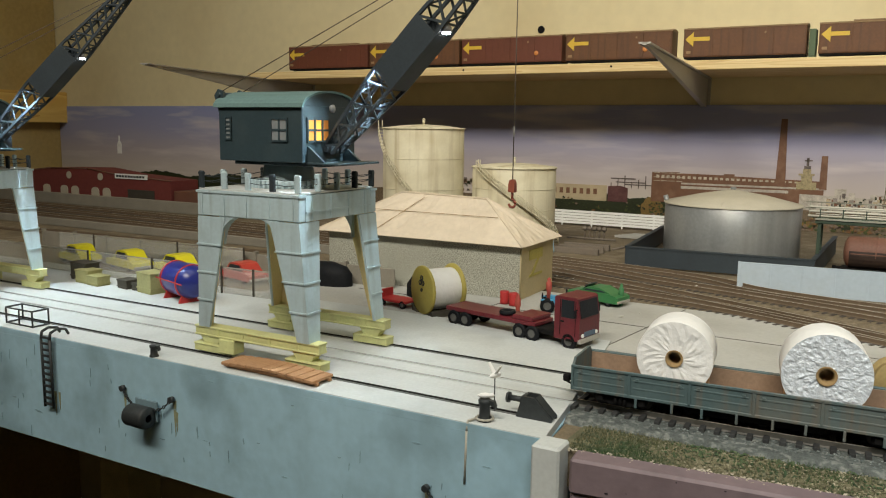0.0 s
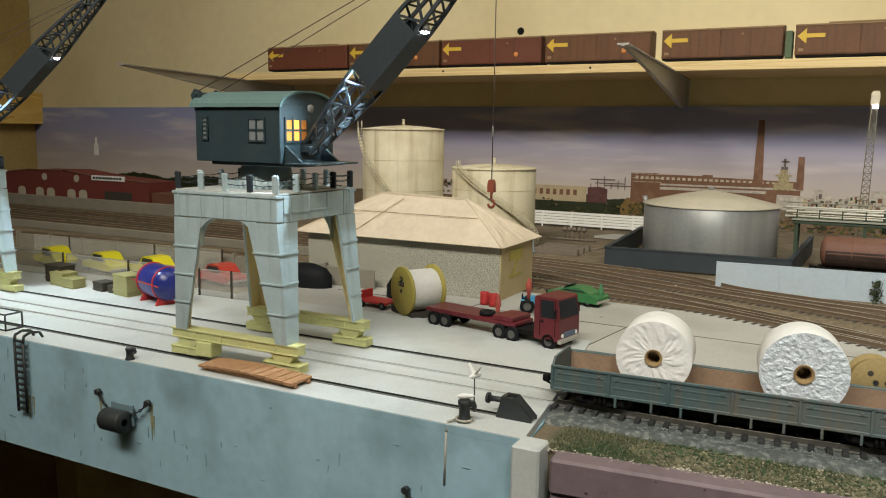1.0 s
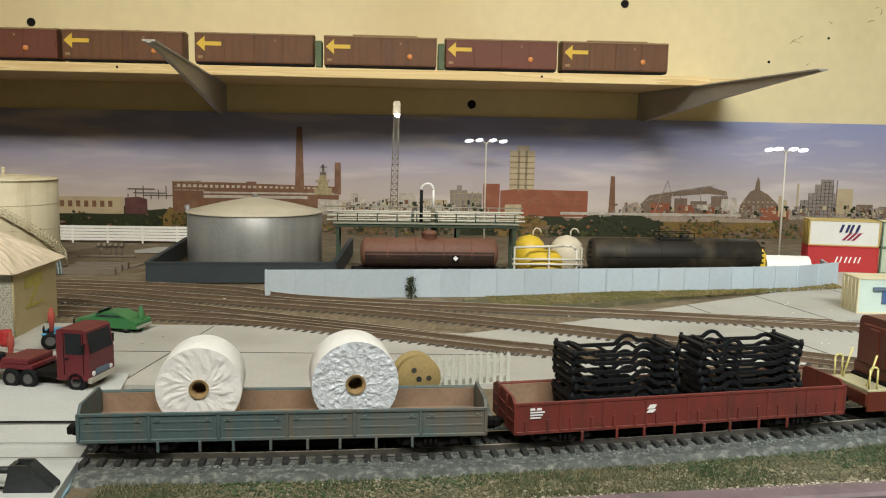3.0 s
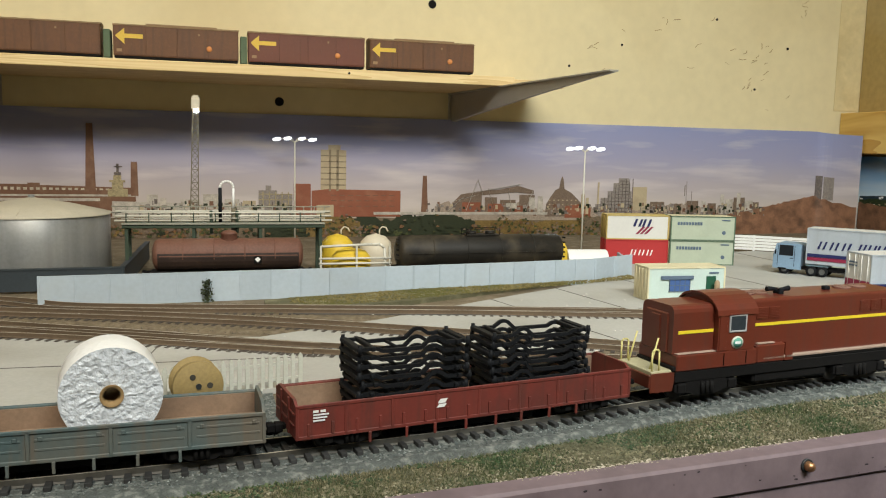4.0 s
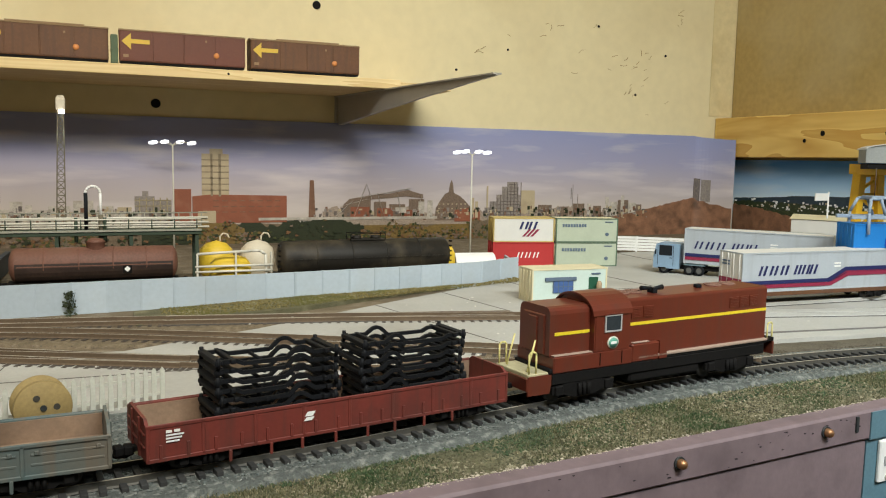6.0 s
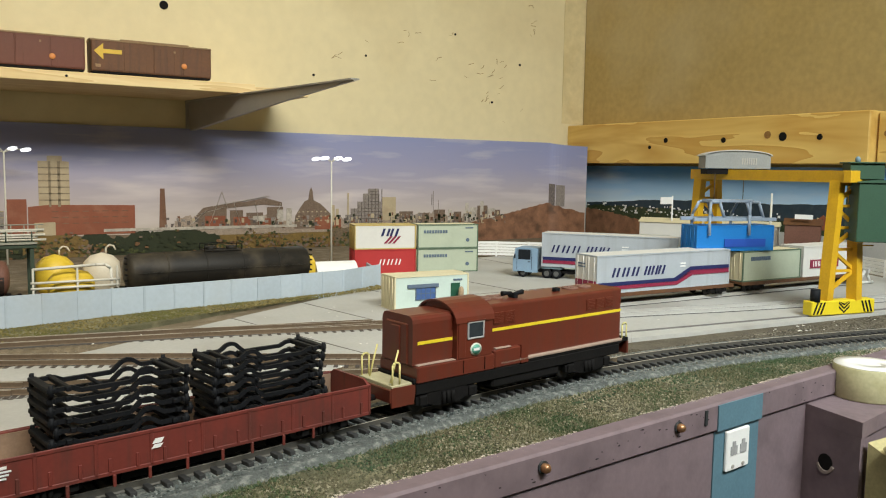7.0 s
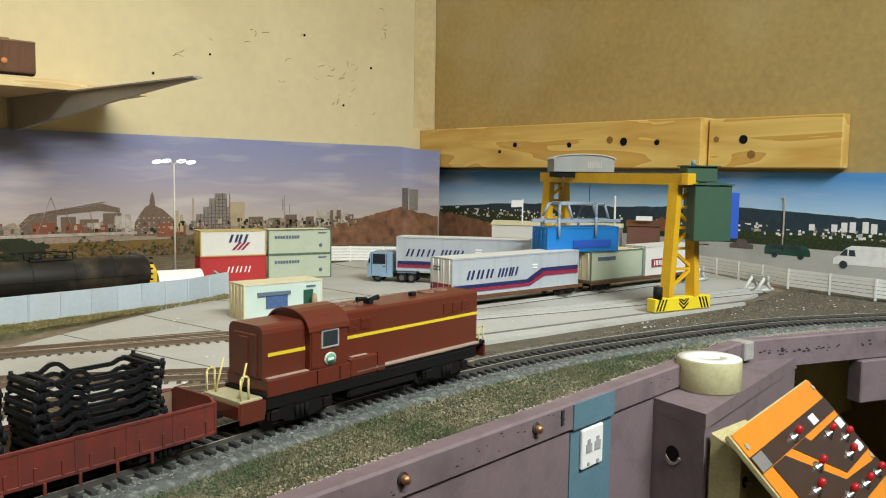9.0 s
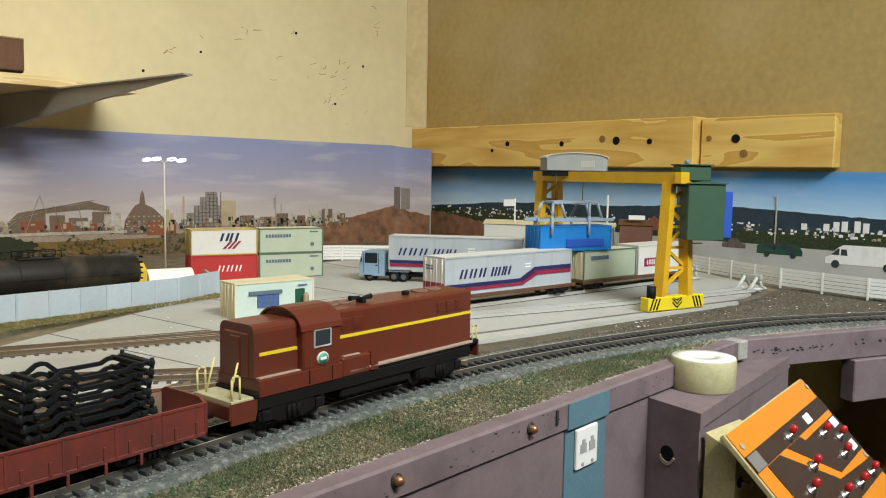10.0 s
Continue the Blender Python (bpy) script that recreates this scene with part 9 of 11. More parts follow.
part("blue_patch", Mesh().box(fx(0.772), -0.0008, -0.075, fx(0.815), -0.0001, -0.0185), BLUEPATCH, fas, "blue-grey painted patch")
part("blue_patch", Mesh().box(fx(0.772), -0.0028, -0.0176, fx(0.815), -0.0021, -0.0030), BLUEPATCH, fas, "blue-grey painted patch")
sw = thing("wall_socket_plate", FM @ pose(fx(0.792), -0.0008, -0.0330), "white double socket plate screwed to the fascia", "socket")
part("plate", Mesh().box(-0.0110, -0.0022, -0.0095, 0.0110, 0, 0.0135, 0.0006), WHITE, sw)
# Shade of the socket recesses, drawn as flat grey shapes on the plate.
SHADE = mat("socket_recess_shade", (0.34, 0.34, 0.34), 0.6)
for s in (-1, 1):
    part("socket", Mesh().prism([(s * 0.0045 - 0.0030, -0.0005), (s * 0.0045 + 0.0030, -0.0005), (s * 0.0045 + 0.0030, 0.0045), (s * 0.0045 + 0.0014, 0.0045), (s * 0.0045 + 0.0014, 0.0072), (s * 0.0045 - 0.0014, 0.0072), (s * 0.0045 - 0.0014, 0.0045), (s * 0.0045 - 0.0030, 0.0045)], -0.0027, -0.0021, "y"), SHADE, sw, "keyhole socket, its recess shade put in as grey")
    part("screw", Mesh().cyl((s * 0.005, -0.0021, -0.0070), (s * 0.005, -0.0028, -0.0070), 0.0011, n=10), ZINC, sw)
for x, z in ((0.737, -0.0085), (0.640, -0.0085), (0.500, -0.0085), (0.400, -0.009)):
    b = thing("fascia_bolt", FM @ pose(fx(x), -0.002, z), "brass bolt with washer in the fascia strip", "bolt", "fascia bolts")
    part("washer", Mesh().cyl((0, 0.0004, 0), (0, -0.0010, 0), 0.0030, n=16), STEELGR, b)
    part("head", Mesh().lathe([(0.0022, -0.001), (0.0022, -0.0030), (0.0016, -0.0040), (0.0001, -0.0043)], (0, 0, 0), "y", 14), BRASS, b)
part("strip_nail", Mesh().box(fx(0.760), -0.0029, -0.0120, fx(0.762), -0.0021, -0.0040), STEELGR, fas)
pl = solid("plaster_corner", Mesh().box(-0.007, -0.005, -0.016, 0.005, 0.010, -0.0015, 0.001), mat("grey_filler", (0.33, 0.32, 0.30), 0.8, var=0.25, scale=150), "rough grey filler on the fascia corner", "trim", kind="structure", m=pose(1.010, 0.3105, 0, 0, 0, -5))

blk = tagged(new("mauve_block"), "mauve-brown painted timber shelf block on the fascia", "shelf block")
BM = pose(0.8612, 0.2582, 0, 0, 0, 9.6)
part("top", Mesh().prism([(0, 0), (0.208, 0.0015), (0.1925, 0.0300), (0.0150, 0.0415)], -0.0280, -0.0186, "z"), FASCIA, blk, "", BM)
part("side", Mesh().prism([(0, 0.0004), (0.0095, 0.0004), (0.0235, 0.0410), (0.0150, 0.0410)], -0.125, -0.0281, "z"), FASCIA, blk, "", BM)
part("web", Mesh().box(0.0100, 0.0020, -0.0480, 0.205, 0.0080, -0.0281, 0.0005), FASCIA, blk, "", BM)
HOLE = pose(0.0083, 0.0225, -0.0500, 0, 0, -19.8)
part("cable_hole", Mesh().cyl((-0.0006, 0, 0), (0.0006, 0, 0), 0.0052, n=18), SOOT, blk, "dark splintered cable hole", BM @ HOLE)
SPLINT = mat("pale_splinters", (0.30, 0.25, 0.22), 0.9, var=0.2)
rg = Mesh()
for i in range(9):
    a = math.pi * 0.62 + i * math.pi / 11
    rg.box(-0.0012, -0.0008, 0.0048, 0.0002, 0.0010, 0.0062 + random.uniform(0, 0.0012), 0, Matrix.Rotation(a, 4, "X"))
part("torn_rim", rg, SPLINT, blk, "pale splintered rim", BM @ HOLE)

tp = thing("tape_roll", pose(0.9190, 0.2895, -0.0186), "roll of cream masking tape lying on the shelf block", "tape roll")
part("roll", Mesh().lathe([(0.0070, 0.0002), (0.0206, 0.0002), (0.0210, 0.0008), (0.0210, 0.0200), (0.0206, 0.0206), (0.0070, 0.0206), (0.0070, 0.0002)], (0, 0, 0), "z", 56), TAPEC, tp)
part("side_face", Mesh().lathe([(0.0072, 0.0207), (0.0205, 0.0207), (0.0205, 0.0211), (0.0072, 0.0211), (0.0072, 0.0207)], (0, 0, 0), "z", 56), TAPETOP, tp, "white tape side")
part("core_plug", Mesh().lathe([(0.0001, 0.0206), (0.0040, 0.0206), (0.0071, 0.0210)], (0, 0, 0), "z", 40), TAPETOP, tp)

# control panel
TL, TR = Vector((0.853, 0.239, -0.0245)), Vector((1.013, 0.264, -0.0225))
ux = (TR - TL).normalized()
dn = Vector((0.109, -0.70, -0.705)).normalized()
dn = (dn - ux * dn.dot(ux)).normalized()
nz = ux.cross(dn) * -1
PM = Matrix(((ux[0], -dn[0], nz[0], TL[0]), (ux[1], -dn[1], nz[1], TL[1]), (ux[2], -dn[2], nz[2], TL[2]), (0, 0, 0, 1)))
cp_ = thing("control_panel", PM, "orange control panel with brown track diagram and red switches", "control panel")
LW, LH = 0.162, 0.130
part("board", Mesh().box(0, -LH, -0.004, LW, 0, -0.0004, 0.0006), RAWPLY, cp_, "raw plywood board")
part("face", Mesh().box(0.001, -LH + 0.001, -0.0004, LW - 0.001, -0.001, 0.0003), PANELO, cp_, "glossy orange face")


for poly in ([(0.0008, -0.0163), (0.1612, -0.0165), (0.1612, -0.0275), (0.0008, -0.0272)],
             [(0.0569, -0.0276), (0.0840, -0.0276), (0.0880, -0.0316), (0.1612, -0.0316), (0.1612, -0.0600), (0.1003, -0.0596)],
             [(0.0175, -0.0276), (0.0408, -0.0276), (0.0911, -0.0615), (0.1500, -0.0665), (0.1612, -0.0665), (0.1612, -0.0790), (0.0760, -0.0770), (0.0185, -0.0500)],
             [(0.0008, -0.0900), (0.1612, -0.1000), (0.1612, -0.1120), (0.0008, -0.1020)]):
    part("track_band", Mesh().prism(poly, 0.00032, 0.0008, "z"), PANELB, cp_, "dark brown track band")
part("worn_tape", Mesh().box(0.0015, -0.0268, 0.0008, 0.0180, -0.0170, 0.0011), mat("dull_clear_tape", (0.20, 0.185, 0.175), 0.3, var=0.1), cp_, "dull clear tape over the band")
for x, y in ((0.0690, -0.0235), (0.1190, -0.0360), (0.1390, -0.0445), (0.1230, -0.0535), (0.0680, -0.0450), (0.0420, -0.0530), (0.0770, -0.0685), (0.1100, -0.0720), (0.1400, -0.0735)):
    s = part("switch", Mesh().lathe([(0.0042, 0.0008), (0.0042, 0.0014), (0.0033, 0.0015), (0.0033, 0.0026), (0.0018, 0.0028), (0.0013, 0.0046), (0.0001, 0.0048)], (x, y, 0), "z", 6), CHROME, cp_, "chrome toggle switch")
    part("cap", Mesh().lathe([(0.0010, 0.0), (0.0019, 0.0006), (0.0024, 0.0028), (0.0022, 0.0046), (0.0013, 0.0058), (0.0001, 0.0061)], (0, 0, 0), "z", 16), REDCAP, s, "red switch cap", pose(x + 0.0008, y + 0.0008, 0.0036, -24, 22, 0))
for x, y in ((0.1154, -0.0228), (0.1506, -0.0356), (0.1490, -0.0539)):
    part("label", Mesh().box(x - 0.0060, y - 0.0032, 0.0008, x + 0.0060, y + 0.0032, 0.0013), WHITE, cp_, "blank white label")
for x, y in ((0.1577, -0.0070), (0.0073, -0.0110), (0.1560, -0.0640), (0.0060, -0.0800)):
    part("screw", Mesh().cyl((x, y, 0.0003), (x, y, 0.0012), 0.0020, n=12), ZINC, cp_)
pbx = solid("panel_box", Mesh().prism([(0.2365, -0.165), (0.2365, -0.0385), (0.2560, -0.0300), (0.2560, -0.165)], 0.8640, 0.9060, "x"), RAWPLY, "raw yellowish plywood box under the control panel", "wooden box")
part("cable_hole", Mesh().cyl((0.8700, 0.2362, -0.0560), (0.8700, 0.2367, -0.0560), 0.0034, n=16), SOOT, pbx, "dark cable hole")
part("jack_plug", Mesh().cyl((0.8700, 0.2372, -0.0560), (0.8700, 0.2295, -0.0560), 0.0018, n=12), CHROME, pbx, "metal jack plug")
part("support_leg", Mesh().box(0.150, -0.060, -0.120, 0.158, -0.050, -0.0042, 0.0006), RAWPLY, cp_)
solid("under_frame", Mesh().box(XL + 0.01, 0.40, -0.16, XR - 0.01, 0.44, -0.021).box(XL + 0.01, 0.80, -0.16, XR - 0.01, 0.84, -0.021), RAWPLY, "raw timber baseboard bearers under the layout", "baseboard frame", kind="structure")
for x in (-1.2, -0.3, 0.6, 1.4):
    solid("baseboard_leg", Mesh().box(x, 0.44, ZF, x + 0.04, 0.48, -0.16), RAWPLY, "raw timber leg of the baseboard", "baseboard frame", kind="structure")

# ---- printed skyline on the backdrop boards ----
def printed(name, col, col2, amt=0.8, scale=90.0, var=0.35, fine=700.0):
    return mat("print_" + name, col, 0.45, var=var, scale=scale, fine=fine, bump=0, stain=col2, stain_amt=amt, stain_scale=scale * 0.8)


P_TREE = printed("dark_trees", (0.022, 0.030, 0.012), (0.055, 0.055, 0.020), 0.5, 900, 0.75, 1900)
P_AUTUMN = printed("autumn_trees", (0.20, 0.128, 0.038), (0.10, 0.07, 0.025), 0.6, 900, 0.75, 1900)
P_BRICK = printed("red_brick", (0.26, 0.085, 0.045), (0.34, 0.15, 0.09), 0.6, 60, 0.15)
P_BROWN = printed("brown_brick", (0.17, 0.085, 0.05), (0.27, 0.16, 0.10), 0.6, 80, 0.2)
P_BEIGE = printed("beige_render", (0.46, 0.38, 0.25), (0.33, 0.25, 0.16), 0.5, 60, 0.12)
P_YELLOW = printed("yellow_tower", (0.36, 0.30, 0.17), (0.17, 0.14, 0.085), 0.7, 420, 0.4, 1400)
P_DARK = printed("dark_steel", (0.12, 0.098, 0.09), (0.26, 0.21, 0.17), 0.7, 500, 0.4, 1500)
P_GREY = printed("grey_steel", (0.24, 0.21, 0.19), (0.40, 0.35, 0.29), 0.7, 500, 0.4, 1500)
P_PALE = printed("pale_steel", (0.48, 0.44, 0.38), (0.28, 0.24, 0.20), 0.6, 140)
P_WINDOW = printed("windows", (0.52, 0.46, 0.36), (0.2, 0.16, 0.13), 0.6, 200)
P_MOUND = printed("earth_mound", (0.25, 0.125, 0.072), (0.10, 0.056, 0.034), 0.85, 75, 0.45, 900)
P_GROUND = printed("foreground", (0.17, 0.125, 0.08), (0.085, 0.068, 0.042), 0.7, 500, 0.6, 1500)
P_HILL = printed("blue_hills", (0.024, 0.045, 0.066), (0.050, 0.075, 0.080), 0.6, 120, 0.3)
P_WOOD = printed("green_woods", (0.026, 0.040, 0.018), (0.085, 0.11, 0.036), 0.8, 420, 0.6, 1600)
P_ROAD = printed("grey_road", (0.48, 0.48, 0.46), (0.36, 0.355, 0.33), 0.6, 30, 0.1)
P_TOWN = printed("white_town", (0.86, 0.86, 0.85), (0.7, 0.7, 0.69), 0.6, 150, 0.05)
P_GLASS = printed("vehicle_windows", (0.03, 0.04, 0.05), (0.09, 0.11, 0.13), 0.6, 100)
P_VANGREEN = printed("green_van", (0.02, 0.07, 0.05), (0.04, 0.10, 0.08), 0.5, 60)


class North:
    """Flat printed shapes on the back board; (x, z), in layers."""
    base, count = YB - 0.004, 0

    @classmethod
    def poly(cls, name, pts, material, layer=1, label=""):
        cls.count += 1
        y = cls.base - 0.0003 * layer - 0.000002 * cls.count
        return part(name, Mesh().prism(pts, y, y + 0.0002 + 0.0003 * (layer - 1), "y"), material, bd, label)

    @classmethod
    def boxes(cls, name, rects, material, layer=1, label="", stuff=False):
        cls.count += 1
        y = cls.base - 0.0003 * layer - 0.000002 * cls.count
        m = Mesh()
        for x0, z0, x1, z1 in rects:
            m.box(min(x0, x1), y, z0, max(x0, x1), y + 0.0002, z1)
        ob = part(name, m, material, bd, label)
        return tagged(ob, label, kind="stuff") if stuff else ob


def ragged(x0, x1, z0, top, amp, step=0.004, seed=1):
    rg = random.Random(seed)
    pts, x = [(x0, z0)], x0
    while x < x1:
        u = (x - x0) / (x1 - x0)
        h = top(u) if callable(top) else top
        pts.append((x, h + rg.uniform(-amp, amp)))
        x += step * rg.uniform(0.5, 1.5)
    return pts + [(x1, top(1.0) if callable(top) else top), (x1, z0)]


N = North
N.poly("printed_ground", ragged(-1.30, 1.30, -0.02, 0.024, 0.0012, 0.02, 2), P_GROUND, 1, "brown printed wasteland")
N.poly("printed_trees", ragged(-0.13, 0.13, -0.01, lambda u: 0.030 + 0.003 * math.sin(20 * u), 0.0022, 0.005, 3), P_TREE, 2, "dark printed trees")
N.poly("printed_trees", ragged(0.028, 0.062, 0.0, lambda u: 0.020 + 0.013 * math.sin(math.pi * u), 0.0014, 0.003, 4), P_AUTUMN, 3, "yellow autumn trees")
N.poly("printed_trees", ragged(0.46, 0.70, -0.01, lambda u: 0.025 + 0.004 * math.sin(23 * u), 0.0032, 0.003, 5), P_TREE, 2, "dark printed trees")
N.poly("printed_trees", ragged(0.52, 0.60, -0.01, lambda u: 0.018 + 0.011 * math.sin(math.pi * u), 0.002, 0.004, 6), P_AUTUMN, 3, "yellow autumn trees")
N.poly("printed_trees", ragged(0.70, 1.00, -0.01, lambda u: 0.023 + 0.005 * math.sin(19 * u), 0.003, 0.003, 7), P_AUTUMN, 2, "brown autumn trees")
N.poly("printed_trees", ragged(0.66, 0.78, -0.01, lambda u: 0.018 + 0.014 * math.sin(math.pi * u), 0.0028, 0.003, 8), P_TREE, 3, "dark printed trees")
N.poly("printed_trees", ragged(-1.28, -0.5, -0.02, lambda u: 0.030 + 0.004 * math.sin(25 * u), 0.002, 0.007, 9), P_TREE, 2, "dark printed trees")
# factory with window rows
N.poly("printed_factory", [(0.043, 0.026), (0.043, 0.0715), (0.085, 0.072), (0.085, 0.0705), (0.150, 0.0700), (0.150, 0.0720), (0.165, 0.0720), (0.165, 0.069), (0.286, 0.066), (0.286, 0.026)], P_BROWN, 4, "brown brick factory")
N.boxes("printed_window", [(0.050 + 0.0079 * i, 0.0625, 0.0545 + 0.0079 * i, 0.0672 - 0.0001 * i) for i in range(28)], P_WINDOW, 5, "rows of pale windows", True)
N.boxes("printed_window", [(0.046 + 0.0115 * i, z, 0.0555 + 0.0115 * i, z + 0.0008) for i in range(4) for z in (0.058, 0.0635, 0.0700)], P_WINDOW, 6, "pale glazing bars", True)
N.boxes("printed_roof", [(0.088, 0.054, 0.286, 0.0566), (0.088, 0.0475, 0.24, 0.0515)], P_PALE, 5, "pale roof strips")
N.poly("printed_chimney", [(0.2215, 0.060), (0.2245, 0.153), (0.2325, 0.153), (0.2350, 0.060)], P_BROWN, 6, "brown brick chimney")
N.poly("printed_chimney", [(0.2795, 0.055), (0.2805, 0.102), (0.2885, 0.102), (0.2895, 0.055)], P_BROWN, 6, "brown brick chimney")
N.boxes("printed_tower", [(0.250, 0.054, 0.276, 0.0645), (0.2555, 0.0645, 0.270, 0.074), (0.252, 0.074, 0.273, 0.0765), (0.2575, 0.0765, 0.2680, 0.083)], P_YELLOW, 7, "yellow preheater tower")
N.boxes("printed_tower", [(0.2585, 0.0830, 0.2675, 0.0875), (0.2615, 0.0875, 0.2648, 0.099), (0.2585, 0.0945, 0.2690, 0.0958)], P_DARK, 7, "dark steel tower head")
N.poly("printed_shed", [(0.255, 0.026), (0.255, 0.0475), (0.36, 0.045), (0.46, 0.0430), (0.46, 0.026)], P_PALE, 5, "pale ribbed shed roof")
N.boxes("printed_tank", [(0.30, 0.045, 0.315, 0.057), (0.318, 0.044, 0.326, 0.052), (0.345, 0.043, 0.372, 0.0505), (0.375, 0.044, 0.40, 0.058), (0.405, 0.043, 0.425, 0.051)], P_PALE, 4, "pale printed tanks and silos")
# beige offices
N.poly("printed_office", [(-0.125, 0.022), (-0.125, 0.047), (-0.028, 0.047), (-0.028, 0.022)], P_BEIGE, 3, "beige office block")
N.boxes("printed_window", [(-0.119 + 0.0115 * i, 0.032, -0.113 + 0.0115 * i, 0.041) for i in range(7)], P_BROWN, 4, "brown windows", True)
N.poly("printed_shed", [(-0.026, 0.022), (-0.026, 0.046), (-0.006, 0.0475), (0.006, 0.044), (0.006, 0.022)], printed("maroon_shed", (0.10, 0.04, 0.04), (0.16, 0.08, 0.07)), 4, "maroon shed")
pipes = [(-0.022 + 0.011 * i, 0.044, -0.0205 + 0.011 * i, 0.052 + 0.006 * ((i * 7) % 3)) for i in range(6)] + [(-0.022, 0.058, 0.018, 0.0598), (-0.014, 0.0525, 0.034, 0.054), (0.0, 0.049, 0.043, 0.0505)]
N.boxes("printed_pipework", pipes, P_DARK, 3, "dark pipe bridges", True)
# white bottle-shaped tank and red works far along the board
N.poly("printed_bottle", [(-1.166, 0.068), (-1.166, 0.090), (-1.161, 0.097), (-1.161, 0.108), (-1.157, 0.108), (-1.157, 0.097), (-1.152, 0.090), (-1.152, 0.068)], P_TOWN, 3, "white bottle-shaped tower")
# red block and process tower
N.poly("printed_factory", [(0.528, 0.026), (0.528, 0.0640), (0.552, 0.0665), (0.661, 0.0650), (0.661, 0.026)], P_BRICK, 4, "red brick block")
N.boxes("printed_window", [(0.556 + 0.0125 * i, z, 0.5640 + 0.0125 * i, z + 0.0012) for i in range(8) for z in (0.041, 0.049, 0.057)], P_BROWN, 5, "thin dark window strips", True)
N.poly("printed_stair_block", [(0.502, 0.026), (0.502, 0.0740), (0.5265, 0.0740), (0.5265, 0.026)], P_BRICK, 5, "tall red brick stair block")
N.poly("printed_annex", [(0.535, 0.026), (0.535, 0.043), (0.560, 0.0435), (0.560, 0.026)], P_BEIGE, 6, "beige annex")
N.poly("printed_tower", [(0.541, 0.064), (0.541, 0.124), (0.552, 0.1240), (0.552, 0.131), (0.570, 0.131), (0.570, 0.124), (0.5785, 0.1235), (0.5785, 0.064)], P_BEIGE, 3, "beige process tower")
N.boxes("printed_floor", [(0.541, 0.072 + 0.0085 * i, 0.5785, 0.0735 + 0.0085 * i) for i in range(6)] + [(0.553, 0.064, 0.5560, 0.124), (0.564, 0.064, 0.5675, 0.124)], printed("tower_shade", (0.25, 0.20, 0.13), (0.36, 0.29, 0.19)), 4, "brown floor levels", True)
N.boxes("printed_plant", [(0.452, 0.026, 0.478, 0.064), (0.478, 0.026, 0.500, 0.058), (0.462, 0.064, 0.470, 0.071)], P_GREY, 3, "grey process plant")
N.boxes("printed_floor", [(0.452, 0.034 + 0.008 * i, 0.500, 0.0352 + 0.008 * i) for i in range(4)] + [(0.4575 + 0.009 * i, 0.028, 0.4590 + 0.009 * i, 0.062) for i in range(5)], P_YELLOW, 4, "yellowish galleries", True)
N.boxes("printed_silo", [(0.43, 0.026, 0.448, 0.049), (0.415, 0.026, 0.428, 0.044), (0.385, 0.026, 0.412, 0.040)], P_BEIGE, 3, "beige silos")
N.poly("printed_chimney", [(0.6935, 0.030), (0.6955, 0.088), (0.7015, 0.088), (0.7040, 0.030)], P_BROWN, 4, "brown brick chimney")
# steelworks, refinery, far town and the earth mound
P_HAZE = printed("hazy_far_town", (0.36, 0.29, 0.23), (0.22, 0.16, 0.12), 0.7, 700, 0.5, 1500)
P_SOOTY = printed("sooty_brown_works", (0.17, 0.12, 0.088), (0.30, 0.22, 0.16), 0.7, 700, 0.5, 1500)
P_OLIVE = printed("olive_scrub", (0.055, 0.066, 0.020), (0.11, 0.11, 0.035), 0.5, 900, 0.75, 1900)
P_RUSTY = printed("rusty_scrub", (0.18, 0.092, 0.040), (0.09, 0.055, 0.03), 0.6, 900, 0.75, 1900)
rg = random.Random(77)
N.poly("printed_town", ragged(0.715, 1.36, 0.020, lambda u: 0.043 + 0.004 * math.sin(40 * u), 0.0040, 0.0035, 41), P_HAZE, 2, "hazy low town and works")
N.poly("printed_shed", [(0.748, 0.030), (0.746, 0.050), (0.756, 0.060), (0.790, 0.066), (0.818, 0.068), (0.850, 0.074), (0.876, 0.067), (0.876, 0.061), (0.846, 0.064), (0.790, 0.059), (0.790, 0.030)], P_SOOTY, 4, "dark saw-tooth works roof")
N.boxes("printed_shed", [(0.795, 0.030, 0.815, 0.056), (0.820, 0.030, 0.846, 0.052), (0.852, 0.030, 0.878, 0.060)], P_SOOTY, 3, "sooty works building")
N.boxes("printed_shed", [(0.758, 0.030, 0.788, 0.048), (0.800, 0.030, 0.826, 0.046), (0.842, 0.030, 0.858, 0.043)], P_BRICK, 4.5, "low red works building")
N.boxes("printed_shed", [(0.830, 0.038, 0.848, 0.047), (0.868, 0.034, 0.878, 0.056), (0.883, 0.032, 0.892, 0.058)], P_PALE, 4.8, "pale works building")
for xa, za, xb, zb in ((0.735, 0.034, 0.760, 0.056), (0.764, 0.034, 0.783, 0.083), (0.783, 0.083, 0.792, 0.058), (0.770, 0.062, 0.855, 0.077), (0.812, 0.032, 0.800, 0.070), (0.840, 0.034, 0.833, 0.068), (0.862, 0.034, 0.874, 0.066), (0.745, 0.050, 0.785, 0.060)):
    yy = N.base - 0.0019
    part("printed_jib", Mesh().bar((xa, yy, za), (xb, yy, zb), 0.0003, 0.0017, (0, 1, 0)), P_PALE, bd, "pale crane jib")
N.poly("printed_works", [(0.896, 0.026), (0.898, 0.046), (0.905, 0.057), (0.913, 0.068), (0.9195, 0.071), (0.9215, 0.084), (0.924, 0.090), (0.9265, 0.084), (0.928, 0.070), (0.940, 0.064), (0.950, 0.055), (0.957, 0.048), (0.957, 0.026)], P_SOOTY, 4, "sooty works with a dark spire")
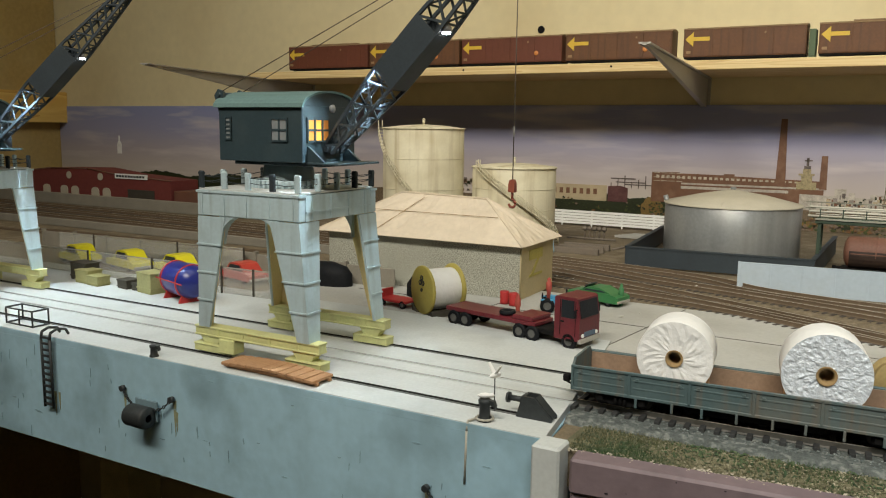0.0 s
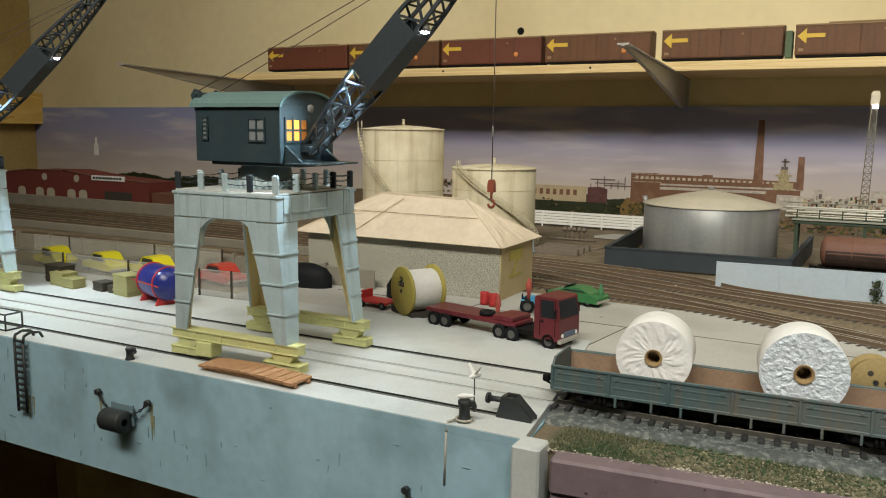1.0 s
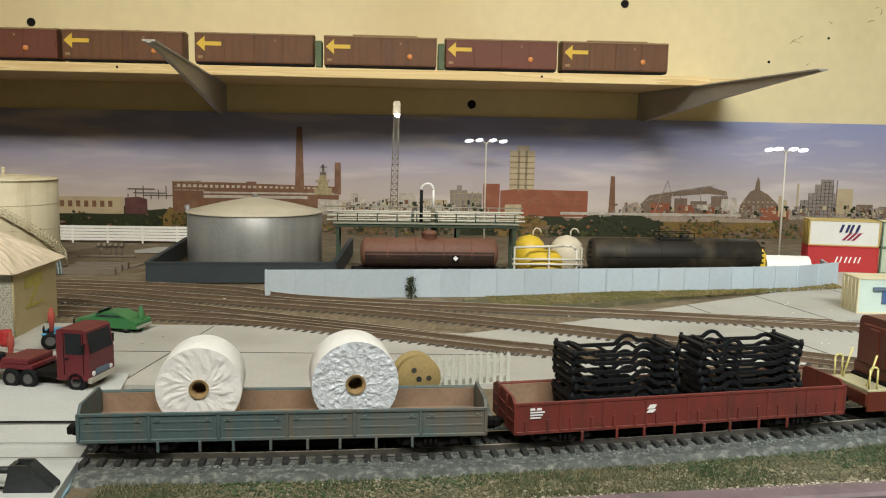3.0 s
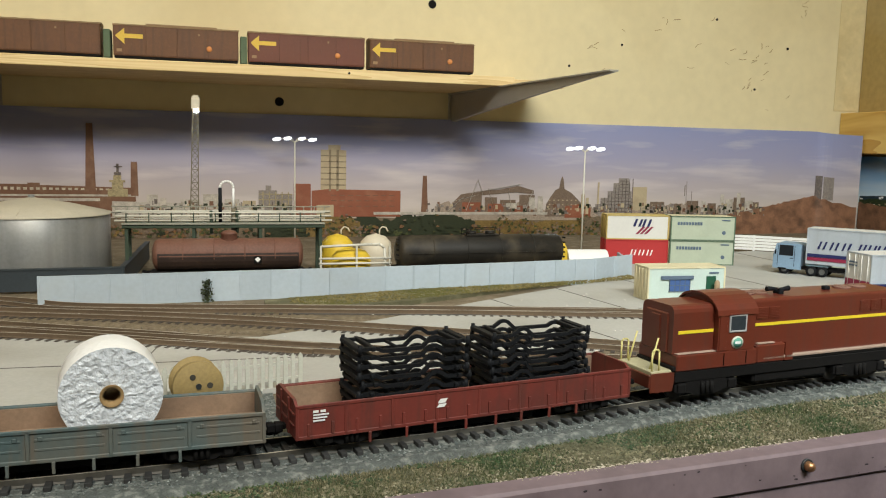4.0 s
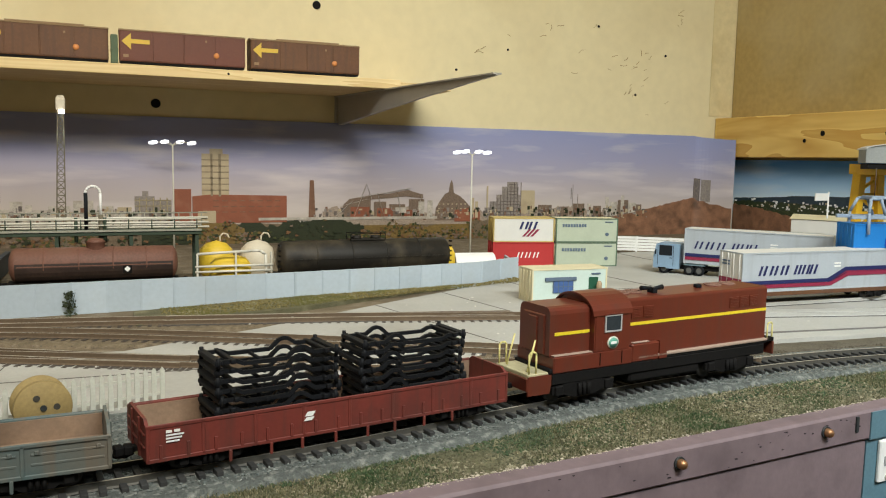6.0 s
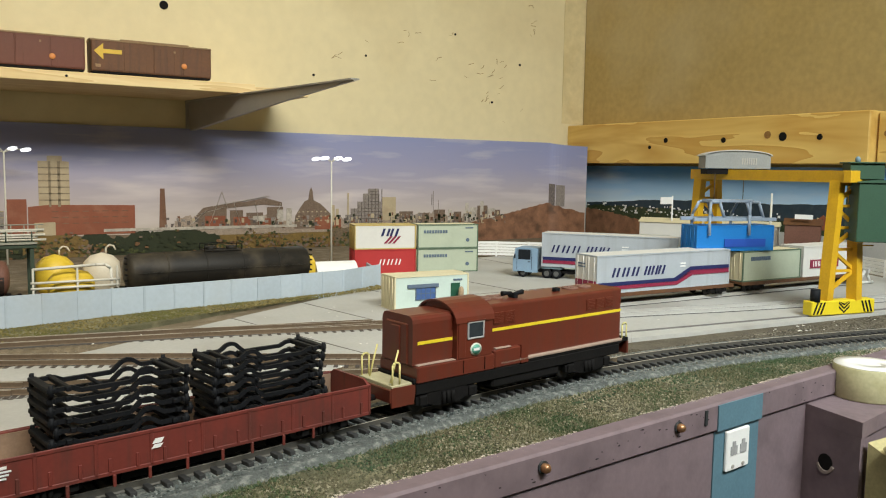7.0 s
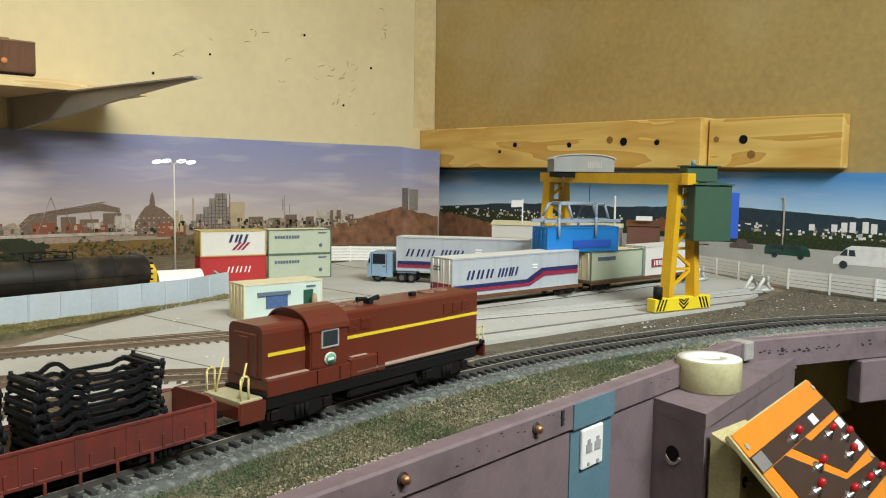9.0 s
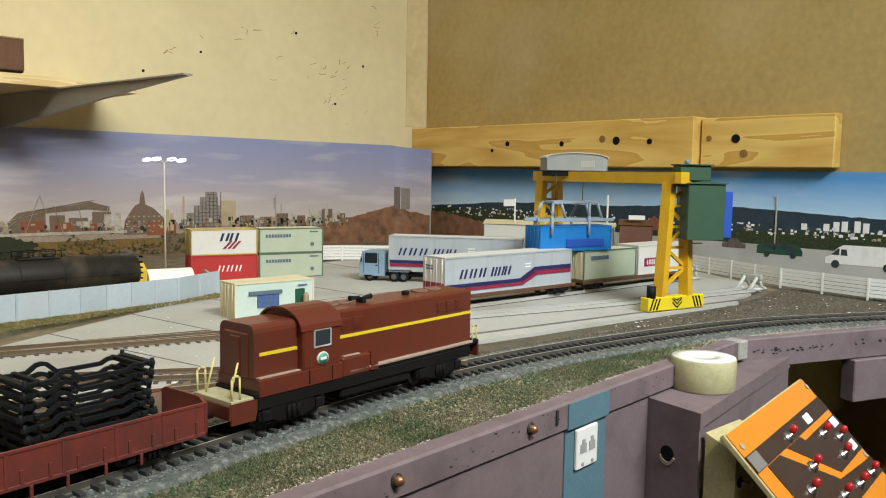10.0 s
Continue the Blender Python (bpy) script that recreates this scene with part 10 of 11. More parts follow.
N.boxes("printed_window", [(0.902 + 0.0075 * i, z, 0.9045 + 0.0075 * i, z + 0.0018) for i in range(7) for z in (0.037, 0.044, 0.051)], P_BEIGE, 5, "pale windows", True)
N.poly("printed_shed", [(0.930, 0.024), (0.930, 0.042), (0.955, 0.046), (0.975, 0.040), (0.975, 0.024)], P_BRICK, 4.6, "red works shed")
N.boxes("printed_silo", [(0.958, 0.030, 0.964, 0.062), (0.966, 0.030, 0.971, 0.056), (0.986, 0.046, 0.989, 0.081)], P_BEIGE, 4.7, "pale silos")
N.boxes("printed_refinery", [(0.983, 0.030, 1.049, 0.046), (0.992, 0.046, 1.049, 0.056), (1.004, 0.056, 1.047, 0.067), (1.014, 0.067, 1.044, 0.080), (1.023, 0.080, 1.041, 0.088)], P_GREY, 4, "grey refinery tower")
N.boxes("printed_floor", [(0.981 + 0.0075 * min(i, 6), 0.0335 + 0.0055 * i, 1.050 - 0.0012 * i, 0.0346 + 0.0055 * i) for i in range(10)] + [(0.986 + 0.0062 * i, 0.031, 0.9872 + 0.0062 * i, 0.046 + 0.0052 * min(i, 8)) for i in range(11)], P_DARK, 5, "dark refinery decks", True)
N.boxes("printed_tank", [(1.049, 0.036, 1.075, 0.074)], P_BEIGE, 4, "pale storage tower")
N.boxes("printed_shed", [(1.082, 0.030, 1.108, 0.050), (1.118, 0.030, 1.140, 0.047), (1.150, 0.030, 1.172, 0.052), (1.190, 0.030, 1.206, 0.048), (1.240, 0.030, 1.262, 0.058), (1.268, 0.030, 1.290, 0.050)], P_SOOTY, 3, "dark low town buildings")
N.boxes("printed_plant", [(1.214, 0.030, 1.221, 0.063), (1.224, 0.030, 1.238, 0.055), (1.246, 0.030, 1.253, 0.066), (1.262, 0.030, 1.278, 0.053), (1.178, 0.030, 1.186, 0.052)], P_PALE, 4, "pale works")
N.boxes("printed_mast", [(1.148, 0.046, 1.1488, 0.084), (1.1445, 0.060, 1.1460, 0.078), (1.158, 0.046, 1.1590, 0.068)], P_GREY, 3, "thin far masts")
N.poly("printed_mound", ragged(1.09, 1.3995, -0.015, lambda u: 0.022 + 0.040 * max(0.0, min(1.0, (u - 0.30) / 0.70)) ** 1.1, 0.0012, 0.005, 12), P_MOUND, 5, "brown earth mound")
N.poly("printed_mound", ragged(0.96, 1.14, -0.015, 0.026, 0.0016, 0.007, 13), P_GROUND, 5, "brown waste ground")
part("printed_tower", curl_sheet(lambda a: 0.055, lambda a: 0.0975 - 0.004 * a, 0.06, 0.30, 0.0008, 4), P_DARK, bd, "dark grey twin tower block")
part("printed_tower", curl_sheet(lambda a: 0.055, lambda a: 0.0965 - 0.004 * a, 0.34, 0.58, 0.0008, 4), P_GREY, bd, "dark grey twin tower block")
part("printed_mound", curl_sheet(lambda a: -0.012 + 0.02 * a * a, lambda a: 0.0615 - 0.016 * a + 0.0015 * math.sin(19 * a), 0.0, 0.985, 0.0014, 12), P_MOUND, bd, "brown earth mound")
# scrub and trees along the foot of the print
for k, mm in enumerate((P_TREE, P_OLIVE, P_RUSTY, P_AUTUMN, P_SOOTY)):
    leaf = Mesh()
    for i in range(760 if k < 2 else 460):
        x = rg.uniform(-0.20, 1.12)
        green = x < 0.04 or 0.12 < x < 0.16 or 0.40 < x < 0.535 or 0.625 < x < 0.775
        if green != (k < 1) and rg.random() < (0.95 if green and k > 1 else 0.72):
            continue
        crest = 0.020 + 0.008 * math.sin(x * 47) + 0.005 * math.sin(x * 131 + 1)
        z = rg.uniform(-0.004, max(0.008, crest if green else crest * 0.9))
        yy = N.base - 0.0036 - 0.00005 * k - 0.0000005 * i
        r = rg.uniform(0.0014, 0.0042) * (1.0 if z < 0.012 else 0.7)
        n = rg.randint(7, 10)
        leaf.prism([(x + r * rg.uniform(0.45, 1.15) * math.cos(6.2832 * j / n), z + 0.75 * r * rg.uniform(0.45, 1.15) * math.sin(6.2832 * j / n)) for j in range(n)], yy, yy + 0.00015, "y")
    tagged(part("printed_scrub", leaf, mm, bd, "dark and autumn scrub at the foot of the print"), "dark and autumn scrub at the foot of the print", kind="stuff")
N.boxes("printed_wall", [(0.30, 0.0235, 0.53, 0.0265), (0.62, 0.0290, 0.90, 0.0330)], P_PALE, 6, "pale long wall")


def east(name, pts, material, layer=1, label=""):
    x = XR - 0.004 - 0.0003 * layer
    return part(name, Mesh().prism(pts, x, x + 0.0002 + 0.0003 * (layer - 1), "x"), material, bde, label)


east("printed_hills", ragged(0.06, 1.17, -0.015, lambda u: 0.064 + 0.017 * math.sin(2.8 * u + 0.2) * (1 - 0.35 * max(0.0, u - 0.7) / 0.3) + 0.0025 * math.sin(17 * u), 0.0007, 0.012, 21), P_HILL, 1, "dark blue-green hills")
east("printed_woods", ragged(0.06, 1.17, -0.015, lambda u: 0.056 + 0.005 * math.sin(9 * u), 0.0018, 0.006, 22), P_WOOD, 2, "dark green woods")
rg = random.Random(31)
for k in range(210):
    y = rg.choice((0.40, 0.44, 0.50, 0.62, 0.72, 0.86, 0.92, 0.98, 1.04, 1.09, 0.38, 0.55)) + rg.gauss(0, 0.03)
    z = 0.052 + rg.uniform(-0.004, 0.010)
    w, h = rg.uniform(0.0012, 0.0055), rg.uniform(0.0010, 0.0036)
    east("printed_house", [(y, z), (y + w, z), (y + w, z + h), (y, z + h)], P_TOWN if k % 4 else P_BEIGE, 3, "pale town houses")
for y, z0_, z1_ in ((0.42, 0.058, 0.070), (0.41, 0.058, 0.071), (0.395, 0.058, 0.072), (0.432, 0.058, 0.067), (0.46, 0.058, 0.066), (0.385, 0.058, 0.070)):
    east("printed_flats", [(y, z0_), (y + 0.007, z0_), (y + 0.007, z1_), (y, z1_)], P_TOWN, 4, "white blocks of flats")
east("printed_woods", ragged(0.06, 1.17, -0.015, lambda u: 0.046 + 0.004 * math.sin(13 * u + 1), 0.002, 0.005, 23), P_WOOD, 5, "dark green hedge")
east("printed_road", ragged(0.06, 1.0, -0.015, lambda u: 0.031 + 0.006 * min(1.0, 1.3 * u), 0.0004, 0.02, 24), P_ROAD, 6, "grey road with kerb")
east("printed_mound", ragged(0.985, 1.17, -0.015, lambda u: 0.028 + 0.024 * math.sin(1.5 * u), 0.0016, 0.006, 25), P_MOUND, 6, "brown earth bank")
east("printed_lamp_post", [(0.4995, 0.03), (0.5010, 0.03), (0.5008, 0.098), (0.5040, 0.099), (0.5040, 0.100), (0.4995, 0.100)], P_PALE, 7, "pale street lamp")
# printed vehicles
east("printed_van", [(0.434, 0.018), (0.434, 0.0255), (0.4285, 0.0285), (0.4190, 0.0385), (0.4130, 0.0420), (0.350, 0.0425), (0.346, 0.040), (0.346, 0.018)], P_TOWN, 7, "white delivery van")
east("printed_van_window", [(0.4275, 0.0290), (0.4195, 0.0372), (0.4175, 0.0372), (0.4175, 0.0290)], P_GLASS, 8, "dark windscreen")
east("printed_van_window", [(0.4155, 0.0290), (0.4155, 0.0365), (0.4090, 0.0365), (0.4075, 0.0290)], P_GLASS, 8, "dark side window")
for yy in (0.4215, 0.361):
    east("printed_wheel", [(yy + 0.0050 * math.cos(a * math.pi / 8), 0.0178 + 0.0050 * math.sin(a * math.pi / 8)) for a in range(16)], P_GLASS, 8, "dark wheel")
east("printed_van", [(0.524, 0.0235), (0.524, 0.0330), (0.5190, 0.0375), (0.4720, 0.0378), (0.4650, 0.0330), (0.4630, 0.0290), (0.4630, 0.0235)], P_VANGREEN, 7, "dark green van")
east("printed_van_window", [(0.5185, 0.0320), (0.5160, 0.0360), (0.4760, 0.0362), (0.4700, 0.0320)], P_GLASS, 8, "dark window band")
for yy in (0.510, 0.475):
    east("printed_wheel", [(yy + 0.0038 * math.cos(a * math.pi / 8), 0.0232 + 0.0038 * math.sin(a * math.pi / 8)) for a in range(16)], P_GLASS, 8, "dark wheel")
east("printed_car", [(0.574, 0.0280), (0.574, 0.0335), (0.566, 0.0350), (0.562, 0.0410), (0.552, 0.0405), (0.547, 0.0350), (0.540, 0.0340), (0.540, 0.0280)], P_DARK, 7, "dark open car")
east("printed_house", [(0.676, 0.044), (0.676, 0.0590), (0.684, 0.0650), (0.692, 0.0590), (0.692, 0.044)], P_BRICK, 7, "red house")

# small clutter of the far works along the horizon
for k, mm in enumerate((P_DARK, P_BROWN, P_BEIGE, P_GREY, P_TREE)):
    rg = random.Random(400 + k)
    rects = []
    for i in range(130):
        x = rg.choice((rg.uniform(0.70, 1.12), rg.uniform(1.06, 1.30), rg.uniform(0.29, 0.50), rg.uniform(-0.4, -0.15)))
        z, w, h = rg.uniform(0.026, 0.044), rg.uniform(0.0012, 0.006), rg.uniform(0.001, 0.007)
        rects.append((x, z, x + w, z + h * (0.6 if w > 0.007 else 1.0)))
    N.boxes("printed_clutter", rects, mm, 5.1 + 0.2 * k, "small printed sheds, pipes and bushes", True)

# ---- loose ground cover and single sleepers ----
def island_mat(name, stops, patch, rough=0.95, patch_scale=28.0, patch2=None):
    """Granules: each its own shade, in drifts of a second colour."""
    m = bpy.data.materials.new(name)
    m.use_nodes = True
    n, l = m.node_tree.nodes, m.node_tree.links
    b = n["Principled BSDF"]
    b.inputs["Roughness"].default_value = rough
    b.inputs["Specular IOR Level"].default_value = 0.2
    g = n.new("ShaderNodeNewGeometry")
    rp = n.new("ShaderNodeValToRGB")
    el = rp.color_ramp.elements
    el[0].position, el[0].color = stops[0][0], (*stops[0][1], 1)
    el[1].position, el[1].color = stops[-1][0], (*stops[-1][1], 1)
    for p, c in stops[1:-1]:
        e = el.new(p)
        e.color = (*c, 1)
    l.new(g.outputs["Random Per Island"], rp.inputs["Fac"])
    tc = n.new("ShaderNodeTexCoord")
    out = rp.outputs["Color"]
    for k, (col, sc) in enumerate([(patch, patch_scale)] + ([(patch2, patch_scale * 0.6)] if patch2 else [])):
        nz = n.new("ShaderNodeTexNoise")
        nz.inputs["Scale"].default_value, nz.inputs["Detail"].default_value = sc, 5
        mp = n.new("ShaderNodeMapping")
        mp.inputs["Location"].default_value = (3.1 * k, 1.7 * k, 0)
        l.new(tc.outputs["Object"], mp.inputs["Vector"])
        l.new(mp.outputs[0], nz.inputs["Vector"])
        mr = n.new("ShaderNodeMapRange")
        mr.inputs["From Min"].default_value, mr.inputs["From Max"].default_value, mr.inputs["To Max"].default_value = 0.46, 0.62, 0.8
        l.new(nz.outputs["Fac"], mr.inputs["Value"])
        sc2 = n.new("ShaderNodeMix")
        sc2.data_type = "RGBA"
        sc2.inputs["B"].default_value = (*col, 1)
        l.new(mr.outputs[0], sc2.inputs["Factor"])
        l.new(out, sc2.inputs["A"])
        out = sc2.outputs["Result"]
    l.new(out, b.inputs["Base Color"])
    return m


def granules(name, places, size, material, parent=None, label="", category="", flat=0.7, lift=0.25):
    """Many small irregular grains as one mass; places: (x, y, z)."""
    rg = np.random.default_rng(len(places) + 5)
    p = np.array(places)
    n = len(p)
    base = np.array([(1, 0, 0), (0, 1, 0), (-1, 0, 0), (0, -1, 0), (0, 0, 1), (0, 0, -1)], float)
    s = rg.uniform(size[0], size[1], n)
    j = base[None] * rg.uniform(0.6, 1.3, (n, 6, 1)) + rg.normal(0, 0.15, (n, 6, 3))
    a = rg.uniform(0, 6.283, n)
    c, d = np.cos(a)[:, None], np.sin(a)[:, None]
    q = np.stack([j[..., 0] * c - j[..., 1] * d, j[..., 0] * d + j[..., 1] * c, j[..., 2] * flat], -1) * s[:, None, None]
    q += p[:, None, :]
    q[..., 2] += (s * lift)[:, None]
    f = np.array([(0, 1, 4), (1, 2, 4), (2, 3, 4), (3, 0, 4), (1, 0, 5), (2, 1, 5), (3, 2, 5), (0, 3, 5)])
    faces = (f[None] + (np.arange(n) * 6)[:, None, None]).reshape(-1, 3)
    me = bpy.data.meshes.new(name)
    me.from_pydata(q.reshape(-1, 3).tolist(), [], faces.tolist())
    me.materials.append(material)
    ob = new(name, me)
    if parent:
        ob.parent = parent
    return tagged(ob, label, category, kind="stuff")


def blades(name, places, h, material, label, category):
    """Short static grass: leaning narrow blades."""
    rg = random.Random(len(places))
    v, f = [], []
    for x, y, z in places:
        a, hh, w = rg.uniform(0, 6.28), rg.uniform(*h), rg.uniform(0.00012, 0.00024)
        dx, dy = rg.gauss(0, 0.4) * hh, rg.gauss(0, 0.4) * hh
        k = len(v)
        v += [(x - w * math.cos(a), y - w * math.sin(a), z), (x + w * math.cos(a), y + w * math.sin(a), z), (x + dx, y + dy, z + hh)]
        f.append((k, k + 1, k + 2))
    me = bpy.data.meshes.new(name)
    me.from_pydata(v, [], f)
    me.materials.append(material)
    return tagged(new(name, me), label, category, kind="stuff")


def edge_y(x):
    """The baseboard's front edge."""
    return 0.2495 + 0.0945 * (x - 0.255) if x < 1.008 else 0.322 - 0.356 * (x - 1.008)


LANDPTS = [q for q in spline(MAIN, 0.002) if q[0][0] > 0.25]


def track_y(x):
    return min(LANDPTS, key=lambda q: abs(q[0][0] - x))[0][1]


TRACK_Y = {i: track_y(i * 0.005) for i in range(49, 290)}


def ty(x):
    i = int(x / 0.005)
    u = x / 0.005 - i
    return TRACK_Y[i] * (1 - u) + TRACK_Y[i + 1] * u


rs = random.Random(8)
TURF = island_mat("scenic_turf", [(0.0, (0.04, 0.042, 0.03)), (0.35, (0.11, 0.10, 0.062)), (0.7, (0.20, 0.18, 0.112)), (1.0, (0.40, 0.36, 0.26))], (0.048, 0.078, 0.044), patch_scale=20, patch2=(0.105, 0.100, 0.060))
STRAW = island_mat("straw_and_green_blades", [(0.0, (0.045, 0.065, 0.025)), (0.5, (0.14, 0.125, 0.065)), (1.0, (0.34, 0.30, 0.19))], (0.035, 0.085, 0.03), patch_scale=26)
STONE = island_mat("crushed_grey_stone", [(0.0, (0.06, 0.075, 0.075)), (0.5, (0.15, 0.172, 0.168)), (1.0, (0.32, 0.345, 0.33))], (0.10, 0.115, 0.11), patch_scale=14)
RUSTSTONE = island_mat("crushed_brown_stone", [(0.0, (0.055, 0.045, 0.035)), (0.5, (0.125, 0.105, 0.08)), (1.0, (0.26, 0.23, 0.18))], (0.10, 0.09, 0.075), patch_scale=14)
solid("verge", Mesh().prism([(0.252, 0.2535), (1.006, 0.3235), (1.40, 0.184), (1.44, 0.20), (1.38, 0.232), (1.2, 0.325), (1.05, 0.375), (0.90, 0.400), (0.75, 0.395), (0.5, 0.365), (0.256, 0.340)], -0.0042, -0.0034, "z"), GRASSM, "mottled green and straw scenic turf beside the main track", "ground", kind="structure")
spots = []
while len(spots) < 24000:
    x = rs.uniform(0.256, 1.38)
    y0, y1 = edge_y(x) + 0.001, ty(x) - 0.0235
    if y1 > y0 and rs.random() < (y1 - y0) / 0.06 and (x < 0.97 or rs.random() < (1.04 - x) / 0.07):
        spots.append((x, rs.uniform(y0, y1), -0.0034))
granules("turf", spots, (0.00022, 0.0009), TURF, None, "mottled green, straw and dark scenic turf", "ground cover")
spots = []
while len(spots) < 46000:
    x = rs.uniform(0.256, 1.38)
    y0, y1 = edge_y(x) + 0.002, ty(x) - 0.024
    if y1 > y0 and x < 1.0 and rs.random() < (y1 - y0) / 0.06 and math.sin(x * 31) + math.sin(x * 77 + y * 130) + rs.uniform(-1, 1.4) > 0:
        spots.append((x, rs.uniform(y0, y1), -0.0034))
blades("grass", spots, (0.0007, 0.0020), STRAW, "short straw and green static grass", "grass")
SAND = island_mat("pale_sand", [(0.0, (0.16, 0.14, 0.105)), (0.5, (0.29, 0.26, 0.20)), (1.0, (0.46, 0.42, 0.34))], (0.24, 0.215, 0.165), patch_scale=30)
solid("sand_strip", Mesh().prism([(0.99, 0.3215), (1.012, 0.3245), (1.39, 0.1905), (1.42, 0.200), (1.28, 0.232), (1.16, 0.288), (1.08, 0.320), (0.99, 0.336)], -0.0033, -0.0029, "z"), mat("pale_sand_bed", (0.27, 0.24, 0.185), 0.95, var=0.3, scale=120, fine=1200, bump=0.6, depth=0.001), "pale sandy strip along the fascia return", "ground", kind="structure")
spots = []
while len(spots) < 5200:
    x = rs.uniform(0.97, 1.39)
    y0, y1 = edge_y(x) + 0.001, ty(x) - 0.022
    if y1 > y0 and rs.random() < (x - 0.96) / 0.07:
        spots.append((x, rs.uniform(y0, y1), -0.0029))
granules("sand", spots, (0.0003, 0.0008), SAND, None, "pale sandy grit along the fascia return", "ground cover")
TUFT = island_mat("fresh_green_tufts", [(0.0, (0.035, 0.055, 0.030)), (0.6, (0.065, 0.098, 0.048)), (1.0, (0.13, 0.165, 0.085))], (0.055, 0.085, 0.045), patch_scale=40)
CLUMP = island_mat("straw_clumps", [(0.0, (0.11, 0.10, 0.062)), (0.6, (0.19, 0.172, 0.108)), (1.0, (0.34, 0.315, 0.22))], (0.16, 0.145, 0.09), patch_scale=40)
for who, material, low, high, label in (("green_tufts", TUFT, 0.35, 1.0, "fresh green tufts of scenic foam in the turf"), ("straw_clumps", CLUMP, 0.0, 0.55, "pale straw clumps in the turf")):
    spots = []
    for k in range(150):
        cx = rs.uniform(0.27, 0.99)
        q = rs.uniform(low, high)
        cy = edge_y(cx) + 0.002 + q * (ty(cx) - 0.0255 - edge_y(cx))
        sp = rs.uniform(0.0015, 0.0065)
        for j in range(rs.randint(8, 34)):
            px, py = cx + rs.gauss(0, sp * 1.6), cy + rs.gauss(0, sp * 0.7)
            if edge_y(px) + 0.001 < py < ty(px) - 0.0235:
                spots.append((px, py, -0.0031))
    granules(who, spots, (0.0003, 0.0010), material, None, label, "ground cover", 0.8)
SCURF = island_mat("pale_edge_filler", [(0.0, (0.30, 0.26, 0.20)), (1.0, (0.62, 0.56, 0.46))], (0.42, 0.37, 0.29))
spots = []
for k in range(4200):
    x = 0.258 + 1.12 * k / 4200
    if math.sin(x * 61) + math.sin(x * 23 + 1) + rs.uniform(-1.6, 1.6) > 0.1:
        spots.append((x, edge_y(x) + rs.gauss(0, 0.0013), -0.0024))
granules("edge_filler", spots, (0.0003, 0.0009), SCURF, None, "pale crumbly filler along the front edge of the turf", "filler", 0.5)
# crushed stone of the main track
spots = []
for p, a in LANDPTS:
    if p[0] < 1.41:
        for k in range(26):
            w = rs.uniform(-0.0265, 0.0265)
            spots.append((p[0] - math.sin(a) * w + rs.uniform(-0.001, 0.001), p[1] + math.cos(a) * w, (-0.0011 if abs(w) < 0.0142 else -0.0008) - max(0, abs(w) - 0.021) * 0.45))
# Brighter light on the right-hand ballast, put into a paler sandy stone.
LITSTONE = island_mat("lit_sandy_grey_stone", [(0.0, (0.09, 0.085, 0.07)), (0.5, (0.20, 0.185, 0.15)), (1.0, (0.40, 0.37, 0.30))], (0.17, 0.16, 0.13), patch_scale=16)
granules("ballast_stones", [p for p in spots if p[0] < 0.80 + 0.06 * math.sin(p[0] * 900 + p[1] * 700)], (0.0003, 0.00075), STONE, main_track, "grey crushed stone ballast")
granules("ballast_stones", [p for p in spots if p[0] >= 0.80 + 0.06 * math.sin(p[0] * 900 + p[1] * 700)], (0.0003, 0.00075), LITSTONE, main_track, "sandy grey stone ballast, coloured paler for the brighter light")
for plan, half, who in ((YARD_A, 0.030, "brown"), (YARD_C, 0.028, "brown"), (YARD_D, 0.028, "brown")):
    spots = []
    for p, a in spline(plan, 0.002):
        if -0.3 < p[0] < 1.25:
            for k in range(5):
                w = rs.uniform(-half, half)
                spots.append((p[0] - math.sin(a) * w, p[1] + math.cos(a) * w, -0.0026))
    granules("brown_stones", spots, (0.0003, 0.0008), RUSTSTONE, None, "scattered brown ballast stones between the yard rails", "ballast")
solid("gravel_patch", Mesh().prism([(0.2445, 0.336), (0.42, 0.355), (0.42, 0.412), (0.33, 0.407), (0.226, 0.415)], -0.0042, -0.0032, "z"), GREYBALLAST, "dirty grey gravel between the quay and the concrete", "ground", kind="structure")
granules("gravel", [(rs.uniform(0.247, 0.42), rs.uniform(0.345, 0.405), -0.0032) for k in range(2600)], (0.0003, 0.0009), STONE, None, "loose grey gravel beside the track", "gravel")
# grass before the pale wall, and weeds at the yard's end
spots = []
while len(spots) < 5200:
    u = rs.random()
    x = 0.45 + 0.36 * u
    y1 = 0.672 + (x - 0.45) * 0.235
    y0 = 0.622 + (x - 0.45) * 0.30
    y = rs.uniform(y0, y1)
    spots.append((x, y, -0.002))
OLIVE = island_mat("olive_turf", [(0.0, (0.09, 0.075, 0.03)), (0.5, (0.19, 0.155, 0.055)), (1.0, (0.30, 0.25, 0.11))], (0.12, 0.12, 0.035), patch_scale=20)
solid("grass_bank", Mesh().prism([(0.43, 0.612), (0.55, 0.645), (0.68, 0.705), (0.81, 0.756), (0.64, 0.718), (0.43, 0.668)], -0.0045, -0.0002, "z"), GRASSM, "olive turf bank below the pale wall", "ground", kind="structure")
granules("bank_turf", [(x, y, -0.0002) for x, y, z in spots], (0.0004, 0.0011), OLIVE, None, "olive scenic turf below the pale wall", "ground cover")
blades("bank_grass", [(x, y, -0.0002) for x, y, z in spots[:2500]], (0.001, 0.0025), OLIVE, "olive static grass below the pale wall", "grass")
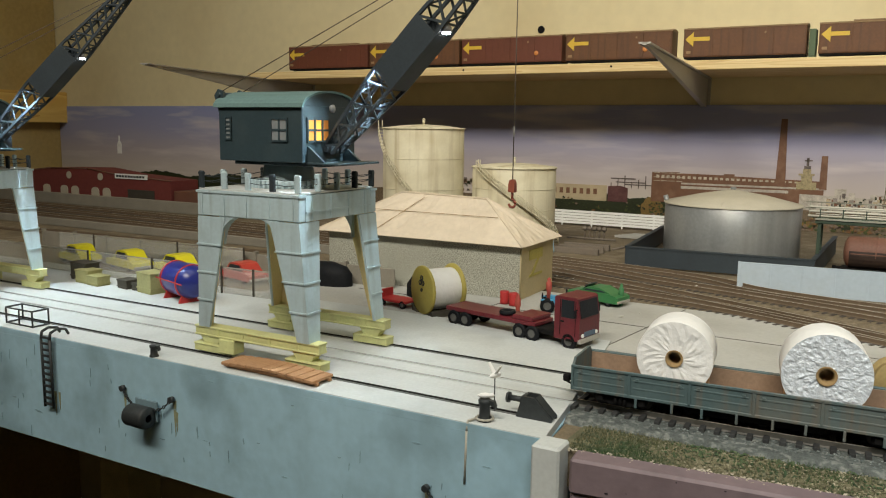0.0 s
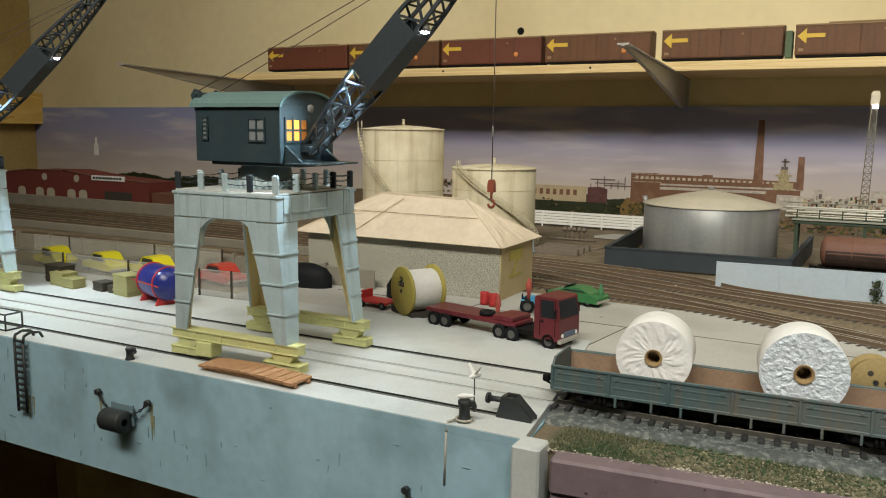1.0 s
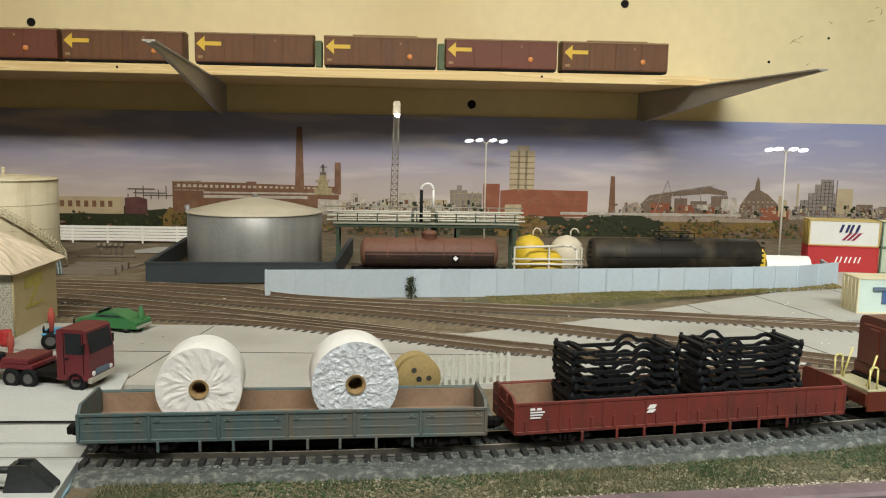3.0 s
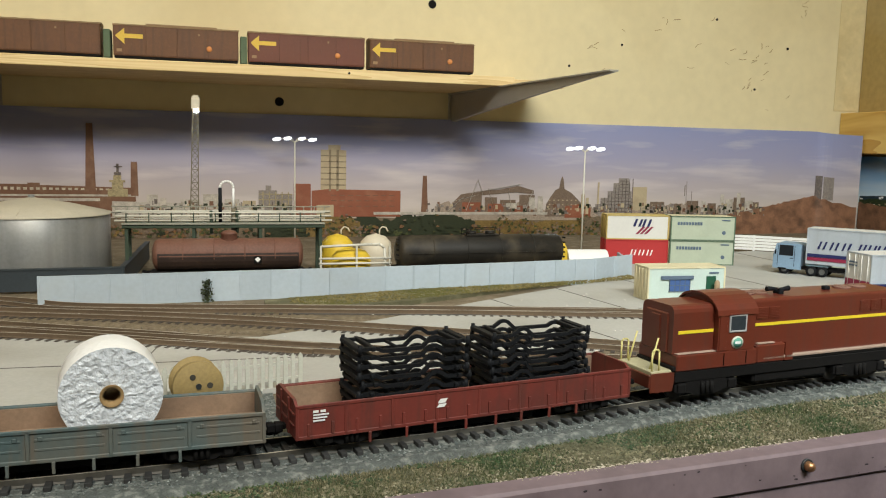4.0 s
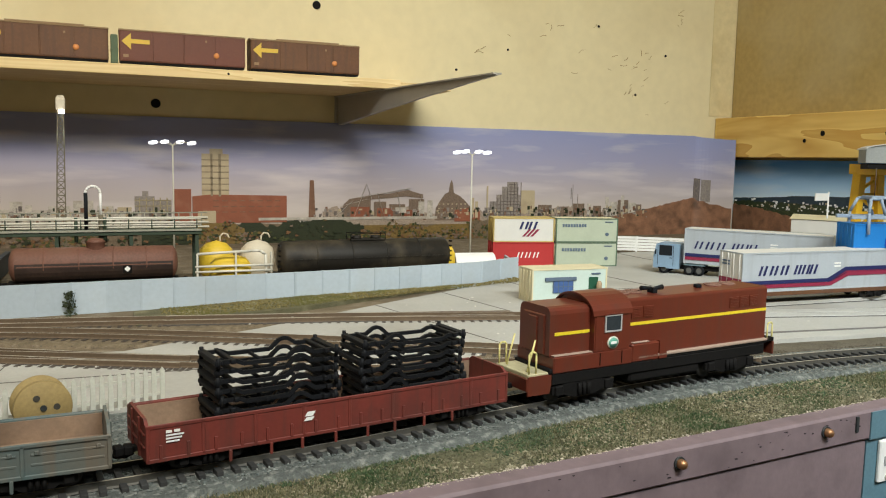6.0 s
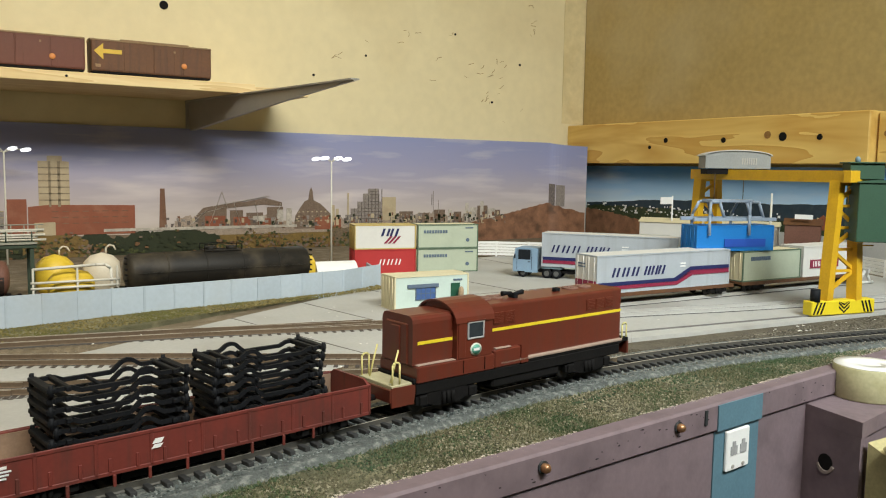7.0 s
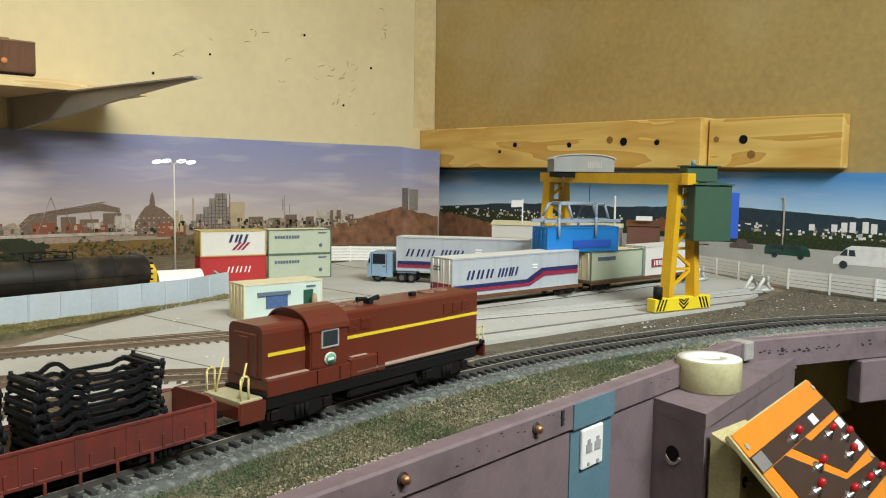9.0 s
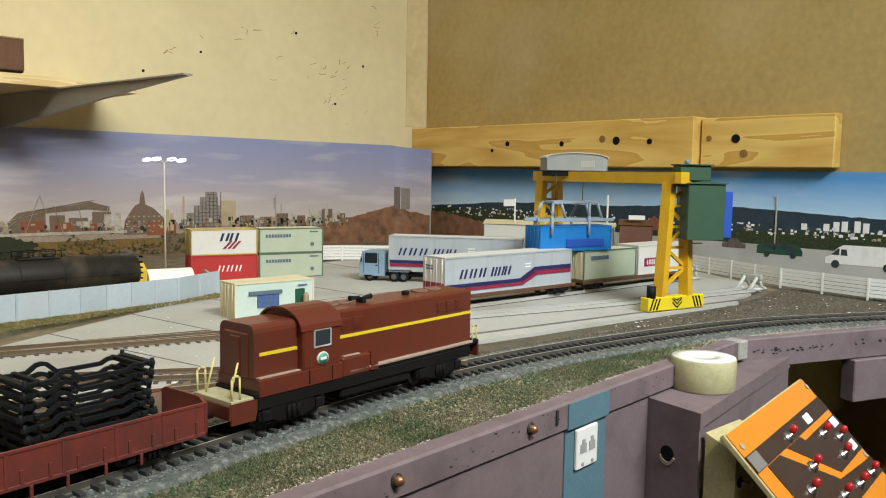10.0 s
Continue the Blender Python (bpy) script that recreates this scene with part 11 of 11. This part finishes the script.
# rubble earth by the gantry's kerb
spots = []
CINDERBED = mat("dark_cinder_bed", (0.105, 0.090, 0.064), 0.95, var=0.4, scale=90, fine=900, bump=0.8, depth=0.0012, stain=(0.13, 0.115, 0.085), stain_amt=0.6, stain_scale=60)
CINDER = island_mat("dark_cinder_earth", [(0.0, (0.045, 0.040, 0.030)), (0.5, (0.105, 0.092, 0.068)), (1.0, (0.23, 0.205, 0.16))], (0.095, 0.082, 0.058), patch_scale=18)
for k in range(12500):
    x = rs.uniform(0.745, 1.41)
    y0, y1 = ty(x) + (0.024 if x > 0.83 else 0.014), 0.405 + 0.02 * max(0, (x - 1.2) / 0.2)
    if y1 > y0:
        spots.append((x, rs.uniform(y0, y1), -0.0038 if x > 0.83 else -0.0016))
solid("cinder_ground", Mesh().prism([(0.745, 0.4000), (0.83, 0.3990), (0.95, 0.3920), (1.05, 0.3720), (1.18, 0.3250), (1.40, 0.2150), (1.43, 0.300), (1.34, 0.430), (1.19, 0.4020), (0.80, 0.4340)], -0.0042, -0.0036, "z"), CINDERBED, "dark cindery earth between the kerb and the main track", "ground", kind="structure")
granules("rubble", spots, (0.0004, 0.0012), CINDER, None, "brown rubble and cinders beside the kerb", "rubble")
FLAKE = mat("white_litter", (0.7, 0.68, 0.62), 0.8, var=0.1)
spots = [(rs.uniform(0.98, 1.40), 0, -0.002) for k in range(60)]
spots = [(x, rs.uniform(ty(x) + 0.03, max(ty(x) + 0.035, 0.41)), z) for x, y, z in spots] + [(rs.uniform(0.1, 1.0), rs.uniform(0.45, 0.66), 0.0) for k in range(60)] + [(rs.gauss(0.735, 0.03), rs.gauss(0.50, 0.012), 0.0) for k in range(60)]
granules("litter", spots, (0.0006, 0.0016), FLAKE, None, "white paper flakes and rubble scattered on the ground", "litter", 0.3)
solid("kerb", Mesh().bar((0.80, 0.4370, -0.0022), (1.19, 0.4045, -0.0022), 0.005, 0.0032), CONC, "grey concrete kerb along the gantry runway", "kerb", kind="structure")
run = tagged(new("gantry_runway"), "crane rail set in the concrete yard", "track", kind="structure")
part("rail", Mesh().bar((0.80, 0.4576, -0.0006), (1.24, 0.4030, -0.0006), 0.0012, 0.0016), RAIL, run)
# joints of the concrete yard
JOINT = mat("dirty_slab_joint", (0.12, 0.11, 0.095), 0.9)
yard = bpy.data.objects["concrete_yard"]
for p, q in (((0.66, 0.47), (0.62, 0.645)), ((0.74, 0.456), (0.70, 0.69)), ((0.82, 0.44), (0.79, 0.74)), ((0.93, 0.56), (0.90, 0.91)), ((1.06, 0.55), (1.06, 0.93)), ((1.20, 0.55), (1.22, 0.88)), ((0.82, 0.66), (1.40, 0.66)), ((0.10, 0.425), (0.115, 0.56)), ((0.22, 0.415), (0.24, 0.555)), ((0.34, 0.41), (0.36, 0.545)), ((-0.02, 0.49), (0.46, 0.475))):
    part("joint", Mesh().bar((*p, -0.0009), (*q, -0.0009), 0.0006, 0.0004), JOINT, yard, "dark slab joint")
# weeds by the wagon end
spots = [(rs.gauss(0.80, 0.012), rs.gauss(0.425, 0.006), -0.003) for k in range(500)]
blades("weeds", spots, (0.004, 0.011), STRAW, "tall straw-coloured weeds beside the track", "weeds")

# sleepers of the main track
tie_mesh = None
for p, a in spline(main_land, 0.0068):
    if p[0] > 1.36:
        break
    m = pose(p[0], p[1], rs.uniform(-0.0002, 0.0001), 0, 0, math.degrees(a) + rs.uniform(-2, 2))
    if tie_mesh is None:
        ob = part("sleeper", Mesh().box(-0.0013, -0.0145, -0.0035, 0.0013, 0.0145, 0.0008, 0.0002), MAINTIE, main_track, "", m)
        tie_mesh = ob.data
    else:
        ob = new("sleeper", tie_mesh)
        ob.parent = main_track
        ob.matrix_basis = m
        tagged(ob)
